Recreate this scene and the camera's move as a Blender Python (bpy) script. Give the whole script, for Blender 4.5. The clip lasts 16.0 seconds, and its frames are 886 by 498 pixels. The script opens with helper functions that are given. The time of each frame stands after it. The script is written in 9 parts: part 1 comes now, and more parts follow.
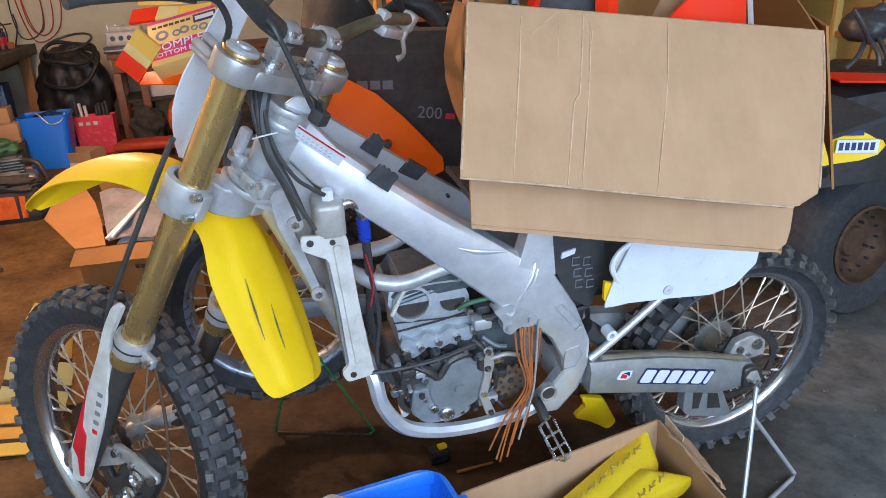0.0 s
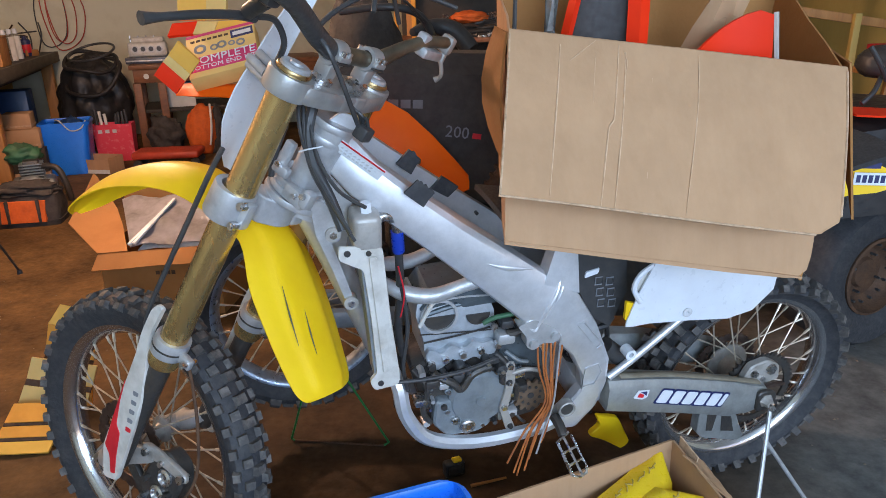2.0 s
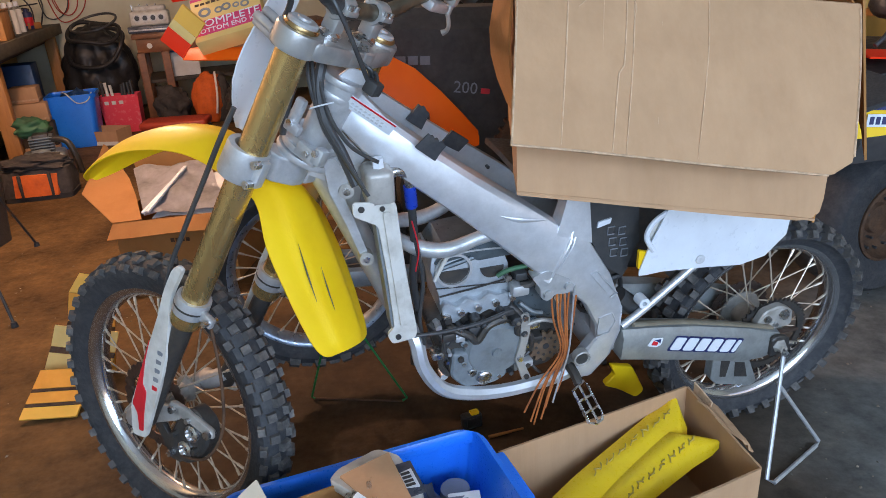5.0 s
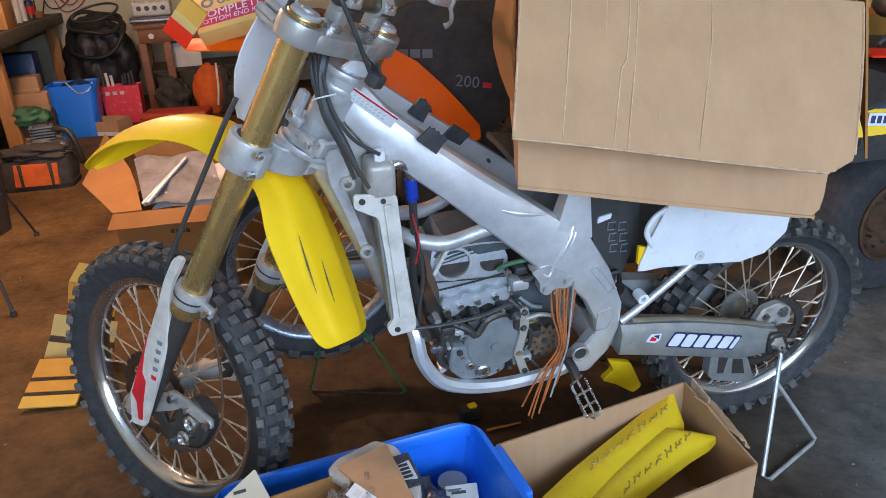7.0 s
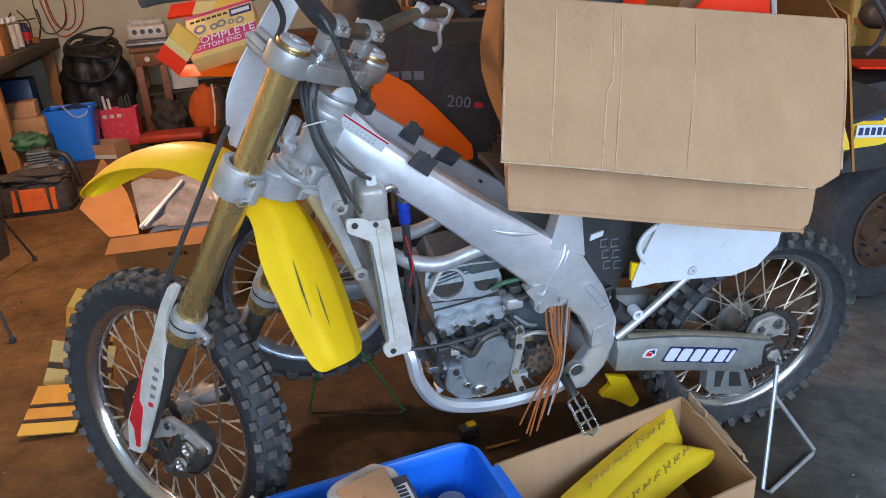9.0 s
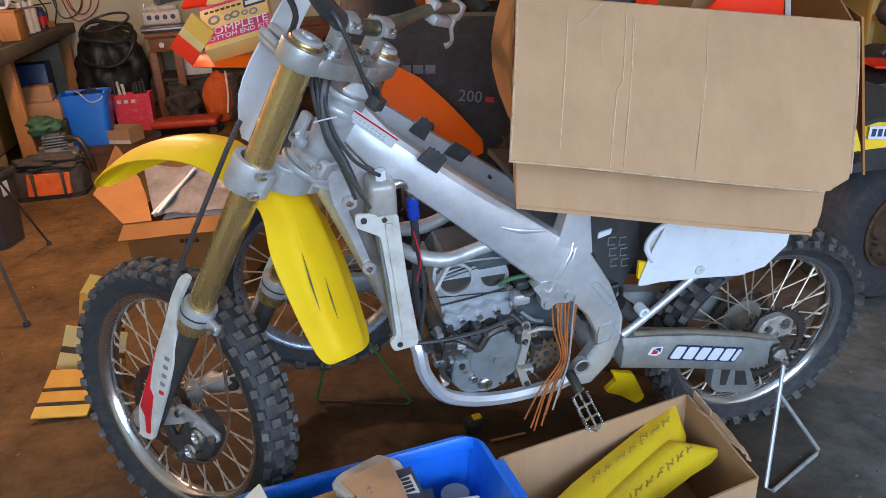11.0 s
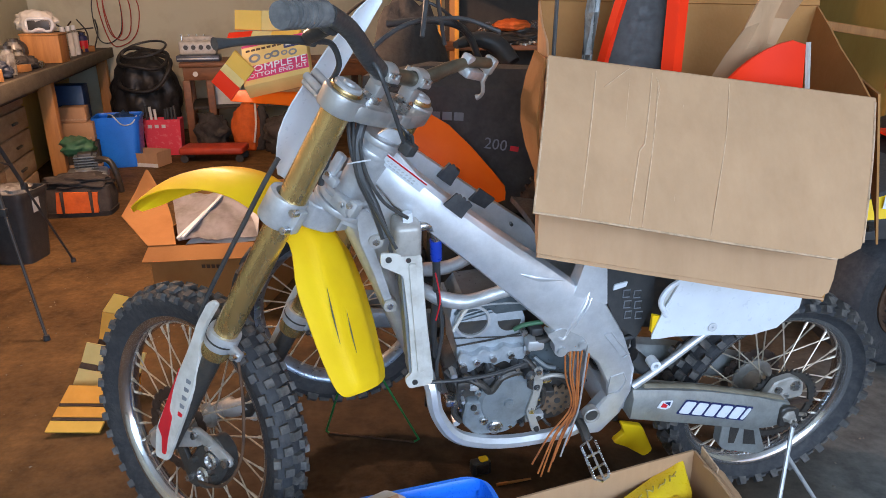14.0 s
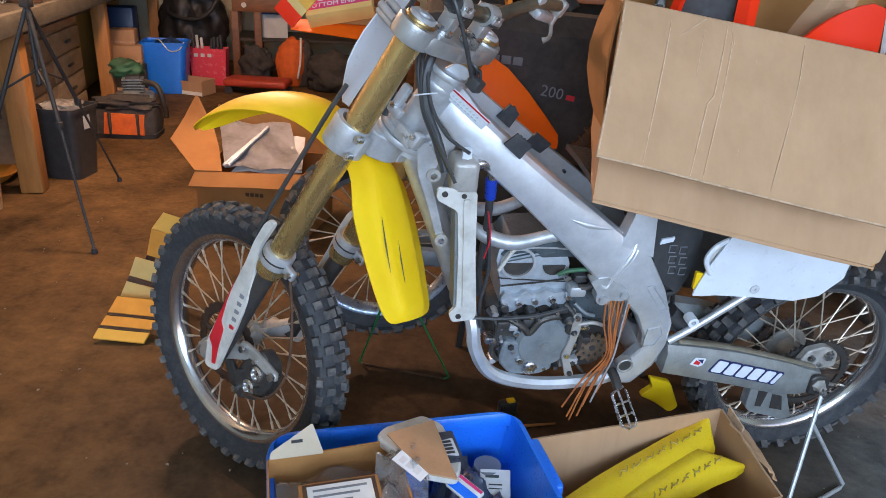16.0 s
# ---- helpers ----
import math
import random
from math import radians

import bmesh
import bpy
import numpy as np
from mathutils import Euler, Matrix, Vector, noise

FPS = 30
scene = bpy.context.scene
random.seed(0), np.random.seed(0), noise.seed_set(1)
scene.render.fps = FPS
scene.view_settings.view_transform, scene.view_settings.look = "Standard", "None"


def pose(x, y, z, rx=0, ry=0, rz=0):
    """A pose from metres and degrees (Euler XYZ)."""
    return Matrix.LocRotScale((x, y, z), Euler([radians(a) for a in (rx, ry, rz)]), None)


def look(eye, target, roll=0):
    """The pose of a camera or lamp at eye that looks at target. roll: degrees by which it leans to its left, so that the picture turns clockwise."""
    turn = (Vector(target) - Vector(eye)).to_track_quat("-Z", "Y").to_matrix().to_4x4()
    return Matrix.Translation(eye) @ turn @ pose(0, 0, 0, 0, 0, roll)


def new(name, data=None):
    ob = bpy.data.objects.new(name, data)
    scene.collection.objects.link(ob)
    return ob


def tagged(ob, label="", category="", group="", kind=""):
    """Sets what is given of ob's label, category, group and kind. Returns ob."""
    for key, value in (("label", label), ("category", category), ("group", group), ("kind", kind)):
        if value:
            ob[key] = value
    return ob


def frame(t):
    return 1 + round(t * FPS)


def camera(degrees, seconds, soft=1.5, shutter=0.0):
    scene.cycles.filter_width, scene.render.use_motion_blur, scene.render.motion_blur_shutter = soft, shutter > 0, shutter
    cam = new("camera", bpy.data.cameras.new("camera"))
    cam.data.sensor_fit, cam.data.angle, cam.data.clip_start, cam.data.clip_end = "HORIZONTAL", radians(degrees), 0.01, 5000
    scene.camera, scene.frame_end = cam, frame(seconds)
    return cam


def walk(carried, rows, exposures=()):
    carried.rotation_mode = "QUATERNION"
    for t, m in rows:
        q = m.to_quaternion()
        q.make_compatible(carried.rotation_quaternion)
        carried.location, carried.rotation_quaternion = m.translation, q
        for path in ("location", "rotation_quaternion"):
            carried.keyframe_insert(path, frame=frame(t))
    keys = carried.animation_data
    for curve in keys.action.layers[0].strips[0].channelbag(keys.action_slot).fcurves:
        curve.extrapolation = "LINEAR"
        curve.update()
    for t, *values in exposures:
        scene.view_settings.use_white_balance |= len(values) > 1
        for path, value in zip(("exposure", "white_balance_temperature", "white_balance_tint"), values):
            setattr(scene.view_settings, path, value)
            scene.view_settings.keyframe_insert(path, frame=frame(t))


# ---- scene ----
cam = camera(65.0, 16.0, soft=0.7)
# seconds, x, y, z, yaw, pitch, roll
ROWS = [
    (0, 0.0694, 0.0596, 1.2438, -1.06, -20.97, -3.43),
    (0.5, 0.043, 0.0439, 1.2382, -2.03, -20.31, -2.7),
    (1, 0.0383, 0.0267, 1.2446, -2.31, -18.91, -1.25),
    (1.5, 0.0249, 0.0188, 1.2533, -1.41, -18.62, -1.3),
    (2, 0.0184, 0.0168, 1.2532, -0.79, -19.38, -1.51),
    (2.5, 0.0124, 0.0123, 1.261, -0.38, -19.16, -2.03),
    (3, 0.0091, 0.0111, 1.2604, -0.04, -19.59, -2.37),
    (3.5, 0.0068, 0.0055, 1.2551, 0.58, -20.63, -3.84),
    (4, 0.0106, -0.0015, 1.2467, 0.53, -21.81, -3.93),
    (6.5, 0.0116, -0.0003, 1.2383, -0.05, -22.58, -2.92),
    (7, 0.0099, -0.0046, 1.2382, 0.23, -22.76, -2.92),
    (7.5, 0.0202, -0.0104, 1.2356, -0.21, -22.89, -2.76),
    (8, 0.0211, -0.0115, 1.2353, -0.15, -22.85, -2.93),
    (8.5, 0.0275, -0.0104, 1.2442, -0.32, -22.29, -3.1),
    (9, 0.0233, -0.0079, 1.2546, 0.13, -21.64, -4.1),
    (9.2, 0.0148, -0.0091, 1.2592, 0.7, -21.61, -4.4),
    (11.3, 0.0343, -0.0138, 1.2764, 1.47, -23.04, -3.14),
    (11.5, 0.0453, -0.0189, 1.2866, 3.98, -23.51, -3.65),
    (12, 0.1478, 0.0222, 1.2805, 7.56, -24.78, -2.75),
    (12.5, 0.1626, 0.0251, 1.2736, 11.35, -24.33, -2.64),
    (13, 0.12, 0.0184, 1.2711, 8.93, -22.49, -0.77),
    (13.5, 0.0638, -0.025, 1.2831, 5.27, -22.61, -1.07),
    (14, 0.0141, -0.052, 1.2944, 2.15, -19.29, -0.37),
    (14.5, -0.0015, -0.0578, 1.2863, 1.98, -20.86, -0.37),
    (15, -0.0164, -0.0727, 1.2809, 2.65, -21.67, -0.18),
    (15.5, 0.004, -0.0932, 1.2598, 1.72, -24.47, 3.1),
    (16, -0.0361, -0.0951, 1.2718, 4.32, -23.15, 3.62),
]
walk(cam, [(t, pose(x, y, z, 0, 0, yaw) @ pose(0, 0, 0, 90 + pitch, 0, 0) @ pose(0, 0, 0, 0, 0, roll)) for t, x, y, z, yaw, pitch, roll in ROWS], exposures=((0.0, 0.22, 6500, 26), (0.8, 0.10, 6500, 26), (4.0, 0.04, 6500, 26), (8.0, 0.04, 6500, 26), (11.5, 0.0, 6500, 26), (12.5, 0.13, 6500, 26), (13.5, 0.17, 6500, 26), (14.0, 0.15, 6500, 26), (14.8, 0.05, 6500, 26), (15.5, 0.12, 6500, 26), (16.0, 0.10, 6500, 26)))

# ---------------------------------------------------------------- light
world = bpy.data.worlds.new("world")
scene.world = world
world.use_nodes = True
nt = world.node_tree
sky = nt.nodes.new("ShaderNodeTexSky")
sky.sky_type, sky.sun_disc, sky.sun_elevation, sky.sun_rotation = "NISHITA", False, radians(40), radians(150)
nt.links.new(sky.outputs[0], nt.nodes["Background"].inputs[0])
nt.nodes["Background"].inputs[1].default_value = 0.12

# large soft daylight through the garage opening behind the walk
door_light = bpy.data.lights.new("daylight", "AREA")
door_light.shape, door_light.size, door_light.size_y = "RECTANGLE", 3.6, 1.7
door_light.energy, door_light.color = 174, (0.48, 0.765, 1.0)
new("daylight", door_light).matrix_world = look((1.15, -2.35, 1.58), (0.8, 3.0, 0.6))
# Unseen warm lamp, added to brighten the bench side of the room.
added_warm_light = bpy.data.lights.new("added_warm_light", "POINT")
added_warm_light.energy, added_warm_light.color, added_warm_light.shadow_soft_size = 132, (1.0, 0.66, 0.40), 0.09
new("added_warm_light", added_warm_light).location = (-1.80, 3.25, 2.22)


# ---------------------------------------------------------------- materials
def mat(name, col, rough=0.5, metal=0.0, col2=None, scale=14.0, lo=0.38, hi=0.66, bump=0.0, bscale=90.0, rvar=0.12, stretch=(1, 1, 1), island=0.0, coat=0.0):
    """Noise mixes two colours at one scale, a finer noise varies gloss and relief."""
    m = bpy.data.materials.new(name)
    m.use_nodes = True
    t = m.node_tree
    b = t.nodes["Principled BSDF"]
    b.inputs["Metallic"].default_value = metal
    b.inputs["Coat Weight"].default_value = coat
    co = t.nodes.new("ShaderNodeTexCoord")
    mp = t.nodes.new("ShaderNodeMapping")
    mp.inputs["Scale"].default_value = stretch
    t.links.new(co.outputs["Object"], mp.inputs["Vector"])
    n1 = t.nodes.new("ShaderNodeTexNoise")
    n1.inputs["Scale"].default_value, n1.inputs["Detail"].default_value, n1.inputs["Roughness"].default_value = scale, 6, 0.6
    t.links.new(mp.outputs[0], n1.inputs["Vector"])
    ramp = t.nodes.new("ShaderNodeMapRange")
    ramp.inputs["From Min"].default_value, ramp.inputs["From Max"].default_value = lo, hi
    t.links.new(n1.outputs[0], ramp.inputs["Value"])
    mix = t.nodes.new("ShaderNodeMix")
    mix.data_type = "RGBA"
    c2 = col2 or tuple(c * 0.78 for c in col)
    mix.inputs[6].default_value, mix.inputs[7].default_value = (*col, 1), (*c2, 1)
    t.links.new(ramp.outputs[0], mix.inputs[0])
    out = mix.outputs[2]
    if island:
        oi = t.nodes.new("ShaderNodeObjectInfo")
        hs = t.nodes.new("ShaderNodeHueSaturation")
        mr = t.nodes.new("ShaderNodeMapRange")
        mr.inputs["To Min"].default_value, mr.inputs["To Max"].default_value = 1 - island, 1 + island
        t.links.new(oi.outputs["Random"], mr.inputs["Value"])
        t.links.new(mr.outputs[0], hs.inputs["Value"])
        t.links.new(out, hs.inputs["Color"])
        out = hs.outputs[0]
    t.links.new(out, b.inputs["Base Color"])
    n2 = t.nodes.new("ShaderNodeTexNoise")
    n2.inputs["Scale"].default_value, n2.inputs["Detail"].default_value = bscale, 5
    t.links.new(mp.outputs[0], n2.inputs["Vector"])
    r2 = t.nodes.new("ShaderNodeMapRange")
    r2.inputs["From Min"].default_value, r2.inputs["From Max"].default_value = 0.3, 0.7
    r2.inputs["To Min"].default_value, r2.inputs["To Max"].default_value = max(rough - rvar, 0.03), min(rough + rvar, 1)
    t.links.new(n2.outputs[0], r2.inputs["Value"])
    t.links.new(r2.outputs[0], b.inputs["Roughness"])
    if bump:
        bp = t.nodes.new("ShaderNodeBump")
        bp.inputs["Strength"].default_value, bp.inputs["Distance"].default_value = min(bump, 1), 0.004
        t.links.new(n2.outputs[0], bp.inputs["Height"])
        t.links.new(bp.outputs[0], b.inputs["Normal"])
    return m


def emission(m, col, strength):
    b = m.node_tree.nodes["Principled BSDF"]
    b.inputs["Emission Color"].default_value, b.inputs["Emission Strength"].default_value = (*col, 1), strength
    return m


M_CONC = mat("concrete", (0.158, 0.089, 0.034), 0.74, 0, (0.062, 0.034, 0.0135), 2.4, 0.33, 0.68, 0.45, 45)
def floor_light_tint(m, cx, cy, rx, ry, col):
    """A wide ragged-edged tint that paints light or shade into the floor's colour."""
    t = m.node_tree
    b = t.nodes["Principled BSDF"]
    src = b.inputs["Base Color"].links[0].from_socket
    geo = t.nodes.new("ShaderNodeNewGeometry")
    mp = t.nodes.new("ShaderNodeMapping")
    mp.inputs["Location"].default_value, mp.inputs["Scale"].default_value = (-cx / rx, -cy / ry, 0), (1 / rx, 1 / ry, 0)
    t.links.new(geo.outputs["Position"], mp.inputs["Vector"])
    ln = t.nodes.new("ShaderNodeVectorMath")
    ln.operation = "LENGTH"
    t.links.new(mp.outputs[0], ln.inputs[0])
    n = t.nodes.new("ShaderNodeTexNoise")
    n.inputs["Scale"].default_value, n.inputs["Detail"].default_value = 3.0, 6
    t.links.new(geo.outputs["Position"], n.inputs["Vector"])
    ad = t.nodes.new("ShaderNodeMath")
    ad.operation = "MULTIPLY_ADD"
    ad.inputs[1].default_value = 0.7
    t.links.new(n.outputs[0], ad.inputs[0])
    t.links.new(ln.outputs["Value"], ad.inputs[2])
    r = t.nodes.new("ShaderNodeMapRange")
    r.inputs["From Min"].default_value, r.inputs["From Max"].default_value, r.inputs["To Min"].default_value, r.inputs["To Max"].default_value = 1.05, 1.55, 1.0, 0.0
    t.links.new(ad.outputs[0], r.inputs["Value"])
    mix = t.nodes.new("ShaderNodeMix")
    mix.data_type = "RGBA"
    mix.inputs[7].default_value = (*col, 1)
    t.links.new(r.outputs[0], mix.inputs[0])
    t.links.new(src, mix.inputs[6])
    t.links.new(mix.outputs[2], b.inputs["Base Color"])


M_CONC.node_tree.nodes["Principled BSDF"].inputs["Specular IOR Level"].default_value = 0.18
# Cool daylight towards the doorway, painted in as a grey patch.
floor_light_tint(M_CONC, 2.0, 1.0, 1.6, 1.8, (0.148, 0.148, 0.138))
# Shade under the bikes, painted in together with an oil stain.
floor_light_tint(M_CONC, -0.05, 1.65, 1.05, 1.05, (0.062, 0.038, 0.021))


def speckle(m, scale, low, high):
    """Fine grime and worn aggregate that darkens and lightens the colour in small ragged spots."""
    t = m.node_tree
    b = t.nodes["Principled BSDF"]
    src = b.inputs["Base Color"].links[0].from_socket
    geo = t.nodes.new("ShaderNodeNewGeometry")
    n = t.nodes.new("ShaderNodeTexNoise")
    n.inputs["Scale"].default_value, n.inputs["Detail"].default_value, n.inputs["Roughness"].default_value = scale, 8, 0.72
    t.links.new(geo.outputs["Position"], n.inputs["Vector"])
    r = t.nodes.new("ShaderNodeMapRange")
    r.inputs["From Min"].default_value, r.inputs["From Max"].default_value, r.inputs["To Min"].default_value, r.inputs["To Max"].default_value = 0.34, 0.66, low, high
    t.links.new(n.outputs[0], r.inputs["Value"])
    hs = t.nodes.new("ShaderNodeHueSaturation")
    t.links.new(r.outputs[0], hs.inputs["Value"])
    t.links.new(src, hs.inputs["Color"])
    t.links.new(hs.outputs[0], b.inputs["Base Color"])


speckle(M_CONC, 9.0, 0.62, 1.38)
M_WALL = mat("painted_wall", (0.66, 0.63, 0.47), 0.75, 0, (0.52, 0.47, 0.32), 2.6, 0.48, 0.75, 0.15, 30)
M_CEIL = mat("ceiling_board", (0.80, 0.77, 0.70), 0.8)
M_ALU = mat("frame_aluminium", (0.73, 0.745, 0.77), 0.36, 0.55, (0.60, 0.615, 0.64), 7, 0.42, 0.80, 0.015, 220, 0.05)
M_CAST = mat("cast_aluminium", (0.57, 0.575, 0.58), 0.40, 0.45, (0.42, 0.42, 0.42), 24, 0.42, 0.78, 0.08, 300, 0.10)
M_CLAMP = mat("machined_clamp", (0.46, 0.455, 0.44), 0.38, 0.55, (0.34, 0.33, 0.315), 22, 0.42, 0.75, 0.06, 260, 0.10)
M_CASE = mat("engine_case", (0.28, 0.315, 0.335), 0.44, 0.42, (0.185, 0.205, 0.21), 24, 0.45, 0.78, 0.2, 180)
M_HEAD = mat("head_casting", (0.46, 0.50, 0.535), 0.42, 0.40, (0.34, 0.365, 0.385), 26, 0.45, 0.78, 0.08, 220, 0.06)
M_DARKMET = mat("oily_steel", (0.070, 0.066, 0.063), 0.45, 0.5, (0.10, 0.085, 0.07), 40, 0.4, 0.7, 0.3, 150)
M_STEEL = mat("bright_steel", (0.62, 0.62, 0.63), 0.28, 0.95, (0.45, 0.43, 0.40), 40)
M_SPOKE = mat("spoke_steel", (0.66, 0.60, 0.50), 0.38, 0.6, (0.46, 0.36, 0.25), 60)
M_RIM = mat("rim_aluminium", (0.66, 0.67, 0.70), 0.17, 0.95, (0.52, 0.53, 0.55), 7, 0.42, 0.72, 0.0, 12, 0.05)
M_BLUERIM = mat("dull_rim", (0.42, 0.50, 0.60), 0.35, 0.8, (0.28, 0.30, 0.34), 20)
M_GOLD = mat("anodised_fork", (0.62, 0.425, 0.175), 0.27, 0.80, (0.54, 0.36, 0.14), 9, 0.42, 0.72, 0.0, 40, 0.05, (1, 1, 0.25))
M_BRASS = mat("brass_ring", (0.50, 0.34, 0.15), 0.36, 0.9, (0.36, 0.24, 0.11), 40)
M_YEL = mat("yellow_plastic", (0.97, 0.62, 0.008), 0.42, 0, (0.90, 0.54, 0.006), 8, 0.4, 0.7, 0.05, 220, 0.1)
M_YEL.node_tree.nodes["Principled BSDF"].inputs["Specular IOR Level"].default_value = 0.3
M_YELD = mat("scuffed_yellow_plastic", (0.93, 0.62, 0.015), 0.34, 0, (0.84, 0.52, 0.02), 14, 0.5, 0.78, 0.06, 150)
M_WHITE = mat("white_plastic", (0.75, 0.79, 0.83), 0.36, 0, (0.69, 0.72, 0.76), 10)
M_OFFW = mat("grubby_white_plastic", (0.62, 0.60, 0.55), 0.45, 0, (0.44, 0.41, 0.36), 26, 0.42, 0.72, 0.1, 120)
M_RED = mat("red_decal", (0.70, 0.02, 0.03), 0.4)
M_BLK = mat("black_plastic", (0.042, 0.042, 0.043), 0.42, 0, (0.062, 0.060, 0.058), 30, 0.45, 0.75, 0.1, 160)
M_RUB = mat("tyre_rubber", (0.033, 0.034, 0.038), 0.72, 0, (0.058, 0.057, 0.057), 38, 0.45, 0.72, 0.5, 110)
M_SWING = mat("dull_swingarm", (0.35, 0.365, 0.355), 0.44, 0.45, (0.27, 0.28, 0.265), 16, 0.4, 0.75, 0.06, 200)
M_TOPBROWN = mat("brown_alloy_edge", (0.33, 0.29, 0.22), 0.5, 0.3, (0.24, 0.20, 0.14), 22)
M_DISC = mat("heat_browned_disc", (0.15, 0.105, 0.085), 0.38, 0.7, (0.09, 0.06, 0.05), 40)
M_BENCH = mat("weathered_bench_board", (0.150, 0.128, 0.092), 0.75, 0, (0.095, 0.080, 0.056), 6, 0.35, 0.7, 0.3, 60, 0.1, (4, 0.5, 4))
M_CREASE = mat("card_crease", (0.66, 0.44, 0.28), 0.9, 0, (0.52, 0.32, 0.185), 70, 0.4, 0.7, 0.2, 200)
M_KNOB = mat("tread_rubber", (0.075, 0.070, 0.066), 0.75, 0, (0.20, 0.18, 0.16), 34, 0.48, 0.75, 0.5, 110)
M_GRIP = mat("grip_rubber", (0.10, 0.10, 0.10), 0.8, 0, (0.2, 0.19, 0.18), 40, 0.4, 0.7, 0.6, 120)
M_ORG = mat("orange_plastic", (1.0, 0.145, 0.003), 0.45, 0, (0.96, 0.125, 0.003), 9, 0.4, 0.7, 0.05, 200)
M_ORG.node_tree.nodes["Principled BSDF"].inputs["Specular IOR Level"].default_value = 0.2
M_WIREO = mat("copper_orange_wire", (0.55, 0.165, 0.04), 0.45, 0, (0.34, 0.10, 0.035), 30)
M_REDP = mat("red_plastic", (0.97, 0.040, 0.006), 0.42, 0, (0.95, 0.036, 0.006), 9, rvar=0.03)
M_REDP.node_tree.nodes["Principled BSDF"].inputs["Specular IOR Level"].default_value = 0.25
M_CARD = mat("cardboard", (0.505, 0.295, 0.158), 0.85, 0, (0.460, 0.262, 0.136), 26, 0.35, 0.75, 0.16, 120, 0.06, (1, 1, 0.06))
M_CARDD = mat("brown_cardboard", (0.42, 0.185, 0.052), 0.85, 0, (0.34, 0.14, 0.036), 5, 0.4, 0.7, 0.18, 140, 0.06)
M_EDGE = mat("torn_card_edge", (0.62, 0.41, 0.26), 0.9, 0, (0.40, 0.26, 0.15), 60, 0.4, 0.7, 0.5, 260)
M_WOOD = mat("pine_post", (0.52, 0.23, 0.060), 0.6, 0, (0.36, 0.145, 0.035), 6, 0.35, 0.7, 0.25, 60, 0.1, (4, 4, 0.5))
M_WOODD = mat("dark_bench_wood", (0.052, 0.041, 0.031), 0.7, 0, (0.034, 0.027, 0.020), 5, 0.35, 0.7, 0.3, 60, 0.1, (4, 0.6, 4))
M_WOODR = mat("red_brown_table_wood", (0.235, 0.090, 0.030), 0.5, 0, (0.15, 0.055, 0.018), 6, 0.35, 0.7, 0.2, 60, 0.1, (1, 4, 4))
M_BAGB = mat("black_bin_bag", (0.020, 0.018, 0.018), 0.5, 0, (0.034, 0.030, 0.028), 14, 0.4, 0.7, 0.6, 30)
M_CHIP = mat("floor_grit", (0.26, 0.215, 0.155), 0.9, 0, (0.10, 0.085, 0.065), 9)
M_DRAW = mat("old_drawer_wood", (0.44, 0.32, 0.20), 0.6, 0, (0.32, 0.21, 0.12), 5, 0.35, 0.7, 0.2, 50, 0.1, (4, 0.6, 4))
M_BLUE = mat("blue_tote_plastic", (0.005, 0.20, 0.90), 0.35, 0, (0.004, 0.165, 0.80), 8, 0.4, 0.7, 0.06, 160)
M_BLUED = mat("dark_blue_plastic", (0.01, 0.05, 0.17), 0.4)
M_PINK = mat("red_pink_print", (0.80, 0.055, 0.09), 0.55, 0, (0.85, 0.25, 0.26), 30, 0.55, 0.75)
M_RUST = mat("rusty_steel", (0.13, 0.066, 0.035), 0.75, 0.3, (0.065, 0.035, 0.022), 22, 0.35, 0.7, 0.5, 120)
M_BAG = mat("clear_plastic_bag", (0.26, 0.25, 0.23), 0.20, 0, (0.14, 0.125, 0.11), 22, 0.4, 0.62, 0.9, 38)
M_PAPER = mat("white_paper", (0.74, 0.73, 0.70), 0.7, 0, (0.62, 0.60, 0.56), 9)
M_GREEN = mat("green_paint", (0.012, 0.22, 0.06), 0.4, 0.2)
M_CLOTH = mat("black_cloth", (0.045, 0.039, 0.036), 0.85, 0, (0.066, 0.056, 0.050), 20, 0.4, 0.7, 0.8, 60)
M_GREENC = mat("dusty_green_cover", (0.035, 0.14, 0.065), 0.6, 0, (0.06, 0.10, 0.06), 12, 0.4, 0.7, 0.3, 60)
M_ORGC = mat("orange_cloth", (0.70, 0.13, 0.015), 0.8, 0, (0.52, 0.09, 0.012), 16, 0.4, 0.7, 0.5, 80)
M_REDC = mat("red_vinyl", (0.50, 0.055, 0.022), 0.5, 0, (0.38, 0.04, 0.018), 10)
M_BLUEH = mat("blue_hose", (0.01, 0.05, 0.42), 0.35)
M_FAINT = mat("faint_print", (0.62, 0.63, 0.65), 0.6)
M_COVER = mat("cam_cover_paint", (0.105, 0.13, 0.145), 0.38, 0.3, (0.075, 0.092, 0.10), 30)
M_PALEF = mat("pale_film", (0.40, 0.395, 0.44), 0.60, 0, (0.23, 0.22, 0.225), 10, 0.4, 0.65, 0.2, 40)
M_PALEF.node_tree.nodes["Principled BSDF"].inputs["Transmission Weight"].default_value = 0.5
# Also the side wall's panel, where its yellow stands in for warm light.
M_PLY = mat("plywood", (0.54, 0.36, 0.095), 0.7, 0, (0.44, 0.28, 0.065), 3, 0.4, 0.7, 0.1, 60, 0.1, (1, 1, 0.3))
M_TANY = mat("golden_card", (0.88, 0.48, 0.07), 0.6, 0, (0.78, 0.41, 0.055), 9)
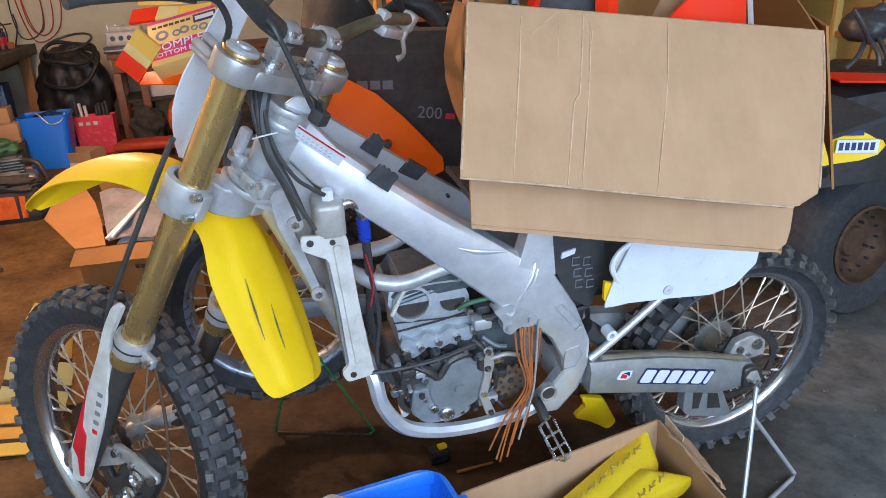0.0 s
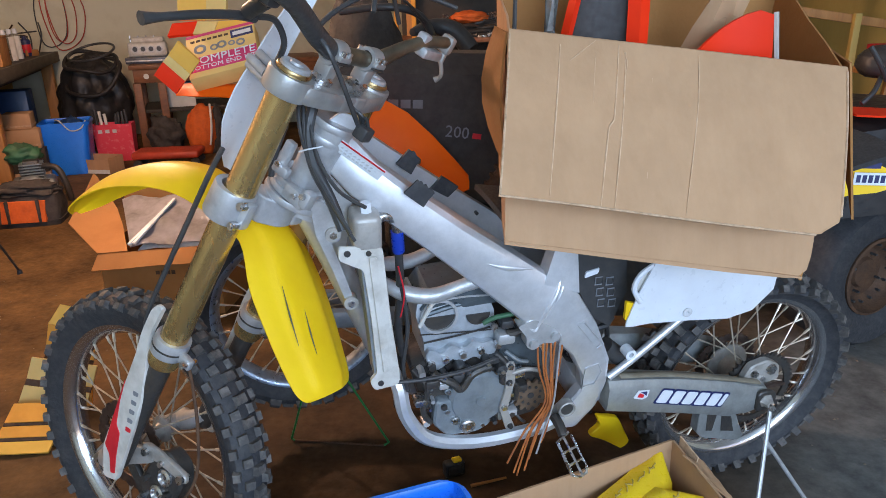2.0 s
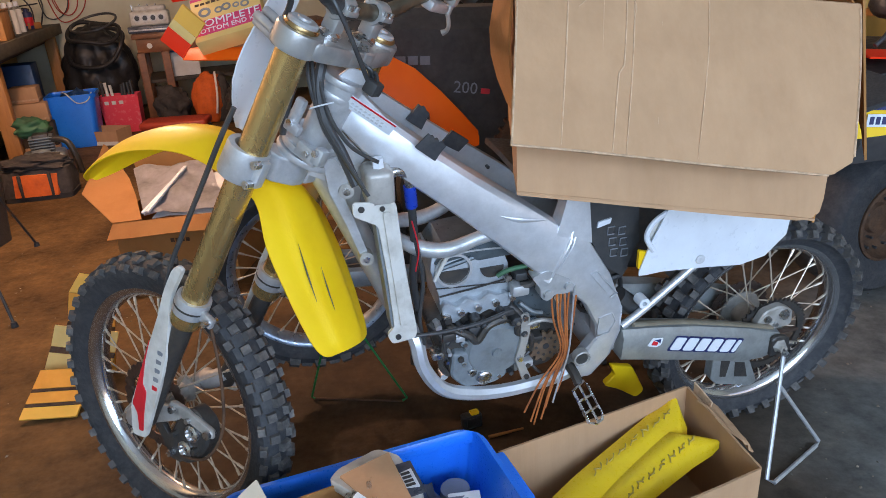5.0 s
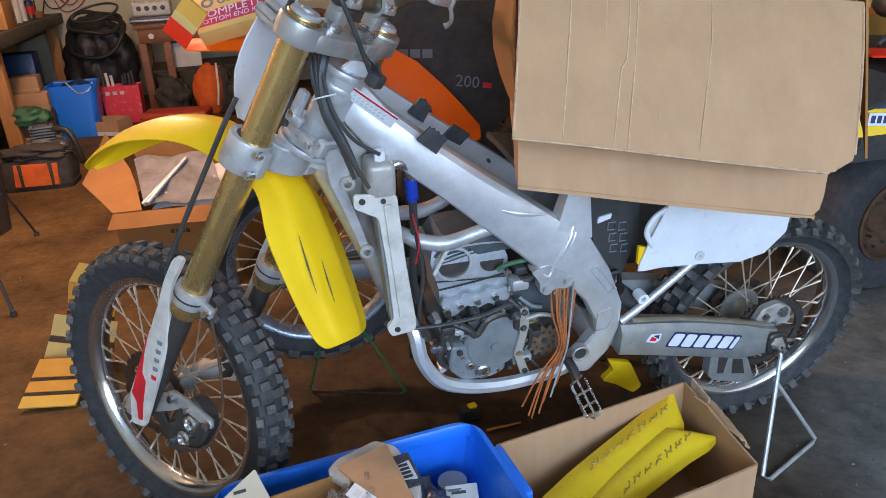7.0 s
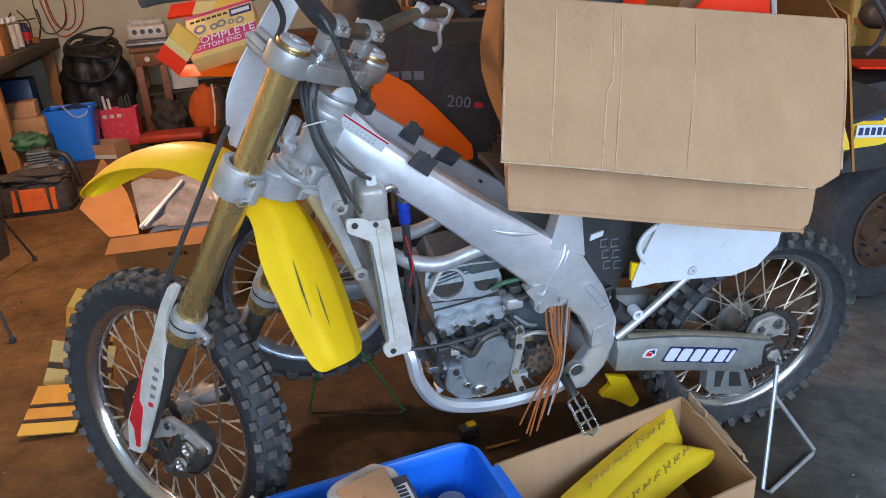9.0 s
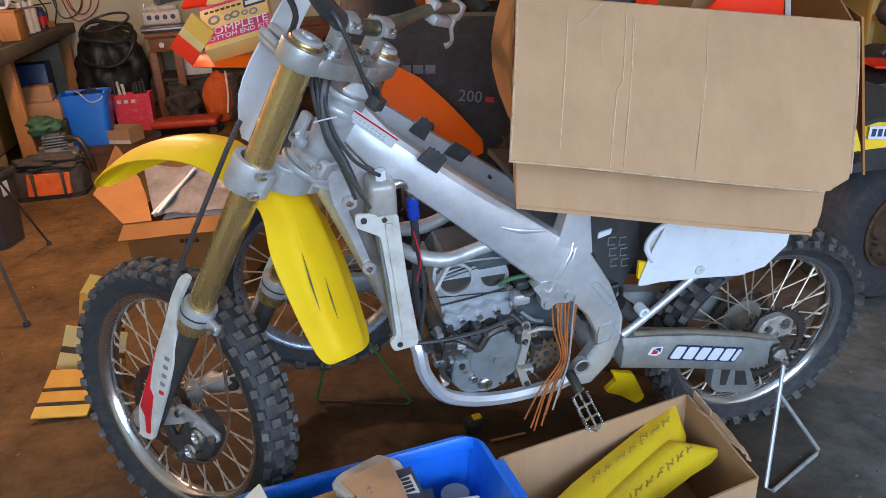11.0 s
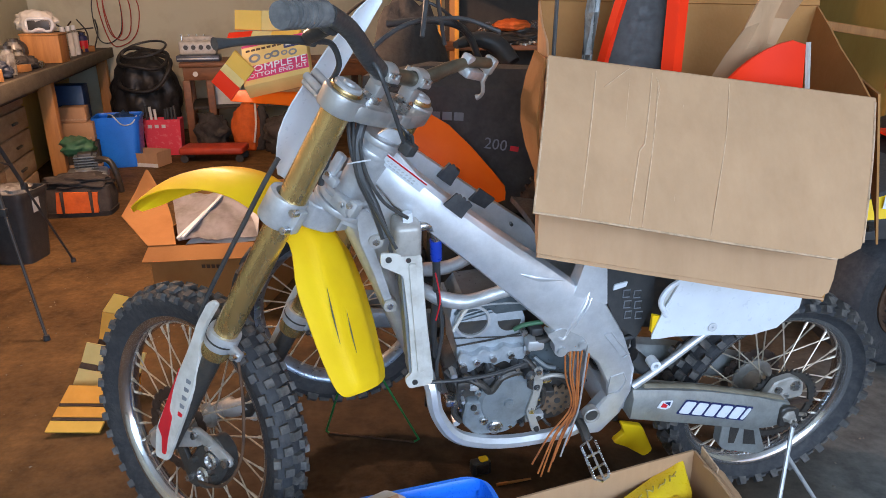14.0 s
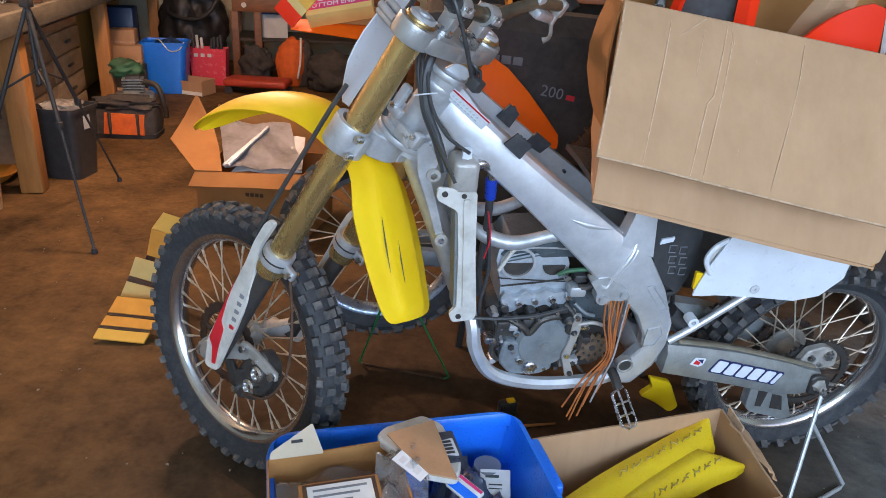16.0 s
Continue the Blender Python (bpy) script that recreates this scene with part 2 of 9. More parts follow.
M_CARDL = mat("pale_card", (0.58, 0.48, 0.35), 0.85, 0, (0.50, 0.40, 0.28), 9, 0.4, 0.7, 0.15, 140)
M_SLATE = mat("slate_bag", (0.070, 0.085, 0.125), 0.35, 0, (0.035, 0.042, 0.060), 18, 0.4, 0.65, 0.6, 40)
def see_through(m, weight, ior=1.25):
    """Lets light through a thin film of clear plastic."""
    b = m.node_tree.nodes["Principled BSDF"]
    b.inputs["Transmission Weight"].default_value, b.inputs["IOR"].default_value = weight, ior
    return m


M_FILM = see_through(mat("crinkled_film", (0.94, 0.94, 0.95), 0.06, 0, (0.86, 0.86, 0.87), 12, 0.4, 0.6, 0.6, 60, 0.04, coat=0.5), 0.93, 1.18)
M_SPROCKET = mat("brown_sprocket_steel", (0.22, 0.145, 0.095), 0.5, 0.3, (0.13, 0.085, 0.055), 40)
M_DUST = mat("dusty_alloy", (0.44, 0.415, 0.38), 0.46, 0.3, (0.30, 0.275, 0.24), 30, 0.42, 0.72, 0.12, 140)
M_SCRIPT = mat("worn_script", (0.30, 0.20, 0.03), 0.6, 0, (0.60, 0.42, 0.08), 70)
M_SEATP = mat("seat_print", (0.155, 0.155, 0.16), 0.6)
M_PRINT = mat("grey_print", (0.22, 0.23, 0.25), 0.6)
M_NAVY = mat("navy_print", (0.02, 0.03, 0.12), 0.5)
M_MAG = mat("magenta_print", (0.72, 0.04, 0.16), 0.55)
M_CREAM = mat("cream_card", (0.80, 0.54, 0.18), 0.7, 0, (0.70, 0.45, 0.14), 9)
M_TANW = mat("yellow_tan_card", (0.82, 0.36, 0.045), 0.75, 0, (0.68, 0.28, 0.03), 8)


# ---------------------------------------------------------------- mesh tools
for m_, s_, lo_, hi_ in ((M_ALU, 22.0, 0.88, 1.08), (M_CAST, 30.0, 0.86, 1.08), (M_SWING, 26.0, 0.86, 1.10), (M_CARD, 7.0, 0.93, 1.05), (M_HEAD, 40.0, 0.84, 1.10)):
    speckle(m_, s_, lo_, hi_)


def thing(name, label, category, loc=(0, 0, 0), group="", kind=""):
    e = new(name)
    e.empty_display_size = 0.05
    e.location = loc
    e.matrix_basis = Matrix.Translation(loc)
    return tagged(e, label, category, group, kind)


def world_inv(ob):
    m = ob.matrix_basis.copy()
    while ob.parent:
        m = ob.parent.matrix_basis @ ob.matrix_parent_inverse @ m
        ob = ob.parent
    return m.inverted()


def to_mesh(name, bm, material, smooth=38):
    bmesh.ops.recalc_face_normals(bm, faces=bm.faces)
    me = bpy.data.meshes.new(name)
    bm.to_mesh(me)
    bm.free()
    if material:
        me.materials.append(material)
    if smooth:
        me.shade_smooth()
        me.set_sharp_from_angle(angle=radians(smooth))
    return me


def part(name, bm, material, parent, label="", at=None, smooth=38):
    """Links a bmesh, drawn in world space or in the space of `at`, under a thing or a part."""
    if at is not None:
        bm.transform(at)
    ob = new(name, to_mesh(name, bm, material, smooth))
    if parent:
        ob.parent = parent
        ob.matrix_parent_inverse = world_inv(parent)
    return tagged(ob, label)


def solo(name, bm, material, label, category, at=None, group="", kind="", smooth=38):
    ob = part(name, bm, material, None, "", at, smooth)
    return tagged(ob, label, category, group, kind)


def box(bm, lo, hi, bevel=0.0, at=None, seg=2):
    m = Matrix.LocRotScale([(a + b) / 2 for a, b in zip(lo, hi)], None, [abs(b - a) for a, b in zip(lo, hi)])
    r = bmesh.ops.create_cube(bm, size=1, matrix=m)
    vs = r["verts"]
    if bevel:
        es = list({e for v in vs for e in v.link_edges})
        q = bmesh.ops.bevel(bm, geom=es, offset=bevel, segments=seg, affect="EDGES", profile=0.5)
        vs = list({v for f in q["faces"] for v in f.verts} | {v for v in vs if v.is_valid})
    if at is not None:
        bmesh.ops.transform(bm, matrix=at, verts=vs)
    return bm


def cyl(bm, p0, p1, r0, r1=None, seg=16, caps=True):
    p0, p1 = Vector(p0), Vector(p1)
    d = p1 - p0
    m = Matrix.Translation((p0 + p1) / 2) @ d.to_track_quat("Z", "Y").to_matrix().to_4x4()
    bmesh.ops.create_cone(bm, cap_ends=caps, segments=seg, radius1=r0, radius2=r0 if r1 is None else r1, depth=d.length, matrix=m)
    return bm


def spline(pts, n=6, closed=False):
    """Catmull-Rom through the points."""
    p = [Vector(q) for q in pts]
    out = []
    k = len(p)
    for i in range(k if closed else k - 1):
        a, b, c, d = (p[(i + j) % k] if closed else p[min(max(i + j, 0), k - 1)] for j in (-1, 0, 1, 2))
        for s in range(n):
            u = s / n
            out.append(0.5 * (2 * b + (c - a) * u + (2 * a - 5 * b + 4 * c - d) * u * u + (3 * b - a - 3 * c + d) * u ** 3))
    if not closed:
        out.append(p[-1])
    return out


def loft(bm, loops, caps=True, closed=False):
    rows = [[bm.verts.new(v) for v in l] for l in loops]
    k = len(rows[0])
    pairs = list(zip(rows, rows[1:])) + ([(rows[-1], rows[0])] if closed else [])
    for a, b in pairs:
        for i in range(k):
            bm.faces.new((a[i], a[(i + 1) % k], b[(i + 1) % k], b[i]))
    if caps and not closed:
        bm.faces.new(rows[0][::-1])
        bm.faces.new(rows[-1])
    return bm


def tube(bm, pts, r, seg=8, n=5, flat=(1, 1), closed=False):
    """Tube along a spline; r is a number or one radius for each point."""
    q = spline(pts, n, closed) if n > 1 else [Vector(p) for p in pts]
    rs = r if isinstance(r, (list, tuple)) else [r] * len(pts)
    loops = []
    up = None
    for i, p in enumerate(q):
        t = (q[min(i + 1, len(q) - 1)] - q[max(i - 1, 0)]).normalized()
        if up is None:
            up = t.orthogonal().normalized() if abs(t.z) > 0.9 else (Vector((0, 0, 1)) - t * t.z).normalized()
        up = (up - t * up.dot(t)).normalized()
        side = t.cross(up)
        f = min(i / max(n, 1), len(rs) - 1) if n > 1 else min(i, len(rs) - 1)
        j = int(f)
        rad = rs[j] + (rs[min(j + 1, len(rs) - 1)] - rs[j]) * (f - j)
        loops.append([p + (up * math.cos(a) * flat[0] + side * math.sin(a) * flat[1]) * rad for a in (2 * math.pi * s / seg for s in range(seg))])
    return loft(bm, loops, True, closed)


def rounded(pts, r=0.01, n=4):
    """Rounds the corners of a flat outline."""
    out = []
    k = len(pts)
    for i in range(k):
        a, b, c = Vector(pts[i - 1]), Vector(pts[i]), Vector(pts[(i + 1) % k])
        q = min(r, (a - b).length * 0.45, (c - b).length * 0.45)
        s, e = b + (a - b).normalized() * q, b + (c - b).normalized() * q
        for j in range(n + 1):
            u = j / n
            out.append(s * (1 - u) ** 2 + b * 2 * u * (1 - u) + e * u * u)
    return out


def plate(bm, pts, th, axis="y", at=0.0, r=0.0, n=4, bevel=0.0):
    """Extruded outline. axis y: outline in x, z, thickness from `at` to `at + th` in y."""
    o = rounded(pts, r, n) if r else [Vector(p) for p in pts]
    put = {"x": lambda p, s: (s, p[0], p[1]), "y": lambda p, s: (p[0], s, p[1]), "z": lambda p, s: (p[0], p[1], s)}[axis]
    if bevel:
        c = sum(o, Vector((0, 0))) / len(o)
        def inset(p):
            d = c - p
            return p + d * min(bevel / max(d.length, 1e-6), 0.3)
        i = [inset(p) for p in o]
        loops = [[put(p, at) for p in i], [put(p, at + bevel) for p in o], [put(p, at + th - bevel) for p in o], [put(p, at + th) for p in i]]
    else:
        loops = [[put(p, at) for p in o], [put(p, at + th) for p in o]]
    return loft(bm, loops)


def lathe(bm, profile, seg=32, closed=True, at=None):
    """Turns (radius, height) round z; a closed profile makes a ring."""
    loops = []
    for s in range(seg):
        a = 2 * math.pi * s / seg
        loops.append([Vector((r * math.cos(a), r * math.sin(a), h)) for r, h in profile])
    if at is not None:
        loops = [[at @ v for v in l] for l in loops]
    rows = [[bm.verts.new(v) for v in l] for l in loops]
    k = len(profile)
    for a, b in zip(rows, rows[1:] + rows[:1]):
        for i in range(k if closed else k - 1):
            bm.faces.new((a[i], b[i], b[(i + 1) % k], a[(i + 1) % k]))
    return bm


def sheet(bm, grid, th):
    """A bent sheet through a grid of points, given a thickness along its normals."""
    rows, cols = len(grid), len(grid[0])
    g = [[Vector(p) for p in r] for r in grid]
    def nrm(i, j):
        u = g[min(i + 1, rows - 1)][j] - g[max(i - 1, 0)][j]
        v = g[i][min(j + 1, cols - 1)] - g[i][max(j - 1, 0)]
        w = u.cross(v)
        return w.normalized() if w.length > 1e-9 else Vector((0, 0, 1))
    top = [[bm.verts.new(g[i][j]) for j in range(cols)] for i in range(rows)]
    bot = [[bm.verts.new(g[i][j] - nrm(i, j) * th) for j in range(cols)] for i in range(rows)]
    for i in range(rows - 1):
        for j in range(cols - 1):
            bm.faces.new((top[i][j], top[i + 1][j], top[i + 1][j + 1], top[i][j + 1]))
            bm.faces.new((bot[i][j], bot[i][j + 1], bot[i + 1][j + 1], bot[i + 1][j]))
    for i in range(rows - 1):
        bm.faces.new((top[i][0], bot[i][0], bot[i + 1][0], top[i + 1][0]))
        bm.faces.new((top[i][-1], top[i + 1][-1], bot[i + 1][-1], bot[i][-1]))
    for j in range(cols - 1):
        bm.faces.new((top[0][j], top[0][j + 1], bot[0][j + 1], bot[0][j]))
        bm.faces.new((top[-1][j], bot[-1][j], bot[-1][j + 1], top[-1][j + 1]))
    return bm


def crumple(bm, centre, size, seed=0, amount=0.25, sub=3):
    """A lumpy closed blob, for cloth, bags and heaps."""
    r = bmesh.ops.create_icosphere(bm, subdivisions=sub, radius=0.5)
    off = Vector((seed * 7.3, seed * 3.1, seed * 5.7))
    for v in r["verts"]:
        d = v.co.normalized()
        k = 1 + amount * (noise.noise(d * 2.2 + off) + 0.55 * noise.noise(d * 5.0 + off) + 0.3 * noise.noise(d * 10.0 + off))
        p = d * 0.5 * k
        p.z = max(p.z, -0.42)
        v.co = Vector(centre) + Vector((p.x * size[0], p.y * size[1], (p.z + 0.42) * size[2] / 0.92))
    return bm


def lettering(name, words, size, material, parent, at, label="", depth=0.0006):
    """Raised lettering in the built-in font, on the plane x, y of `at`."""
    c = bpy.data.curves.new(name, "FONT")
    c.body, c.size, c.extrude, c.align_x, c.align_y, c.resolution_u = words, size, depth, "CENTER", "CENTER", 2
    ob = bpy.data.objects.new(name, c)
    me = bpy.data.meshes.new_from_object(ob)
    bpy.data.objects.remove(ob)
    me.materials.clear()
    me.materials.append(material)
    me.transform(at)
    o = new(name, me)
    o.parent = parent
    o.matrix_parent_inverse = world_inv(parent)
    return tagged(o, label)


def frame_of(origin, x, y):
    """A matrix with its origin and its x and (roughly) y directions."""
    x = Vector(x).normalized()
    z = x.cross(Vector(y)).normalized()
    y = z.cross(x)
    m = Matrix((x, y, z)).transposed().to_4x4()
    m.translation = origin
    return m


def V(*a):
    return Vector(a)


# ---------------------------------------------------------------- the motorcycle
# body: x forward, y to its left, z up, from the rear axle; it leans on its stand
yl = V(0.243, -0.960, -0.142).normalized()
zu = (V(0, 0, 1) - yl * yl.z).normalized()
BODY = frame_of((0.812, 1.63, 0.312), yl.cross(zu), yl)
# fork: x forward, y left, z up along the legs, from the middle of the upper clamp
fa = V(0.524, -0.111, 0.844).normalized()
fl = -V(0.49, 0.855, -0.14)
fl = (fl - fa * fa.dot(fl)).normalized()
FORK = frame_of((-0.139, 1.232, 1.141), fl.cross(fa), fl)
FRONT_HUB, FRONT_AXLE = V(-0.638, 1.372, 0.352), V(0.51, 0.855, -0.10).normalized()

bike = thing("motorcycle", "stripped yellow and aluminium motocross bike leaning on a triangle stand", "motorcycle", (0.1, 1.5, 0))


def put_sub(bm, rim):
    return part("disc_arm", bm, M_DISC, rim)


def wheel(owner, name, centre, axle, rim_r, tyre_r, width, knobs, spokes, label, rim_mat=M_RIM, disc=0.0, disc_side=-1, hub_r=0.05, lateral=(-0.7, 0, 0.7), knob_h=0.012):
    """Spoked wheel: rim with tyre, hub, spokes and brake disc under it. axle points away from the viewer's side."""
    m = Matrix.Translation(centre) @ Vector(axle).to_track_quat("Z", "Y").to_matrix().to_4x4()
    w = width / 2
    bm = bmesh.new()
    rw = w * 0.62
    lathe(bm, [(rim_r, -rw), (rim_r, -rw + 0.004), (rim_r - 0.013, -rw + 0.007), (rim_r - 0.020, 0), (rim_r - 0.013, rw - 0.007), (rim_r, rw - 0.004), (rim_r, rw),
               (rim_r - 0.010, rw), (rim_r - 0.020, rw - 0.006), (rim_r - 0.030, 0.006), (rim_r - 0.030, -0.006), (rim_r - 0.020, -rw + 0.006), (rim_r - 0.010, -rw)], 72, True, m)
    rim = part(name, bm, rim_mat, owner, label)
    h = tyre_r - rim_r - knob_h
    bm = bmesh.new()
    prof = [(rim_r - 0.008, -rw + 0.001), (rim_r + 0.012, -rw - 0.006), (rim_r + h * 0.45, -w * 0.96), (rim_r + h * 0.72, -w * 0.92), (rim_r + h * 0.93, -w * 0.62), (rim_r + h, 0)]
    prof += [(r, -z) for r, z in prof[-2::-1]]
    lathe(bm, prof, 72, True, m)
    tyre = part("tyre", bm, M_RUB, rim, "black knobbly tyre, dusty")
    vs, fs = [], []
    for k in range(knobs):
        rowset = [(0, 0.30), (-0.98, 0.20), (0.98, 0.20)] if k % 2 else [(-0.52, 0.26), (0.52, 0.26)]
        for y, half in rowset:
            a0 = 2 * math.pi * (k + random.uniform(-0.05, 0.05)) / knobs
            tilt = y * 0.95
            rad = rim_r + h * (1.0 - 0.30 * y * y)
            c = V(math.cos(a0) * rad, math.sin(a0) * rad, y * w * 0.93)
            out = V(math.cos(a0) * math.cos(tilt), math.sin(a0) * math.cos(tilt), math.sin(tilt))
            tan = V(-math.sin(a0), math.cos(a0), 0)
            lat = out.cross(tan)
            ht, hl = 2 * math.pi * rad / knobs * 0.40, half * width * 0.46
            i = len(vs)
            for dz, sh in ((-0.006, 1.10), (knob_h, 0.90)):
                for sx, sy in ((-1, -1), (1, -1), (1, 1), (-1, 1)):
                    vs.append(m @ (c + out * dz + tan * (sx * ht * sh) + lat * (sy * hl * sh)))
            fs += [(i + 4, i + 5, i + 6, i + 7), (i, i + 1, i + 5, i + 4), (i + 1, i + 2, i + 6, i + 5), (i + 2, i + 3, i + 7, i + 6), (i + 3, i, i + 4, i + 7)]
    me = bpy.data.meshes.new("tread")
    me.from_pydata([tuple(v) for v in vs], [], fs)
    me.materials.append(M_KNOB)
    tr = new("tread", me)
    tr.parent, tr.matrix_parent_inverse = rim, world_inv(rim)
    tagged(tr, "dusty worn tread blocks")
    bm = bmesh.new()
    hw = w * 0.95
    lathe(bm, [(0.010, -hw - 0.03), (0.024, -hw - 0.03), (0.026, -hw), (hub_r, -hw), (hub_r, -hw + 0.006), (hub_r * 0.62, -hw + 0.014), (hub_r * 0.55, 0), (hub_r * 0.62, hw - 0.014), (hub_r, hw - 0.006), (hub_r, hw), (0.026, hw), (0.024, hw + 0.03), (0.010, hw + 0.03)], 24, True, m)
    part("hub", bm, M_DUST, rim, "dull cast hub")
    # one spoke mesh, many spokes
    L = V(math.cos(0.5) * (rim_r - 0.026) - hub_r * 0.9, math.sin(0.5) * (rim_r - 0.026), 0).length
    bm = bmesh.new()
    cyl(bm, (0, 0, 0), (0, 0, L), 0.0021, seg=6)
    cyl(bm, (0, 0, L - 0.022), (0, 0, L + 0.002), 0.0036, seg=6)
    sp = to_mesh("spoke", bm, M_SPOKE)
    for k in range(spokes):
        a = 2 * math.pi * k / spokes
        side = -1 if k % 2 else 1
        twist = 0.5 if (k // 2) % 2 else -0.5
        p0 = V(math.cos(a - twist) * hub_r * 0.9, math.sin(a - twist) * hub_r * 0.9, side * hw * 0.9)
        p1 = V(math.cos(a) * (rim_r - 0.026), math.sin(a) * (rim_r - 0.026), side * 0.004)
        d = p1 - p0
        o = new("spoke", sp)
        o.matrix_basis = m @ Matrix.Translation(p0) @ d.to_track_quat("Z", "Y").to_matrix().to_4x4() @ Matrix.Diagonal((1, 1, d.length / L, 1))
        o.parent, o.matrix_parent_inverse = rim, world_inv(rim)
    if disc:
        bm = bmesh.new()
        z = disc_side * (hw + 0.006)
        n = 24
        outer = []
        for k in range(n * 4):
            a = 2 * math.pi * k / (n * 4)
            outer.append(disc - (0.006 if k % 4 == 0 else 0))
        for z0, z1 in ((z - 0.0016, z + 0.0016),):
            rows = [[m @ V(r * math.cos(2 * math.pi * k / (n * 4)), r * math.sin(2 * math.pi * k / (n * 4)), zz) for k, r in enumerate(rr)] for rr, zz in ((outer, z0), (outer, z1), ([disc * 0.74] * (n * 4), z1), ([disc * 0.74] * (n * 4), z0))]
            loft(bm, rows, False, True)
        part("brake_disc", bm, M_DISC, rim, "wavy heat-browned steel brake disc")
        for k in range(6):
            a = 2 * math.pi * k / 6
            bm = cyl(bmesh.new(), m @ V(math.cos(a) * 0.03, math.sin(a) * 0.03, z), m @ V(math.cos(a + 0.3) * disc * 0.77, math.sin(a + 0.3) * disc * 0.77, z), 0.006, seg=6)
            put_sub(bm, rim)
    return rim, m


wheel(bike, "front_wheel", FRONT_HUB, FRONT_AXLE, 0.274, 0.345, 0.088, 84, 36, "spoked wheel with bright rim", disc=0.105, hub_r=0.032, knob_h=0.010)
wheel(bike, "rear_wheel", BODY @ V(0, 0, 0), -yl, 0.250, 0.309, 0.104, 72, 36, "spoked rear wheel with bright rim", disc=0.09, disc_side=1, hub_r=0.060, knob_h=0.015)

# --- frame
def spar_loops(stations, flip=1):
    out = []
    for (tx, tz), (bx, bz), y, t in stations:
        T, B = V(tx, 0, tz), V(bx, 0, bz)
        if flip < 0:
            T += (T - B).normalized() * 0.014
        prof = [(0.00, -0.5), (0.00, 0.25), (0.05, 0.44), (0.25, 0.56), (0.55, 0.60), (0.85, 0.52), (0.97, 0.36), (1.0, 0.10), (1.0, -0.5)]
        out.append([B + (T - B) * s + V(0, flip * (y + k * t), 0) for s, k in prof])
    return out


SPAR = [((1.032, 0.772), (1.066, 0.716), 0.030, 0.030), ((1.000, 0.744), (1.046, 0.684), 0.050, 0.036), ((0.962, 0.700), (1.010, 0.640), 0.062, 0.040), ((0.914, 0.661), (0.963, 0.600), 0.074, 0.042),
        ((0.811, 0.582), (0.862, 0.514), 0.088, 0.044), ((0.706, 0.506), (0.766, 0.428), 0.098, 0.042), ((0.628, 0.446), (0.682, 0.348), 0.100, 0.041), ((0.600, 0.438), (0.650, 0.320), 0.100, 0.042)]
PIVOT = [((0.599, 0.438), (0.649, 0.319), 0.100, 0.042), ((0.560, 0.400), (0.610, 0.292), 0.100, 0.040), ((0.500, 0.305), (0.556, 0.236), 0.098, 0.036), ((0.458, 0.208), (0.524, 0.176), 0.095, 0.034),
         ((0.455, 0.140), (0.516, 0.132), 0.092, 0.034), ((0.472, 0.075), (0.550, 0.082), 0.090, 0.034), ((0.512, 0.022), (0.602, 0.035), 0.088, 0.032)]
main_frame = part("frame", cyl(bmesh.new(), FORK @ V(-0.042, 0, -0.060), FORK @ V(-0.042, 0, -0.235), 0.036, 0.031, 28), M_CAST, bike, "brushed aluminium frame")
for flip in (1, -1):
    part("frame_spar", loft(bmesh.new(), spar_loops(SPAR, flip)), M_ALU, main_frame, "wide aluminium frame spar", BODY, 22)
    part("pivot_plate", loft(bmesh.new(), spar_loops(PIVOT, flip)), M_ALU, main_frame, "", BODY, 22)
bm = bmesh.new()
tube(bm, [(0.602, 0.114, 0.438), (0.610, 0.1235, 0.41), (0.626, 0.1255, 0.378), (0.645, 0.119, 0.332)], 0.0042, 8)
part("weld_seam", bm, M_ALU, main_frame, "", BODY)
bm = bmesh.new()
tube(bm, [(0.760, 0.1205, 0.492), (0.72, 0.1220, 0.478), (0.665, 0.1215, 0.470)], [0.0008, 0.004, 0.0008], 8, flat=(1.6, 0.7))
part("weld_bead", bm, M_ALU, main_frame, "", BODY)
# neck casting that joins head and spars, with its ribs
bm = bmesh.new()
for flip in (1, -1):
    loft(bm, [[V(1.125, flip * 0.026, 0.700), V(1.150, flip * 0.024, 0.650), V(1.120, flip * 0.040, 0.600), V(1.070, flip * 0.044, 0.640)],
              [V(1.060, flip * 0.046, 0.700), V(1.085, flip * 0.050, 0.640), V(1.062, flip * 0.054, 0.575), V(1.005, flip * 0.060, 0.625)],
              [V(1.030, flip * 0.040, 0.600), V(1.066, flip * 0.044, 0.560), V(1.048, flip * 0.042, 0.500), V(1.020, flip * 0.040, 0.520)]])
part("neck_casting", bm, M_CAST, main_frame, "", BODY)
bm = bmesh.new()
for z, r in ((-0.200, 0.047), (-0.212, 0.053), (-0.226, 0.058), (-0.072, 0.041), (-0.100, 0.038)):
    lathe(bm, [(0.030, z), (r, z), (r + 0.002, z + 0.006), (r, z + 0.012), (0.030, z + 0.012)], 28, True, FORK @ Matrix.Translation((-0.038, 0, 0)))
part("head_bearing", bm, M_CAST, main_frame)
bm = bmesh.new()
tube(bm, [(1.085, 0.0, 0.60), (1.040, 0.0, 0.48), (0.985, 0.0, 0.33), (0.955, 0.0, 0.25)], [0.030, 0.028, 0.026, 0.026], 12, 4)
part("down_tube", bm, M_CAST, main_frame, "", BODY)
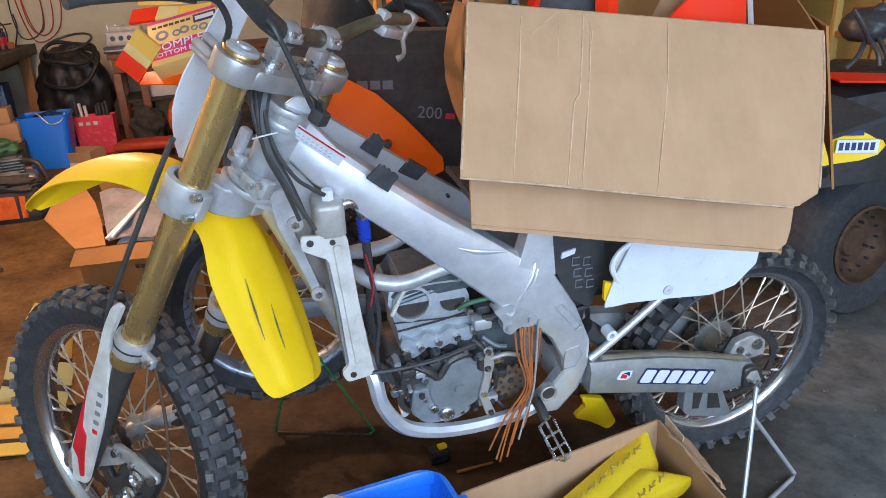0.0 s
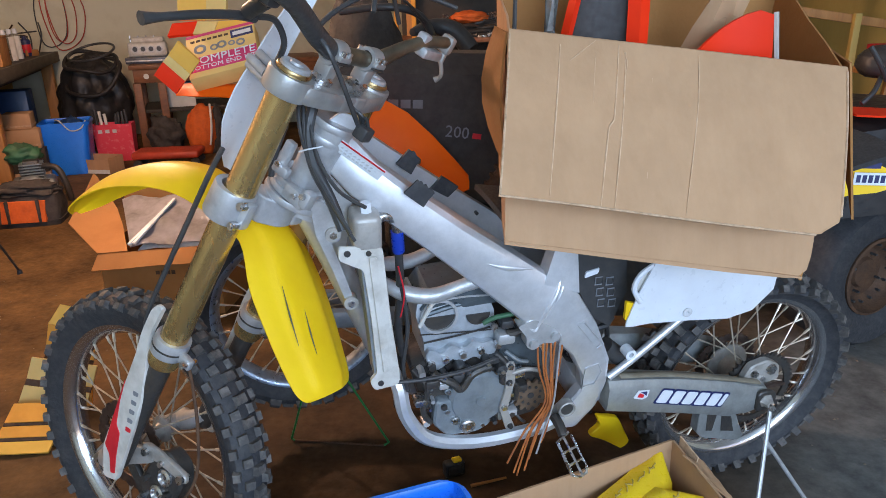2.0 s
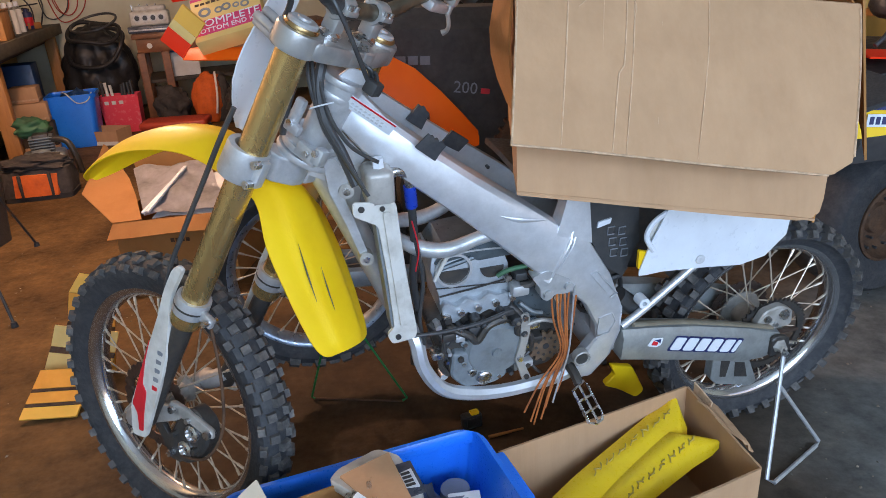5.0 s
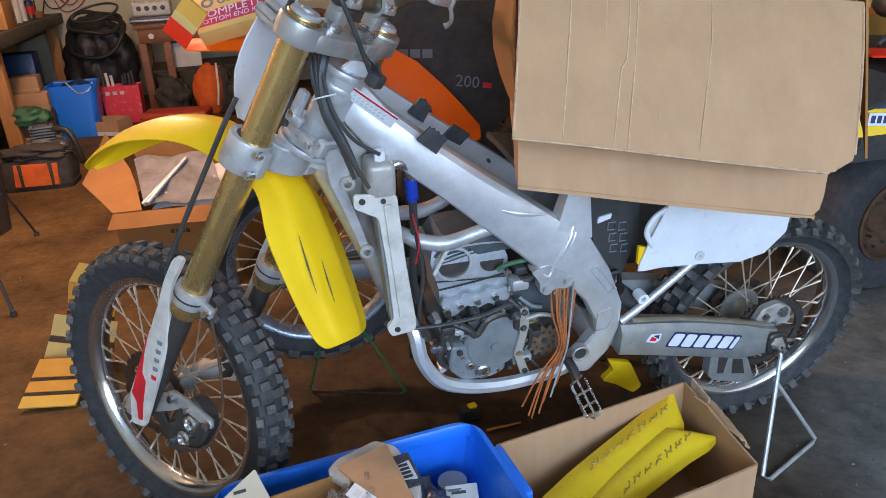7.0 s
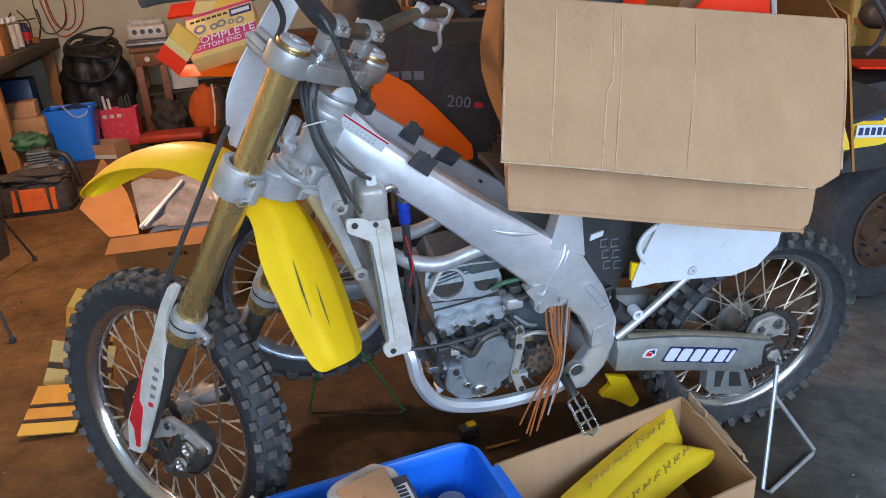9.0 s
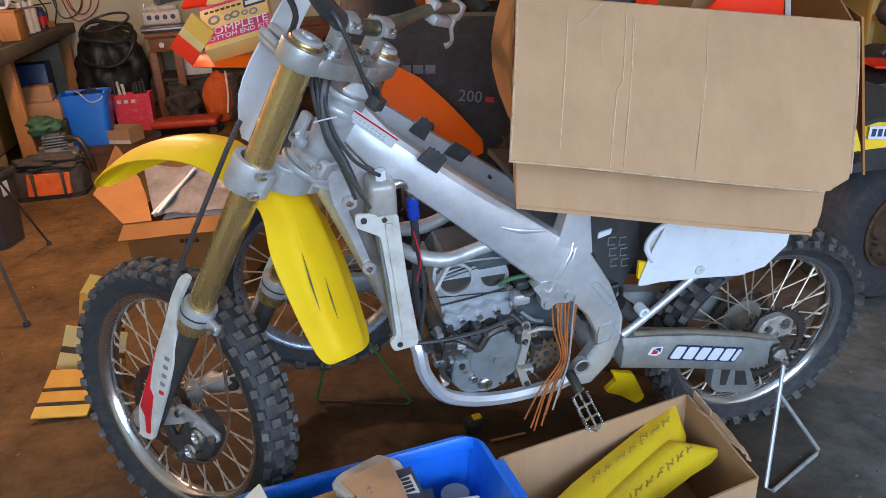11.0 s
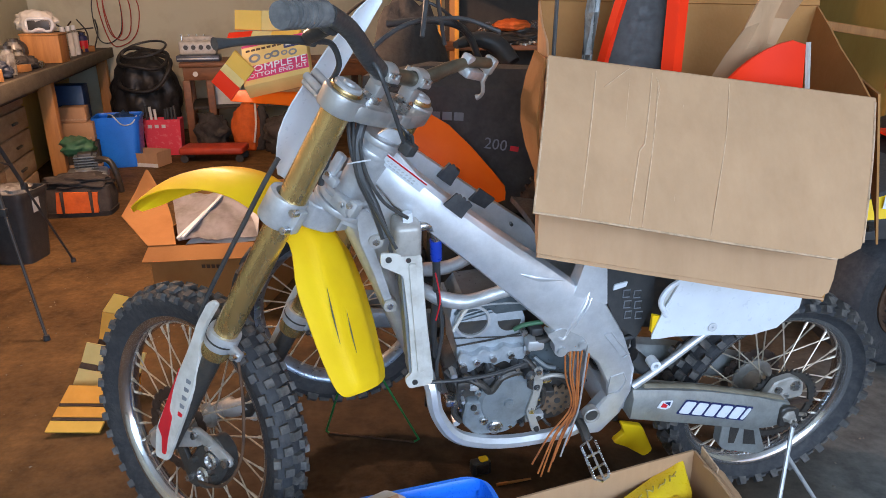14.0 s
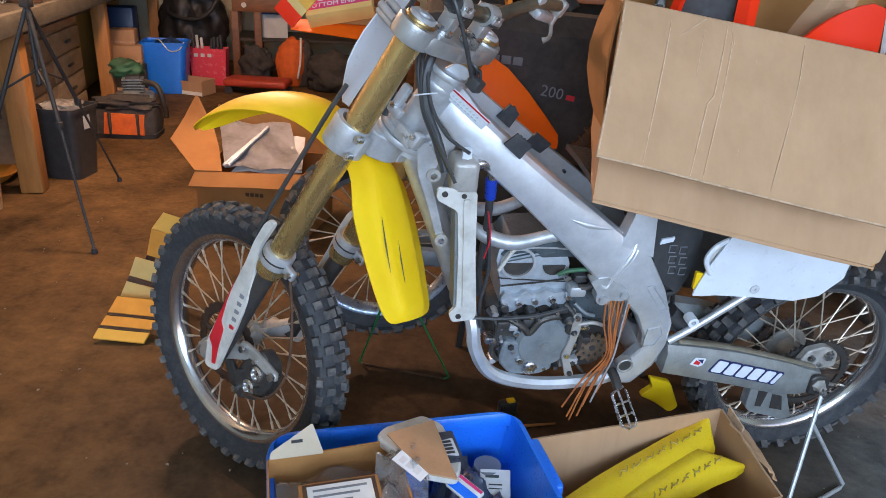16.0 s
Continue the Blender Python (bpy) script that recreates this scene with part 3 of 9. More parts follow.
for flip in (1, -1):
    bm = bmesh.new()
    tube(bm, [(0.955, flip * 0.020, 0.262), (0.932, flip * 0.075, 0.205), (0.920, flip * 0.090, 0.135), (0.880, flip * 0.092, 0.066), (0.810, flip * 0.092, 0.032), (0.715, flip * 0.092, 0.020), (0.600, flip * 0.092, 0.030), (0.560, flip * 0.092, 0.050)], 0.0185, 8, 6, flat=(0.95, 0.9))
    part("cradle_tube", bm, M_ALU, main_frame, "", BODY)
    bm = bmesh.new()
    tube(bm, [(0.955, flip * 0.035, 0.435), (0.915, flip * 0.062, 0.418), (0.86, flip * 0.078, 0.412), (0.80, flip * 0.088, 0.432), (0.755, flip * 0.095, 0.448)], [0.012, 0.017, 0.016, 0.014, 0.016], 10, 5)
    part("engine_hanger", bm, M_CAST, main_frame, "", BODY)
bm = bmesh.new()
plate(bm, [(0.690, 0.338), (0.655, 0.350), (0.612, 0.330), (0.590, 0.300), (0.604, 0.284), (0.634, 0.288), (0.650, 0.272), (0.668, 0.284), (0.668, 0.308)], 0.03, "y", 0.092, 0.008)
cyl(bm, (0.652, 0.09, 0.292), (0.652, 0.130, 0.292), 0.010)
cyl(bm, (0.606, 0.09, 0.304), (0.606, 0.130, 0.304), 0.009)
part("engine_mount", bm, M_CAST, main_frame, "", BODY)
# recessed panels and the pivot bolt on the plate nearest the viewer
for pts in ([(0.556, 0.322), (0.540, 0.326), (0.488, 0.262), (0.502, 0.252)], [(0.520, 0.196), (0.490, 0.205), (0.478, 0.180), (0.492, 0.150), (0.524, 0.142)]):
    bm = bmesh.new()
    tube(bm, [(x, 0.1225 if z > 0.24 else 0.1155, z) for x, z in pts], 0.0020, 6, 1, closed=True)
    part("pressed_rib", bm, M_ALU, main_frame, "", BODY)
bm = bmesh.new()
lathe(bm, [(0.010, 0.100), (0.0205, 0.100), (0.0205, 0.1185), (0.018, 0.1205), (0.0145, 0.116), (0.010, 0.116)], 24, True, BODY @ Matrix.Translation((0.553, 0, 0.090)) @ pose(0, 0, 0, -90, 0, 0))
part("pivot_bolt", bm, M_DUST, main_frame)
bm = bmesh.new()
cyl(bm, (0.553, 0.10, 0.090), (0.553, 0.1168, 0.090), 0.0148, seg=20)
part("pivot_bore", bm, M_BLK, main_frame, "", BODY)
# black tape patches on the near spar and on the inner face of the far one
bm = bmesh.new()
plate(bm, [(0.923, 0.653), (0.897, 0.676), (0.893, 0.671), (0.889, 0.672), (0.886, 0.664), (0.881, 0.666), (0.878, 0.657), (0.873, 0.658), (0.866, 0.648), (0.876, 0.638), (0.887, 0.622)], 0.004, "y", 0.1125, 0.002)
part("tape_patch", bm, M_RUB, main_frame, "black foam tape patch", BODY)
for pts, y in (([(0.902, 0.647), (0.875, 0.675), (0.869, 0.669), (0.864, 0.670), (0.860, 0.661), (0.854, 0.654), (0.872, 0.623)], -0.052), ([(0.828, 0.583), (0.804, 0.608), (0.768, 0.581), (0.791, 0.560)], -0.066)):
    part("tape_patch", plate(bmesh.new(), pts, 0.008, "y", y, 0.001), M_RUB, main_frame, "black foam tape patch", BODY)
part("hole", cyl(bmesh.new(), (0.723, -0.080, 0.512), (0.723, -0.066, 0.512), 0.004, seg=10), M_BLK, main_frame, "", BODY)
# bead that wraps the lower end of the spar and a ragged edge of dried sealant
part("weld_bead", tube(bmesh.new(), [(0.645, 0.120, 0.330), (0.652, 0.1205, 0.322), (0.664, 0.118, 0.330), (0.676, 0.114, 0.342)], [0.003, 0.0042, 0.0038, 0.002], 8), M_ALU, main_frame, "", BODY)
part("weld_bead", tube(bmesh.new(), [(0.594, 0.113, 0.432), (0.602, 0.1232, 0.406), (0.618, 0.1250, 0.374), (0.637, 0.118, 0.330)], 0.0028, 8), M_ALU, main_frame, "", BODY)
part("spar_lug", plate(bmesh.new(), [(1.052, 0.738), (1.046, 0.775), (1.018, 0.792), (0.996, 0.782), (0.990, 0.765), (1.020, 0.742)], 0.006, "y", 0.062, 0.008, 4, 0.0015), M_ALU, main_frame, "", BODY)
part("hole", cyl(bmesh.new(), (1.030, 0.066, 0.765), (1.030, 0.0690, 0.765), 0.005, seg=12), M_BLK, main_frame, "", BODY)
sk = frame_of((0.992, 0.0985, 0.716), (-0.067, 0.022, -0.052), (0.011, 0.0, 0.017))
bm = bmesh.new()
box(bm, (-0.045, -0.019, 0), (0.045, 0.012, 0.0012))
sticker = part("sticker", bm, M_WHITE, main_frame, "white sticker with a red stripe", BODY @ sk)
part("stripe", box(bmesh.new(), (-0.045, 0.0075, 0.0012), (0.045, 0.0105, 0.0024)), M_RED, sticker, "", BODY @ sk)
for k in range(8):
    part("print_bar", plate(bmesh.new(), [(-0.040 + k * 0.0085, -0.0055), (-0.038 + k * 0.0085, -0.001), (-0.0345 + k * 0.0085, -0.0005), (-0.0355 + k * 0.0085, -0.0045)], 0.0006, "z", 0.0011), M_FAINT, sticker, "", BODY @ sk)
    part("print_bar", box(bmesh.new(), (-0.039 + k * 0.0085, -0.013, 0.0012), (-0.0335 + k * 0.0085, -0.009, 0.0018)), M_FAINT, sticker, "", BODY @ sk)

for flip in (1, -1):
    bm = bmesh.new()
    loft(bm, [[V(0.640, flip * 0.082, 0.430), V(0.640, flip * 0.122, 0.430), V(0.560, flip * 0.122, 0.400), V(0.560, flip * 0.082, 0.400)], [V(0.610, flip * 0.078, 0.530), V(0.610, flip * 0.108, 0.530), V(0.572, flip * 0.108, 0.530), V(0.572, flip * 0.078, 0.530)]])
    part("seat_upright", bm, M_ALU, main_frame, "", BODY)

# --- radiator on the near side and its twin
for flip, lab in ((1, "grubby pale radiator with a side plate"), (-1, "grubby pale radiator")):
    bm = bmesh.new()
    y0, y1 = (0.070, 0.128) if flip > 0 else (-0.128, -0.070)
    loft(bm, [[V(1.008, y0, 0.560), V(1.008, y1, 0.560), V(0.968, y1, 0.552), V(0.968, y0, 0.552)], [V(0.988, y0, 0.268), V(0.988, y1, 0.268), V(0.945, y1, 0.262), V(0.945, y0, 0.262)]])
    rad = part("radiator", bm, M_CASE, bike, lab, BODY)
    bm = bmesh.new()
    box(bm, (0.965, y0 - 0.004, 0.548), (1.018, y1 + 0.006, 0.622), 0.012, seg=3)
    part("header_tank", bm, M_DUST, rad, "", BODY)
    bm = bmesh.new()
    cyl(bm, (0.990, (y0 + y1) / 2 + 0.01, 0.618), (0.990, (y0 + y1) / 2 + 0.01, 0.640), 0.011, 0.010, 6)
    part("bleed_nut", bm, M_WHITE, rad, "", BODY)
    if flip > 0:
        bm = bmesh.new()
        plate(bm, [(1.045, 0.570), (0.966, 0.560), (0.955, 0.420), (0.938, 0.268), (0.942, 0.250), (0.990, 0.244), (1.000, 0.268), (0.984, 0.285), (0.992, 0.420), (1.002, 0.520), (1.046, 0.545)], 0.008, "y", 0.126, 0.008, 4, 0.002)
        part("side_plate", bm, M_OFFW, rad, "grubby pale painted plate", BODY)
        bm = bmesh.new()
        plate(bm, [(0.992, 0.545), (0.978, 0.545), (0.958, 0.290), (0.972, 0.288)], 0.006, "y", 0.133, 0.004, 3, 0.0015)
        part("rib", bm, M_OFFW, rad, "", BODY)
        for x, z, r in ((1.030, 0.556, 0.006), (0.992, 0.552, 0.005), (0.978, 0.262, 0.006)):
            bm = bmesh.new()
            cyl(bm, (x, 0.130, z), (x, 0.137, z), r, seg=12)
            part("bolt", bm, M_DARKMET, rad, "", BODY)
        bm = bmesh.new()
        tube(bm, [(0.975, 0.095, 0.598), (0.95, 0.09, 0.602), (0.932, 0.086, 0.585), (0.928, 0.084, 0.560)], 0.0105, 10)
        part("elbow", bm, M_STEEL, rad, "", BODY)
        bm = bmesh.new()
        tube(bm, [(0.930, 0.084, 0.566), (0.928, 0.082, 0.545), (0.926, 0.078, 0.520)], [0.0120, 0.0125, 0.0120], 10)
        part("hose", bm, M_BLUEH, rad, "blue rubber hose", BODY)
        part("lower_hose", tube(bmesh.new(), [(0.926, 0.077, 0.522), (0.922, 0.066, 0.47), (0.920, 0.058, 0.42), (0.925, 0.055, 0.33), (0.915, 0.05, 0.26)], 0.0085, 10), M_BLK, rad, "black lower hose", BODY)
# bracket with two rubber bushes beside the down tube
bm = bmesh.new()
plate(bm, [(1.062, 0.640), (1.040, 0.600), (1.052, 0.560), (1.040, 0.520), (1.018, 0.440), (1.030, 0.425), (1.052, 0.500), (1.078, 0.575), (1.085, 0.640)], 0.012, "y", 0.075, 0.006)
lug = part("bracket", bm, M_CAST, main_frame, "", BODY)
for x, z in ((1.048, 0.575), (1.022, 0.428)):
    bm = bmesh.new()
    lathe(bm, [(0.006, 0.07), (0.014, 0.07), (0.014, 0.094), (0.006, 0.094)], 20, True, BODY @ Matrix.Translation((x, 0, z)) @ pose(0, 0, 0, -90, 0, 0))
    part("bush", bm, M_DUST, lug, "dusty rubber bush")
    bm = bmesh.new()
    cyl(bm, (x, 0.07, z), (x, 0.098, z), 0.007, seg=6)
    part("bolt", bm, M_STEEL, lug, "", BODY)

# cast ledges and a stamped clip at the lower neck
for c, s in (((-0.012, 0.045, -0.150), (0.010, 0.008, 0.028)), ((-0.018, 0.047, -0.176), (0.018, 0.008, 0.010)), ((-0.070, 0.050, -0.196), (0.024, 0.010, 0.014)), ((-0.094, 0.050, -0.186), (0.010, 0.012, 0.016))):
    part("cast_ledge", box(bmesh.new(), (c[0] - s[0], c[1] - s[1], c[2] - s[2]), (c[0] + s[0], c[1] + s[1], c[2] + s[2]), 0.005), M_CAST, main_frame, "", FORK)
for c in ((-0.075, 0.062, -0.192), (-0.092, 0.064, -0.180), (-0.014, 0.054, -0.168)):
    part("bolt", cyl(bmesh.new(), c, V(*c) + V(0, 0.006, 0), 0.006, seg=6), M_STEEL, main_frame, "", FORK)

# --- engine
bm = bmesh.new()
plate(bm, [(0.905, 0.235), (0.880, 0.150), (0.862, 0.070), (0.820, 0.042), (0.700, 0.036), (0.600, 0.048), (0.572, 0.090), (0.590, 0.180), (0.650, 0.240), (0.760, 0.262)], 0.13, "y", -0.065, 0.02, 4, 0.012)
# Body in dark steel so that the cavity round the sprocket looks shaded.
engine = part("engine", bm, M_DARKMET, bike, "oily bare single-cylinder engine without its outer covers", BODY)
bm = bmesh.new()
loft(bm, [[V(x, y, z) for x, y, z in r] for r in (
    [(0.868, -0.06, 0.225), (0.868, 0.055, 0.225), (0.705, 0.055, 0.205), (0.705, -0.06, 0.205)],
    [(0.872, -0.06, 0.290), (0.872, 0.060, 0.290), (0.715, 0.060, 0.270), (0.715, -0.06, 0.270)],
    [(0.890, -0.06, 0.360), (0.890, 0.064, 0.360), (0.722, 0.064, 0.350), (0.722, -0.06, 0.350)],
    [(0.885, -0.055, 0.385), (0.885, 0.058, 0.385), (0.730, 0.058, 0.372), (0.730, -0.055, 0.372)])])
part("cylinder_head", bm, M_HEAD, engine, "", BODY)
bm = bmesh.new()
loft(bm, [rounded_loop for rounded_loop in ([V(0.880, y, 0.386), V(0.860, y, 0.412), V(0.745, y, 0.420), V(0.712, y, 0.396), V(0.715, y, 0.372)] for y in (-0.05, 0.05))])
part("cam_cover", bm, M_COVER, engine, "", BODY)
for k, (z0, z1) in enumerate(((0.405, 0.392), (0.378, 0.366))):
    bm = bmesh.new()
    tube(bm, [(0.868, 0.060, z0 - 0.02), (0.80, 0.062, z0 - 0.004), (0.72, 0.062, z0 + 0.012)], 0.006, 8, 3)
    part("cover_rib", bm, M_COVER, engine, "", BODY)
for x, z, r in ((0.842, 0.352, 0.034), (0.757, 0.346, 0.026)):
    bm = bmesh.new()
    plate(bm, [(x + r * math.cos(a), z + r * math.sin(a)) for a in (math.pi + math.pi * k / 12 for k in range(13))], 0.004, "y", 0.063)
    part("cam_opening", bm, M_DARKMET, engine, "", BODY)
bm = bmesh.new()
lathe(bm, [(0.034, 0.060), (0.040, 0.060), (0.040, 0.073), (0.034, 0.073)], 28, True, BODY @ Matrix.Translation((0.842, 0, 0.355)) @ pose(0, 0, 0, -90, 0, 0))
part("cam_ring", bm, M_CAST, engine)
bm = bmesh.new()
plate(bm, [(0.872, 0.262), (0.862, 0.280), (0.842, 0.266), (0.830, 0.270), (0.814, 0.284), (0.798, 0.274), (0.784, 0.276), (0.768, 0.288), (0.748, 0.278), (0.728, 0.282), (0.712, 0.268), (0.718, 0.244), (0.747, 0.234), (0.762, 0.246), (0.793, 0.232), (0.815, 0.248), (0.846, 0.222), (0.866, 0.238)], 0.024, "y", 0.052, 0.006, 3, 0.003)
part("cylinder_flange", bm, M_HEAD, engine, "", BODY)
for k, (x, z) in enumerate(((0.862, 0.246), (0.830, 0.252), (0.792, 0.258), (0.752, 0.262), (0.716, 0.270), (0.726, 0.320))):
    bm = bmesh.new()
    cyl(bm, (x, 0.07, z), (x, 0.086, z), 0.008, seg=6)
    part("bolt", bm, M_STEEL, engine, "", BODY)
# stator cover, its inspection caps
bm = bmesh.new()
ST = BODY @ Matrix.Translation((0.752, 0, 0.138)) @ pose(0, 0, 0, -90, 0, 0)
lathe(bm, [(0.001, 0.050), (0.070, 0.050), (0.070, 0.080), (0.062, 0.090), (0.012, 0.093), (0.010, 0.098), (0.001, 0.098)], 40, True, ST)
stator = part("stator_cover", bm, M_CASE, engine, "grey cast side cover")
bm = bmesh.new()
plate(bm, [(0.850, 0.150), (0.858, 0.085), (0.825, 0.046), (0.755, 0.042), (0.720, 0.060), (0.735, 0.100), (0.790, 0.140)], 0.036, "y", 0.050, 0.014, 4, 0.005)
part("lower_cover", bm, M_CASE, engine, "", BODY)
for x, z, r in ((0.780, 0.070, 0.018), (0.808, 0.092, 0.010)):
    bm = bmesh.new()
    at = BODY @ Matrix.Translation((x, 0, z)) @ pose(0, 0, 0, -90, 0, 0)
    lathe(bm, [(0.001, 0.080), (r, 0.080), (r, 0.094), (r * 0.8, 0.096), (r * 0.7, 0.092), (r * 0.45, 0.092), (r * 0.4, 0.097), (0.001, 0.097)], 24, True, at)
    part("inspection_cap", bm, M_STEEL, stator, "bright threaded cap")
random.seed(3)
for k in range(9):
    a = 0.4 + 2 * math.pi * k / 9
    bm = bmesh.new()
    cyl(bm, (0.752 + 0.077 * math.cos(a), 0.045, 0.138 + 0.077 * math.sin(a)), (0.752 + 0.077 * math.cos(a), 0.082, 0.138 + 0.077 * math.sin(a)), 0.0085, seg=10)
    part("cover_lug", bm, M_CASE, stator, "", BODY)
    bm = bmesh.new()
    cyl(bm, (0.752 + 0.077 * math.cos(a), 0.08, 0.138 + 0.077 * math.sin(a)), (0.752 + 0.077 * math.cos(a), 0.089, 0.138 + 0.077 * math.sin(a)), 0.005, seg=6)
    part("bolt", bm, M_STEEL, stator, "", BODY)
# front sprocket over a dark plate that paints in its recess's shade
part("recess_shade_plate", plate(bmesh.new(), [(0.690, 0.165), (0.640, 0.176), (0.596, 0.150), (0.584, 0.105), (0.600, 0.062), (0.650, 0.048), (0.690, 0.070)], 0.010, "y", 0.056, 0.014, 4, 0.002), M_DARKMET, engine, "dark plate for the shade behind the sprocket", BODY)
bm = bmesh.new()
SPC = BODY @ Matrix.Translation((0.628, 0, 0.116)) @ pose(0, 0, 0, -90, 0, 0)
teeth = [(0.043 if k % 4 in (0, 1) else 0.034) for k in range(52)]
loft(bm, [[SPC @ V(r * math.cos(2 * math.pi * k / 52), r * math.sin(2 * math.pi * k / 52), z) for k, r in enumerate(teeth)] for z in (0.072, 0.079)])
spr = part("front_sprocket", bm, M_SPROCKET, engine, "brown steel sprocket with holes")
for k in range(10):
    a = 2 * math.pi * k / 9
    r = 0.0235 if k < 9 else 0.0
    bm = bmesh.new()
    cyl(bm, SPC @ V(r * math.cos(a), r * math.sin(a), 0.0785), SPC @ V(r * math.cos(a), r * math.sin(a), 0.0805), 0.0036 if k < 9 else 0.008, seg=10)
    part("hole", bm, M_BLK, spr)
# dark block behind the cylinder, silver release arm and its link
part("slate_block", plate(bmesh.new(), [(0.708, 0.270), (0.655, 0.278), (0.606, 0.232), (0.600, 0.184), (0.652, 0.196), (0.704, 0.220)], 0.030, "y", 0.040, 0.008, 4, 0.003), M_COVER, engine, "dark slate-grey case block", BODY)
arm = part("release_arm", plate(bmesh.new(), [(0.700, 0.230), (0.680, 0.230), (0.676, 0.184), (0.683, 0.143), (0.690, 0.102), (0.668, 0.046), (0.690, 0.046), (0.710, 0.108), (0.698, 0.160)], 0.010, "y", 0.088, 0.005, 3, 0.002), M_DUST, engine, "dull silver release arm", BODY)
for x, z, r in ((0.690, 0.222, 0.008), (0.698, 0.112, 0.008), (0.681, 0.056, 0.007)):
    part("arm_bolt", cyl(bmesh.new(), (x, 0.096, z), (x, 0.104, z), r, r * 0.85, 8), M_STEEL if z > 0.1 else M_DARKMET, arm, "", BODY)
part("link", tube(bmesh.new(), [(0.684, 0.094, 0.200), (0.660, 0.098, 0.208), (0.640, 0.096, 0.204), (0.618, 0.090, 0.192)], 0.0052, 8, 4), M_DUST, engine, "", BODY)
part("link", tube(bmesh.new(), [(0.700, 0.086, 0.256), (0.672, 0.092, 0.232), (0.648, 0.090, 0.222)], 0.0045, 8, 4), M_CASE, engine, "", BODY)
# small hardware, linkages and breather pipes over the cases
bm = bmesh.new()
plate(bm, [(0.716, 0.226), (0.690, 0.232), (0.664, 0.170), (0.680, 0.060), (0.700, 0.052), (0.706, 0.100), (0.690, 0.160)], 0.02, "y", 0.055, 0.006, 3, 0.003)
part("case_web", bm, M_DUST, engine, "", BODY)
for pts, r, mm in (([(0.945, 0.128, 0.252), (0.88, 0.125, 0.246), (0.80, 0.118, 0.246), (0.730, 0.105, 0.254)], 0.0042, M_BLK),
                   ([(0.90, 0.07, 0.235), (0.87, 0.085, 0.19), (0.88, 0.085, 0.13), (0.862, 0.08, 0.09)], 0.007, M_DARKMET),
                   ([(0.86, 0.085, 0.225), (0.82, 0.10, 0.205), (0.80, 0.10, 0.185), (0.775, 0.10, 0.22), (0.735, 0.095, 0.228)], 0.009, M_DARKMET),
                   ([(0.72, 0.08, 0.25), (0.695, 0.09, 0.22), (0.705, 0.09, 0.18), (0.672, 0.09, 0.165), (0.668, 0.085, 0.12)], 0.007, M_DARKMET),
                   ([(0.66, 0.09, 0.345), (0.69, 0.09, 0.350), (0.73, 0.085, 0.343), (0.75, 0.08, 0.330)], 0.0052, M_GREENC),
                   ([(0.665, 0.08, 0.372), (0.66, 0.09, 0.335), (0.675, 0.09, 0.305), (0.70, 0.085, 0.300)], 0.009, M_DARKMET),
                   ([(0.69, 0.09, 0.36), (0.665, 0.10, 0.33), (0.64, 0.10, 0.34)], 0.006, M_BRASS),
                   ([(0.885, 0.075, 0.34), (0.865, 0.08, 0.385), (0.852, 0.078, 0.402)], 0.0045, M_OFFW),
                   ([(0.925, 0.095, 0.455), (0.915, 0.10, 0.36), (0.925, 0.10, 0.27), (0.915, 0.095, 0.2)], 0.0045, M_BLK),
                   ([(0.932, 0.10, 0.50), (0.922, 0.105, 0.44), (0.930, 0.105, 0.39)], 0.0016, M_RED)):
    bm = bmesh.new()
    tube(bm, pts, r, 8)
    part("pipe", bm, mm, engine, "", BODY)
for x, z, s in ((0.70, 0.29, 0.02), (0.69, 0.20, 0.017), (0.665, 0.19, 0.014), (0.80, 0.205, 0.018), (0.86, 0.20, 0.016), (0.655, 0.15, 0.013), (0.70, 0.325, 0.014), (0.885, 0.155, 0.014), (0.675, 0.085, 0.013), (0.835, 0.19, 0.011), (0.725, 0.238, 0.012)):
    bm = bmesh.new()
    box(bm, (x - s, 0.06, z - s * 0.7), (x + s, 0.088 + s * 0.4, z + s * 0.7), s * 0.35)
    part("fitting", bm, random.choice((M_DARKMET, M_CAST, M_STEEL, M_BLK)), engine, "", BODY)
random.seed(31)
for k in range(46):
    x, z = random.uniform(0.66, 0.90), random.uniform(0.05, 0.25)
    if (x - 0.752) ** 2 + (z - 0.138) ** 2 < 0.0042 or (x - 0.79) ** 2 + (z - 0.08) ** 2 < 0.0012:
        continue
    r = random.uniform(0.004, 0.010)
    m_ = random.choice((M_DARKMET, M_BLK, M_CAST, M_STEEL, M_DARKMET))
    if k % 3:
        part("fastener", cyl(bmesh.new(), (x, 0.060, z), (x, random.uniform(0.078, 0.094), z), r, r * 0.9, 6), m_, engine, "", BODY)
    else:
        d_ = V(random.uniform(-0.03, 0.03), 0.004, random.uniform(-0.03, 0.03))
        part("linkage", tube(bmesh.new(), [V(x, 0.080, z), V(x, 0.088, z) + d_ * 0.5, V(x, 0.082, z) + d_], r * 0.6, 6, 3), m_, engine, "", BODY)
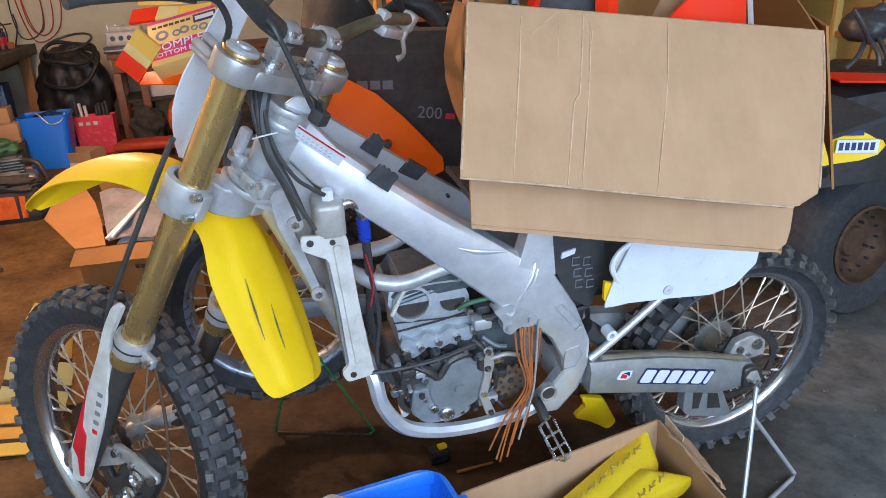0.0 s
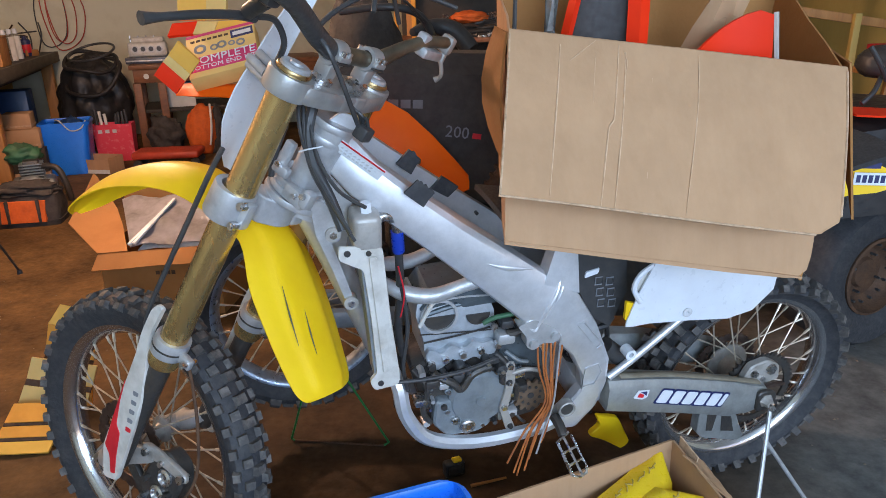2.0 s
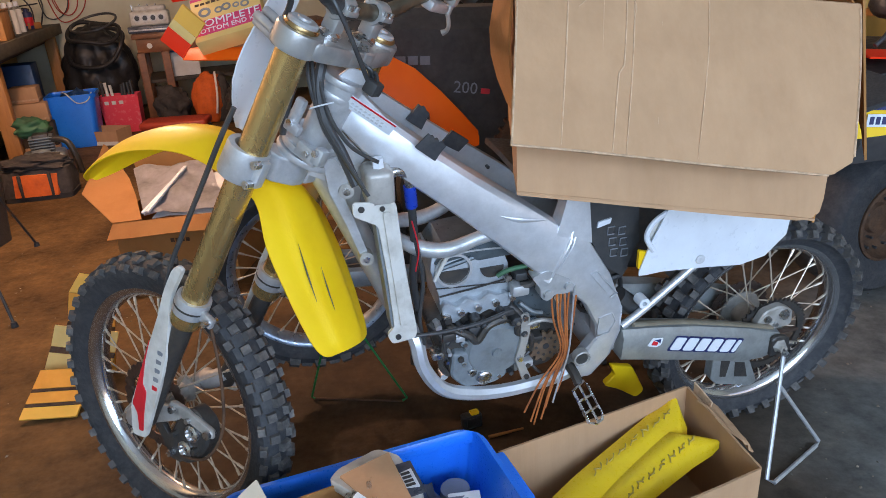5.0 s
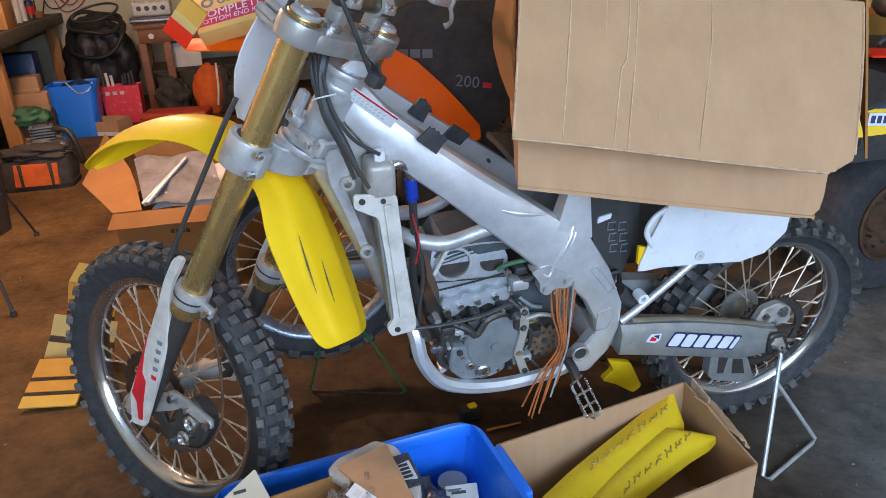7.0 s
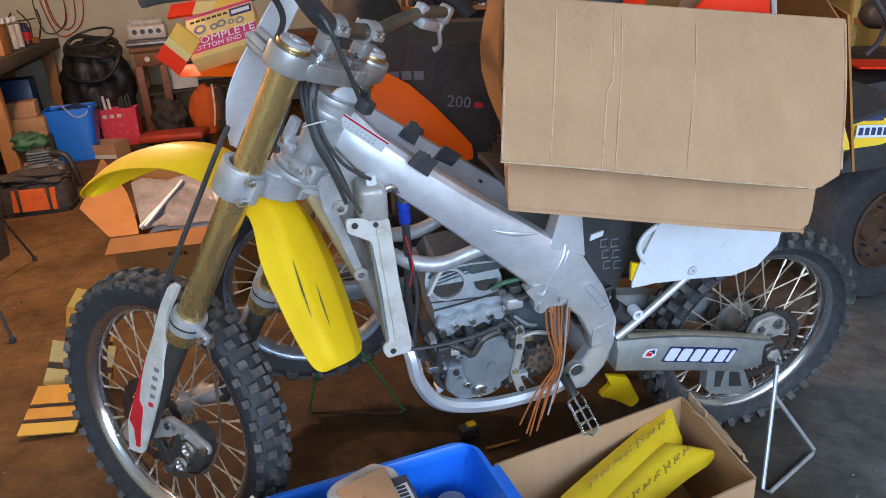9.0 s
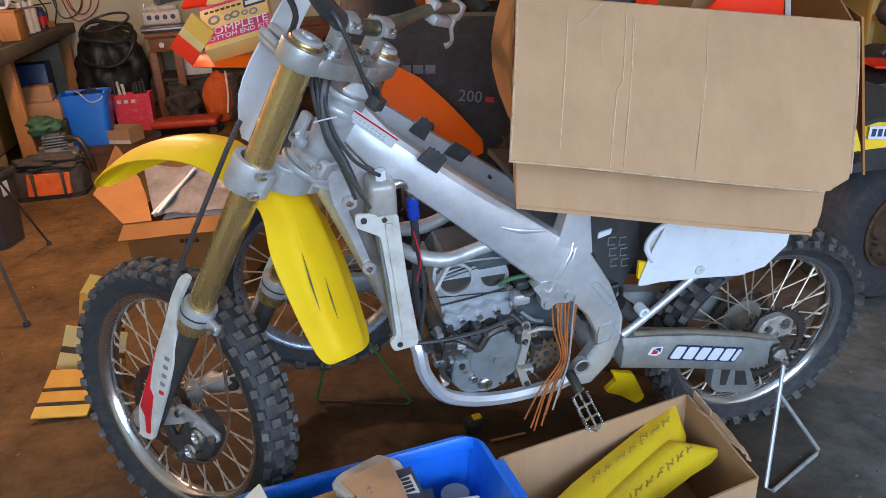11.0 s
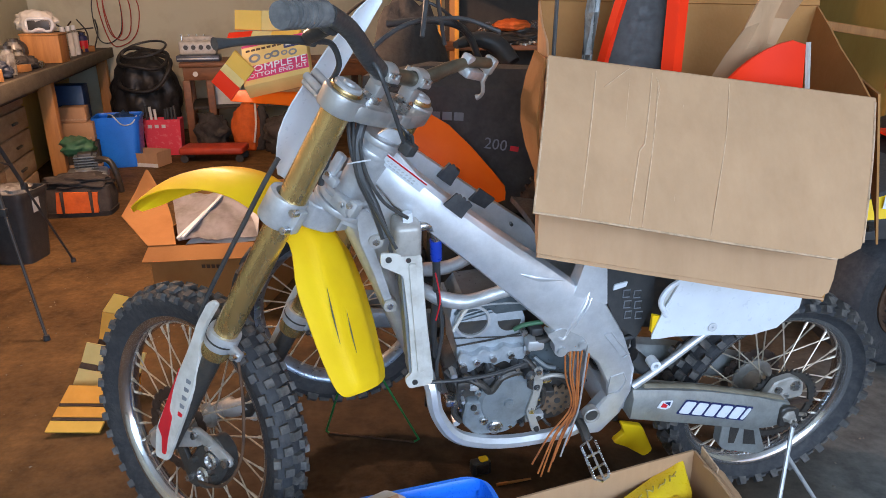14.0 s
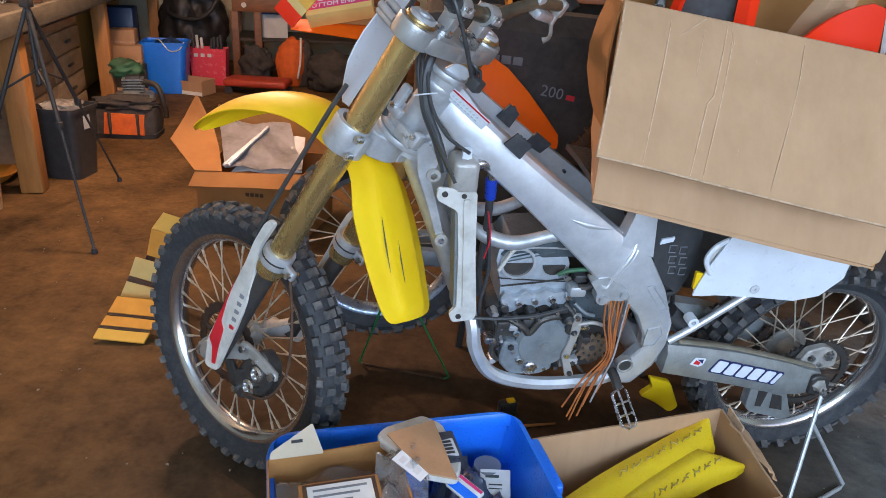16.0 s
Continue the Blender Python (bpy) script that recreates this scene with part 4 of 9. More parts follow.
# hose ends, clips and a black actuator between the head and the spar
random.seed(47)
for k in range(14):
    x, z = random.uniform(0.640, 0.712), random.uniform(0.262, 0.372)
    d_ = V(random.uniform(-0.022, 0.022), 0, random.uniform(-0.022, 0.022))
    if k % 2:
        part("hose_end", tube(bmesh.new(), [V(x, 0.060, z), V(x, 0.074, z) + d_ * 0.4, V(x, 0.078, z) + d_], random.uniform(0.004, 0.007), 8, 3), M_BLK if k % 4 == 1 else M_DARKMET, engine, "", BODY)
    else:
        part("clip", cyl(bmesh.new(), V(x, 0.066, z), V(x, 0.086, z) + d_ * 0.2, 0.0055, 0.0045, 8), M_STEEL if k % 4 else M_CASE, engine, "", BODY)
for x, z, r in ((0.800, 0.232, 0.013), (0.782, 0.222, 0.009), (0.742, 0.240, 0.010), (0.836, 0.222, 0.008), (0.708, 0.214, 0.012), (0.690, 0.178, 0.008)):
    act = part("actuator", lathe(bmesh.new(), [(0.001, 0.074), (r, 0.074), (r, 0.098), (r * 0.7, 0.102), (0.001, 0.102)], 16, True, BODY @ Matrix.Translation((x, 0, z)) @ pose(0, 0, 0, -90, 0, 0)), M_BLK, engine, "small black round fitting")
    part("centre_bolt", cyl(bmesh.new(), (x, 0.101, z), (x, 0.106, z), r * 0.45, seg=6), M_STEEL, act, "", BODY)
part("head_joint", tube(bmesh.new(), [(0.880, 0.0635, 0.312), (0.800, 0.0650, 0.306), (0.716, 0.0640, 0.300)], 0.0016, 6, 3), M_DARKMET, engine, "", BODY)
part("cam_cover_face", plate(bmesh.new(), [(0.884, 0.372), (0.852, 0.408), (0.750, 0.412), (0.700, 0.388), (0.700, 0.370), (0.790, 0.366), (0.806, 0.384)], 0.010, "y", 0.058, 0.006, 3, 0.002), M_COVER, engine, "blue-grey cam cover", BODY)
part("cover_stripe", tube(bmesh.new(), [(0.846, 0.069, 0.392), (0.79, 0.069, 0.394), (0.712, 0.069, 0.388)], 0.0022, 6, 3), M_CAST, engine, "", BODY)
for x0, x1, z in ((0.872, 0.712, 0.306), (0.868, 0.712, 0.236)):
    part("cover_seam", tube(bmesh.new(), [(x0, 0.063, z - 0.016), ((x0 + x1) / 2, 0.066, z - 0.006), (x1, 0.064, z + 0.004)], 0.0022, 6, 3), M_DARKMET, engine, "", BODY)
# loose bundle of orange wires
for k in range(7):
    bm = bmesh.new()
    w = (k - 3) * 0.006
    low = -0.07 + abs(k - 2) * 0.022
    tube(bm, [(0.640 - 0.010 * k, 0.112 + 0.004 * (k % 3), 0.300), (0.642 - 0.011 * k + w * 0.5, 0.118 + 0.008 * (k % 2), 0.22), (0.614 - 0.003 * k, 0.126 + 0.005 * (k % 3), 0.135), (0.622 + 0.009 * (3 - k) + 0.008, 0.124 + 0.006 * (k % 2), 0.055), (0.655 + (3 - k) * 0.013, 0.128 + 0.01 * (k % 2), low)], 0.0023, 7)
    part("loose_wire", bm, M_WIREO if k != 5 else M_CAST, bike, "dangling orange-brown wire", BODY)

# --- swingarm
bm = bmesh.new()
def sw(x, zt, zb, y, t):
    return [V(x, y - t / 2, zb), V(x, y + t / 2 - 0.004, zb), V(x, y + t / 2, zb + 0.006), V(x, y + t / 2, zt - 0.022), V(x, y + t / 2 - 0.012, zt - 0.004), V(x, y - t / 2, zt)]
for flip in (1,):
    loft(bm, [sw(0.455, 0.150, 0.066, 0.098, 0.050), sw(0.380, 0.140, 0.048, 0.100, 0.046), sw(0.250, 0.112, 0.012, 0.098, 0.040), sw(0.100, 0.070, -0.032, 0.096, 0.036), sw(0.040, 0.046, -0.036, 0.096, 0.032), sw(-0.008, 0.030, -0.026, 0.096, 0.026)])
swing = part("swingarm", bm, M_SWING, bike, "grey aluminium swingarm with worn lettering stripes", BODY)
bm = bmesh.new()
loft(bm, [sw(0.455, 0.150, 0.066, -0.098, 0.050), sw(0.250, 0.112, 0.012, -0.098, 0.040), sw(-0.030, 0.034, -0.026, -0.096, 0.030)])
part("far_arm", bm, M_SWING, swing, "", BODY)
bm = bmesh.new()
box(bm, (0.425, -0.10, 0.064), (0.520, 0.085, 0.140), 0.012)
part("pivot_tube", bm, M_ALU, swing, "", BODY)
bm = bmesh.new()
tube(bm, [(0.430, 0.110, 0.156), (0.30, 0.108, 0.134), (0.15, 0.106, 0.093), (0.03, 0.104, 0.056)], 0.006, 8, flat=(0.7, 1.8))
part("top_edge", bm, M_TOPBROWN, swing, "", BODY)
# decals: small emblem and plain white bars in place of the maker's name
SW = BODY @ frame_of((0.240, 0.1192, 0.062), (-0.310, -0.0065, -0.088), (-0.088, 0, 0.31))
bm = bmesh.new()
plate(bm, [(-0.155, -0.010), (-0.150, 0.012), (-0.120, 0.016), (-0.118, -0.004), (-0.128, -0.012)], 0.0012, "z", 0.0015, 0.003)
part("emblem", bm, M_WHITE, swing, "small white and red emblem", SW)
part("emblem_mark", plate(bmesh.new(), [(-0.146, -0.006), (-0.144, 0.006), (-0.130, 0.002), (-0.130, -0.006)], 0.0012, "z", 0.0027), M_RED, swing, "", SW)
part("emblem_mark", plate(bmesh.new(), [(-0.142, 0.008), (-0.126, 0.012), (-0.123, 0.000), (-0.130, 0.004)], 0.0012, "z", 0.0027), M_NAVY, swing, "", SW)
for k in range(6):
    x0 = -0.088 + k * 0.0375
    w = 0.034 if k < 5 else 0.016
    part("lettering_shadow", plate(bmesh.new(), [(x0 - 0.005, -0.022), (x0 + 0.005, 0.022), (x0 + w + 0.007, 0.022), (x0 + w - 0.001, -0.022)], 0.0010, "z", 0.0010, 0.005), M_NAVY, swing, "", SW)
    part("lettering_bar", plate(bmesh.new(), [(x0, -0.018), (x0 + 0.007, 0.018), (x0 + w + 0.003, 0.018), (x0 + w - 0.004, -0.018)], 0.0012, "z", 0.0020, 0.006), M_WHITE, swing, "plain white bar of a worn maker's name", SW)
bm = bmesh.new()
lathe(bm, [(0.004, 0.10), (0.019, 0.10), (0.019, 0.122), (0.014, 0.126), (0.011, 0.138), (0.004, 0.138)], 6, True, BODY @ pose(0.005, 0, 0.004, -90, 0, 0))
part("axle_nut", bm, M_DUST, swing)
bm = bmesh.new()
plate(bm, [(0.032, 0.026), (0.010, 0.034), (-0.022, 0.024), (-0.028, -0.004), (-0.016, -0.026), (0.026, -0.030)], 0.014, "y", 0.106, 0.010, 4, 0.003)
part("chain_adjuster", bm, M_DARKMET, swing, "", BODY)
part("adjuster_bolt", cyl(bmesh.new(), (-0.025, 0.104, -0.004), (-0.062, 0.104, -0.014), 0.005, 0.005, 8), M_STEEL, swing, "", BODY)
part("axle_block", plate(bmesh.new(), [(0.070, 0.052), (0.052, 0.098), (0.006, 0.110), (-0.034, 0.088), (-0.042, 0.044), (0.020, 0.036)], 0.024, "y", 0.072, 0.012, 4, 0.004), M_DUST, swing, "grey block over the axle", BODY)
for x_, z_, r_ in ((0.040, 0.076, 0.011), (-0.008, 0.082, 0.016), (0.012, 0.056, 0.007)):
    part("block_bolt", cyl(bmesh.new(), (x_, 0.094, z_), (x_, 0.103, z_), r_, r_ * 0.8, 12), M_STEEL, swing, "", BODY)
bm = bmesh.new()
plate(bm, [(0.165, -0.020), (0.055, -0.050), (0.010, -0.142), (0.030, -0.150), (0.140, -0.118), (0.160, -0.098)], 0.03, "y", 0.055, 0.006, 3, 0.002)
guide = part("chain_guide", bm, M_SWING, swing, "grey chain guide with cut-outs", BODY)
part("cut_out", plate(bmesh.new(), [(0.140, -0.040), (0.112, -0.046), (0.116, -0.098), (0.134, -0.094)], 0.001, "y", 0.0855), M_DARKMET, guide, "", BODY)
part("cut_out", plate(bmesh.new(), [(0.096, -0.054), (0.066, -0.062), (0.048, -0.114), (0.088, -0.104)], 0.001, "y", 0.0855), M_DARKMET, guide, "", BODY)
# rear sprocket, chain run and brown discs round the hub
bm = bmesh.new()
RS = BODY @ pose(0, 0, 0, -90, 0, 0)
teeth = [(0.112 if k % 3 == 0 else 0.104) for k in range(144)]
loft(bm, [[RS @ V(r * math.cos(2 * math.pi * k / 144), r * math.sin(2 * math.pi * k / 144), z) for k, r in enumerate(rr)] for rr, z in ((teeth, 0.064), (teeth, 0.070), ([0.088] * 144, 0.070), ([0.088] * 144, 0.064))], False, True)
rspr = part("rear_sprocket", bm, M_DARKMET, swing, "dark oily toothed sprocket")
for k in range(6):
    a = 2 * math.pi * k / 6
    part("sprocket_arm", cyl(bmesh.new(), RS @ V(0.03 * math.cos(a), 0.03 * math.sin(a), 0.066), RS @ V(0.092 * math.cos(a), 0.092 * math.sin(a), 0.066), 0.007, seg=6), M_DISC, rspr)

# --- rear suspension, subframe, airbox, side plate
bm = bmesh.new()
cyl(bm, (0.47, 0.0, 0.09), (0.44, 0.0, 0.40), 0.034, 0.034, 20)
shock = part("shock_absorber", bm, M_DARKMET, bike, "dark shock absorber with coil spring", BODY)
bm = bmesh.new()
tube(bm, [V(0.47 - 0.03 * k / 60, 0, 0.10 + 0.28 * k / 60) + V(math.cos(k * 0.65) * 0.046, math.sin(k * 0.65) * 0.046, 0) for k in range(60)], 0.006, 6, 1)
part("spring", bm, M_BLK, shock, "", BODY)
bm = bmesh.new()
cyl(bm, (0.452, 0.07, 0.215), (0.395, 0.075, 0.165), 0.021, 0.021, 18)
part("reservoir", bm, M_BLK, shock, "", BODY)
bm = bmesh.new()
tube(bm, [(0.452, 0.102, 0.150), (0.40, 0.102, 0.188), (0.30, 0.098, 0.268), (0.20, 0.09, 0.345), (0.1, 0.08, 0.42)], 0.0095, 10, 3)
sub = part("subframe", bm, M_ALU, bike, "thin aluminium subframe strut", BODY)
bm = bmesh.new()
lathe(bm, [(0.006, 0.10), (0.013, 0.10), (0.013, 0.128), (0.006, 0.128)], 18, True, BODY @ Matrix.Translation((0.418, 0, 0.222)) @ pose(0, 0, 0, -90, 0, 0))
part("eyelet", bm, M_WHITE, sub)
for flip in (1, -1):
    bm = bmesh.new()
    tube(bm, [(0.60, flip * 0.070, 0.49), (0.45, flip * 0.07, 0.515), (0.25, flip * 0.065, 0.515), (0.02, flip * 0.05, 0.54)], 0.010, 10, 3)
    part("seat_rail", bm, M_BLK, sub, "", BODY)
bm = bmesh.new()
loft(bm, [[V(0.590, y, 0.475), V(0.44, y, 0.47), V(0.425, y, 0.36), V(0.455, y, 0.275), V(0.505, y, 0.31), V(0.545, y, 0.39)] for y in (-0.085, 0.06, 0.082)])
airbox = part("airbox", bm, M_BLK, bike, "black plastic airbox with small square vents", BODY)
for k in range(3):
    for c in range(2):
        bm = bmesh.new()
        x, z = 0.497 - 0.026 * c - 0.006 * k, 0.398 - 0.028 * k - 0.004 * c
        tube(bm, [(x - 0.008, 0.084, z - 0.009), (x + 0.008, 0.084, z - 0.009), (x + 0.008, 0.084, z + 0.009), (x - 0.008, 0.084, z + 0.009)], 0.0016, 6, 1, closed=True)
        part("vent_frame", bm, M_PRINT, airbox, "", BODY)
bm = bmesh.new()
plate(bm, [(0.530, 0.424), (0.500, 0.430), (0.502, 0.418), (0.532, 0.410)], 0.004, "y", 0.082, 0.002)
part("label_strip", bm, M_WHITE, airbox, "", BODY)
bm = bmesh.new()
sheet(bm, [[V(x, 0.135 + 0.012 * math.sin(3.0 * s) - 0.02 * s, zb + (zt - zb) * u + 0.0) for u in (0, 0.25, 0.5, 0.75, 1.0)] for s, x, zb, zt in ((0, 0.448, 0.306, 0.318), (0.05, 0.430, 0.305, 0.385), (0.15, 0.395, 0.308, 0.475), (0.4, 0.30, 0.301, 0.470), (0.7, 0.19, 0.284, 0.440), (0.9, 0.12, 0.290, 0.405), (1.0, 0.070, 0.335, 0.385))], 0.004)
panel = part("side_panel", bm, M_WHITE, bike, "plain white side number panel", BODY)
bm = bmesh.new()
tube(bm, [(0.424, 0.138, 0.366), (0.442, 0.134, 0.400), (0.428, 0.132, 0.432), (0.394, 0.130, 0.452)], 0.006, 8)
part("curved_rib", bm, M_WHITE, panel, "", BODY)
bm = bmesh.new()
plate(bm, [(0.437, 0.384), (0.425, 0.372), (0.395, 0.446), (0.42, 0.438), (0.434, 0.412)], 0.006, "y", 0.122, 0.006)
part("backing", bm, M_OFFW, panel, "", BODY)
bm = bmesh.new()
plate(bm, [(0.452, 0.366), (0.420, 0.356), (0.436, 0.318), (0.450, 0.320)], 0.008, "y", 0.122, 0.004)
part("yellow_tab", bm, M_YEL, panel, "small yellow plastic tab", BODY)
bm = bmesh.new()
lathe(bm, [(0.002, 0.139), (0.011, 0.139), (0.011, 0.1415), (0.008, 0.1425), (0.002, 0.1410)], 18, True, BODY @ Matrix.Translation((0.305, 0, 0.324)) @ pose(0, 0, 0, -90, 0, 0))
part("screw", bm, M_FAINT, panel)
# bare seat base and rear fender, which carry the carton
bm = bmesh.new()
sheet(bm, [[V(x, y, z - 0.5 * y * y) for y in (-0.10, -0.05, 0, 0.05, 0.10)] for x, z in ((0.72, 0.56), (0.58, 0.535), (0.40, 0.535), (0.22, 0.54), (0.02, 0.585), (-0.2, 0.63))], 0.012)
part("seat_base", bm, M_BLK, bike, "black seat base under the carton", BODY)
# foot peg and brake side parts
bm = bmesh.new()
tube(bm, [(0.575, 0.10, 0.062), (0.572, 0.125, 0.055), (0.570, 0.145, 0.042)], 0.012, 8, 2)
peg = part("foot_peg", bm, M_DARKMET, bike, "worn toothed steel foot peg", BODY)
bm = bmesh.new()
PG = BODY @ frame_of((0.560, 0.175, 0.010), (0.30, -0.55, 0.78), (1.0, 0.2, -0.3))
loop = [(0.048, -0.016), (0.040, 0.018), (-0.040, 0.020), (-0.052, 0.004), (-0.050, -0.014), (-0.036, -0.020)]
tube(bm, [(x, y, 0) for x, y in loop], 0.0035, 6, 1, closed=True)
for x in (-0.018, 0.012):
    tube(bm, [(x, -0.018, 0), (x, 0.019, 0)], 0.003, 6, 1)
tube(bm, [(-0.05, -0.002, 0), (0.045, 0.0, 0)], 0.003, 6, 1)
for k in range(14):
    for s in (-0.018, 0.018):
        cyl(bm, (-0.042 + 0.0062 * k, s, 0.002), (-0.042 + 0.0062 * k, s, 0.009), 0.0022, 0.001, 5)
part("cleat", bm, M_STEEL, peg, "", PG)

# --- fork
for flip in (1, -1):
    y = 0.112 * flip
    slant = Matrix.Identity(4)
    slant[0][2] = 0.036
    LEG = FORK @ Matrix.Translation((0, y, 0)) @ slant
    bm = bmesh.new()
    lathe(bm, [(0.001, -0.580), (0.0240, -0.580), (0.0262, -0.572), (0.0262, -0.29), (0.0268, -0.26), (0.0268, 0.000), (0.024, 0.002), (0.001, 0.002)], 32, True, LEG)
    leg = part("fork_tube", bm, M_GOLD, bike, "gold anodised upper fork tube, scuffed")
    bm = bmesh.new()
    lathe(bm, [(0.018, 0.000), (0.0295, 0.000), (0.0300, 0.003), (0.0285, 0.006), (0.018, 0.006)], 28, True, LEG)
    part("cap_ring", bm, M_BRASS, leg, "brass coloured cap ring")
    bm = bmesh.new()
    lathe(bm, [(0.001, 0.006), (0.0255, 0.006), (0.0255, 0.010), (0.022, 0.013), (0.012, 0.0125), (0.010, 0.016), (0.001, 0.016)], 24, True, LEG)
    part("fork_cap", bm, M_CAST, leg)
    bm = bmesh.new()
    lathe(bm, [(0.001, -0.885), (0.0205, -0.885), (0.0205, -0.58), (0.001, -0.58)], 24, True, LEG)
    part("fork_slider", bm, M_DARKMET, leg, "dark lower slider")
    # seal collar and its clamp
    bm = bmesh.new()
    lathe(bm, [(0.020, -0.614), (0.0285, -0.614), (0.0315, -0.604), (0.0315, -0.588), (0.020, -0.586)], 28, True, LEG)
    part("seal", bm, M_GOLD, leg, "brown-gold fork seal")
    bm = bmesh.new()
    lathe(bm, [(0.0262, -0.586), (0.0330, -0.586), (0.0340, -0.580), (0.0340, -0.556), (0.0330, -0.550), (0.0262, -0.550)], 28, True, LEG)
    box(bm, (-0.062, -0.004, -0.580), (-0.028, 0.008, -0.558), 0.003, LEG)
    collar = part("collar", bm, M_CAST, leg)
    part("collar_bolt", cyl(bmesh.new(), LEG @ V(-0.054, -0.014, -0.569), LEG @ V(-0.054, 0.020, -0.569), 0.006, seg=8), M_STEEL, leg)
    part("collar_groove", lathe(bmesh.new(), [(0.0342, -0.571), (0.0346, -0.571), (0.0346, -0.567), (0.0342, -0.567)], 28, True, LEG), M_DARKMET, leg)
    # axle foot
    bm = bmesh.new()
    foot = FORK.inverted() @ (FRONT_HUB - FRONT_AXLE * (0.112 * flip) * 0.86)
    tube(bm, [(-0.031, y, -0.86), (0.5 * (foot.x - 0.031), y * 0.9, (foot.z - 0.87) / 2), (foot.x, foot.y, foot.z)], [0.021, 0.022, 0.026], 12, 3)
    part("axle_foot", bm, M_CAST, leg, "", FORK)
    # white guard with a red edge
    bm = bmesh.new()
    yy = y + 0.018 * flip
    G = [(0.035, -0.519), (0.026, -0.503), (0.013, -0.502), (0.016, -0.560), (0.010, -0.592), (-0.008, -0.638), (-0.027, -0.695), (-0.036, -0.763), (-0.045, -0.851), (-0.050, -0.900), (-0.017, -0.919), (0.014, -0.860), (0.018, -0.800), (0.023, -0.748), (0.027, -0.697), (0.029, -0.625), (0.036, -0.573)]
    G = [(gx - 0.036 * max(0.0, -0.52 - gz), gz) for gx, gz in G]
    plate(bm, G, 0.010, "y", yy - 0.005, 0.010, 4, 0.003)
    guard = part("fork_guard", bm, M_OFFW, leg, "white plastic fork guard with a red edge", FORK)
    if flip > 0:
        part("red_edge", plate(bmesh.new(), [(gx - 0.036 * max(0.0, -0.52 - gz), gz) for gx, gz in [(0.026, -0.690), (0.018, -0.740), (0.004, -0.790), (-0.012, -0.800), (-0.026, -0.850), (-0.040, -0.886), (-0.030, -0.892), (-0.010, -0.860), (0.010, -0.850), (0.016, -0.800), (0.021, -0.748)]], 0.002, "y", yy + 0.0045, 0.003), M_RED, guard, "", FORK)
        for k in range(5):
            part("print_bar", plate(bmesh.new(), [(gx - 0.007, gz) for gx, gz in [(0.000 - 0.005 * k, -0.694 - 0.020 * k), (-0.014 - 0.005 * k, -0.690 - 0.020 * k), (-0.016 - 0.005 * k, -0.698 - 0.020 * k), (-0.004 - 0.005 * k, -0.703 - 0.020 * k)]], 0.0008, "y", yy + 0.0048, 0.002), M_PRINT if k < 4 else M_RED, guard, "", FORK)

def clamp(name, z0, z1, pad, label):
    bm = bmesh.new()
    for s in (1, -1):
        lathe(bm, [(0.0266, z0), (0.037, z0), (0.0385, z0 + 0.005), (0.0385, z1 - 0.005), (0.037, z1), (0.0266, z1)], 32, True, Matrix.Translation((0, 0.112 * s, 0)))
        plate(bm, [(-0.035 + pad, s * 0.07), (-0.058, s * 0.03), (-0.058, 0), (0.0, 0), (0.012, s * 0.05), (0.026, s * 0.085)], z1 - z0 - 0.008, "z", z0 + 0.004, 0.008, 3, 0.003)
        if name == "lower_clamp":
            box(bm, (-0.050, 0.112 * s - 0.010, z0 + 0.004), (-0.030, 0.112 * s + 0.012, z1 - 0.004), 0.005)
    c = part(name, bm, M_CLAMP if name == "upper_clamp" else M_CAST, bike, label, FORK)
    for s in (1, -1) if name == "lower_clamp" else ():
        for z in ((z0 + 0.010, z1 - 0.010) if z1 - z0 > 0.04 else ((z0 + z1) / 2,)):
            bm = bmesh.new()
            cyl(bm, (-0.041, 0.125 * s, z), (-0.041, 0.139 * s, z), 0.0075, seg=12)
            cyl(bm, (-0.041, 0.137 * s, z), (-0.041, 0.1405 * s, z), 0.0045, seg=6)
            part("pinch_bolt", bm, M_STEEL, c, "", FORK)
    return c


upper = clamp("upper_clamp", -0.038, -0.002, 0.0, "cast aluminium upper fork clamp")
part("bridge", plate(bmesh.new(), [(0.030, 0.085), (0.030, -0.085), (0.0, -0.128), (-0.040, -0.116), (-0.056, -0.050), (-0.056, 0.050), (-0.040, 0.116), (0.0, 0.128)], 0.030, "z", -0.0365, 0.02, 5, 0.005), M_CLAMP, upper, "", FORK)
lower = clamp("lower_clamp", -0.282, -0.222, 0.0, "cast aluminium lower fork clamp")
bm = bmesh.new()
lathe(bm, [(0.008, -0.002), (0.022, -0.002), (0.022, 0.010), (0.014, 0.013), (0.008, 0.013)], 6, True, FORK @ Matrix.Translation((-0.038, 0, 0)))
part("stem_nut", bm, M_STEEL, upper)
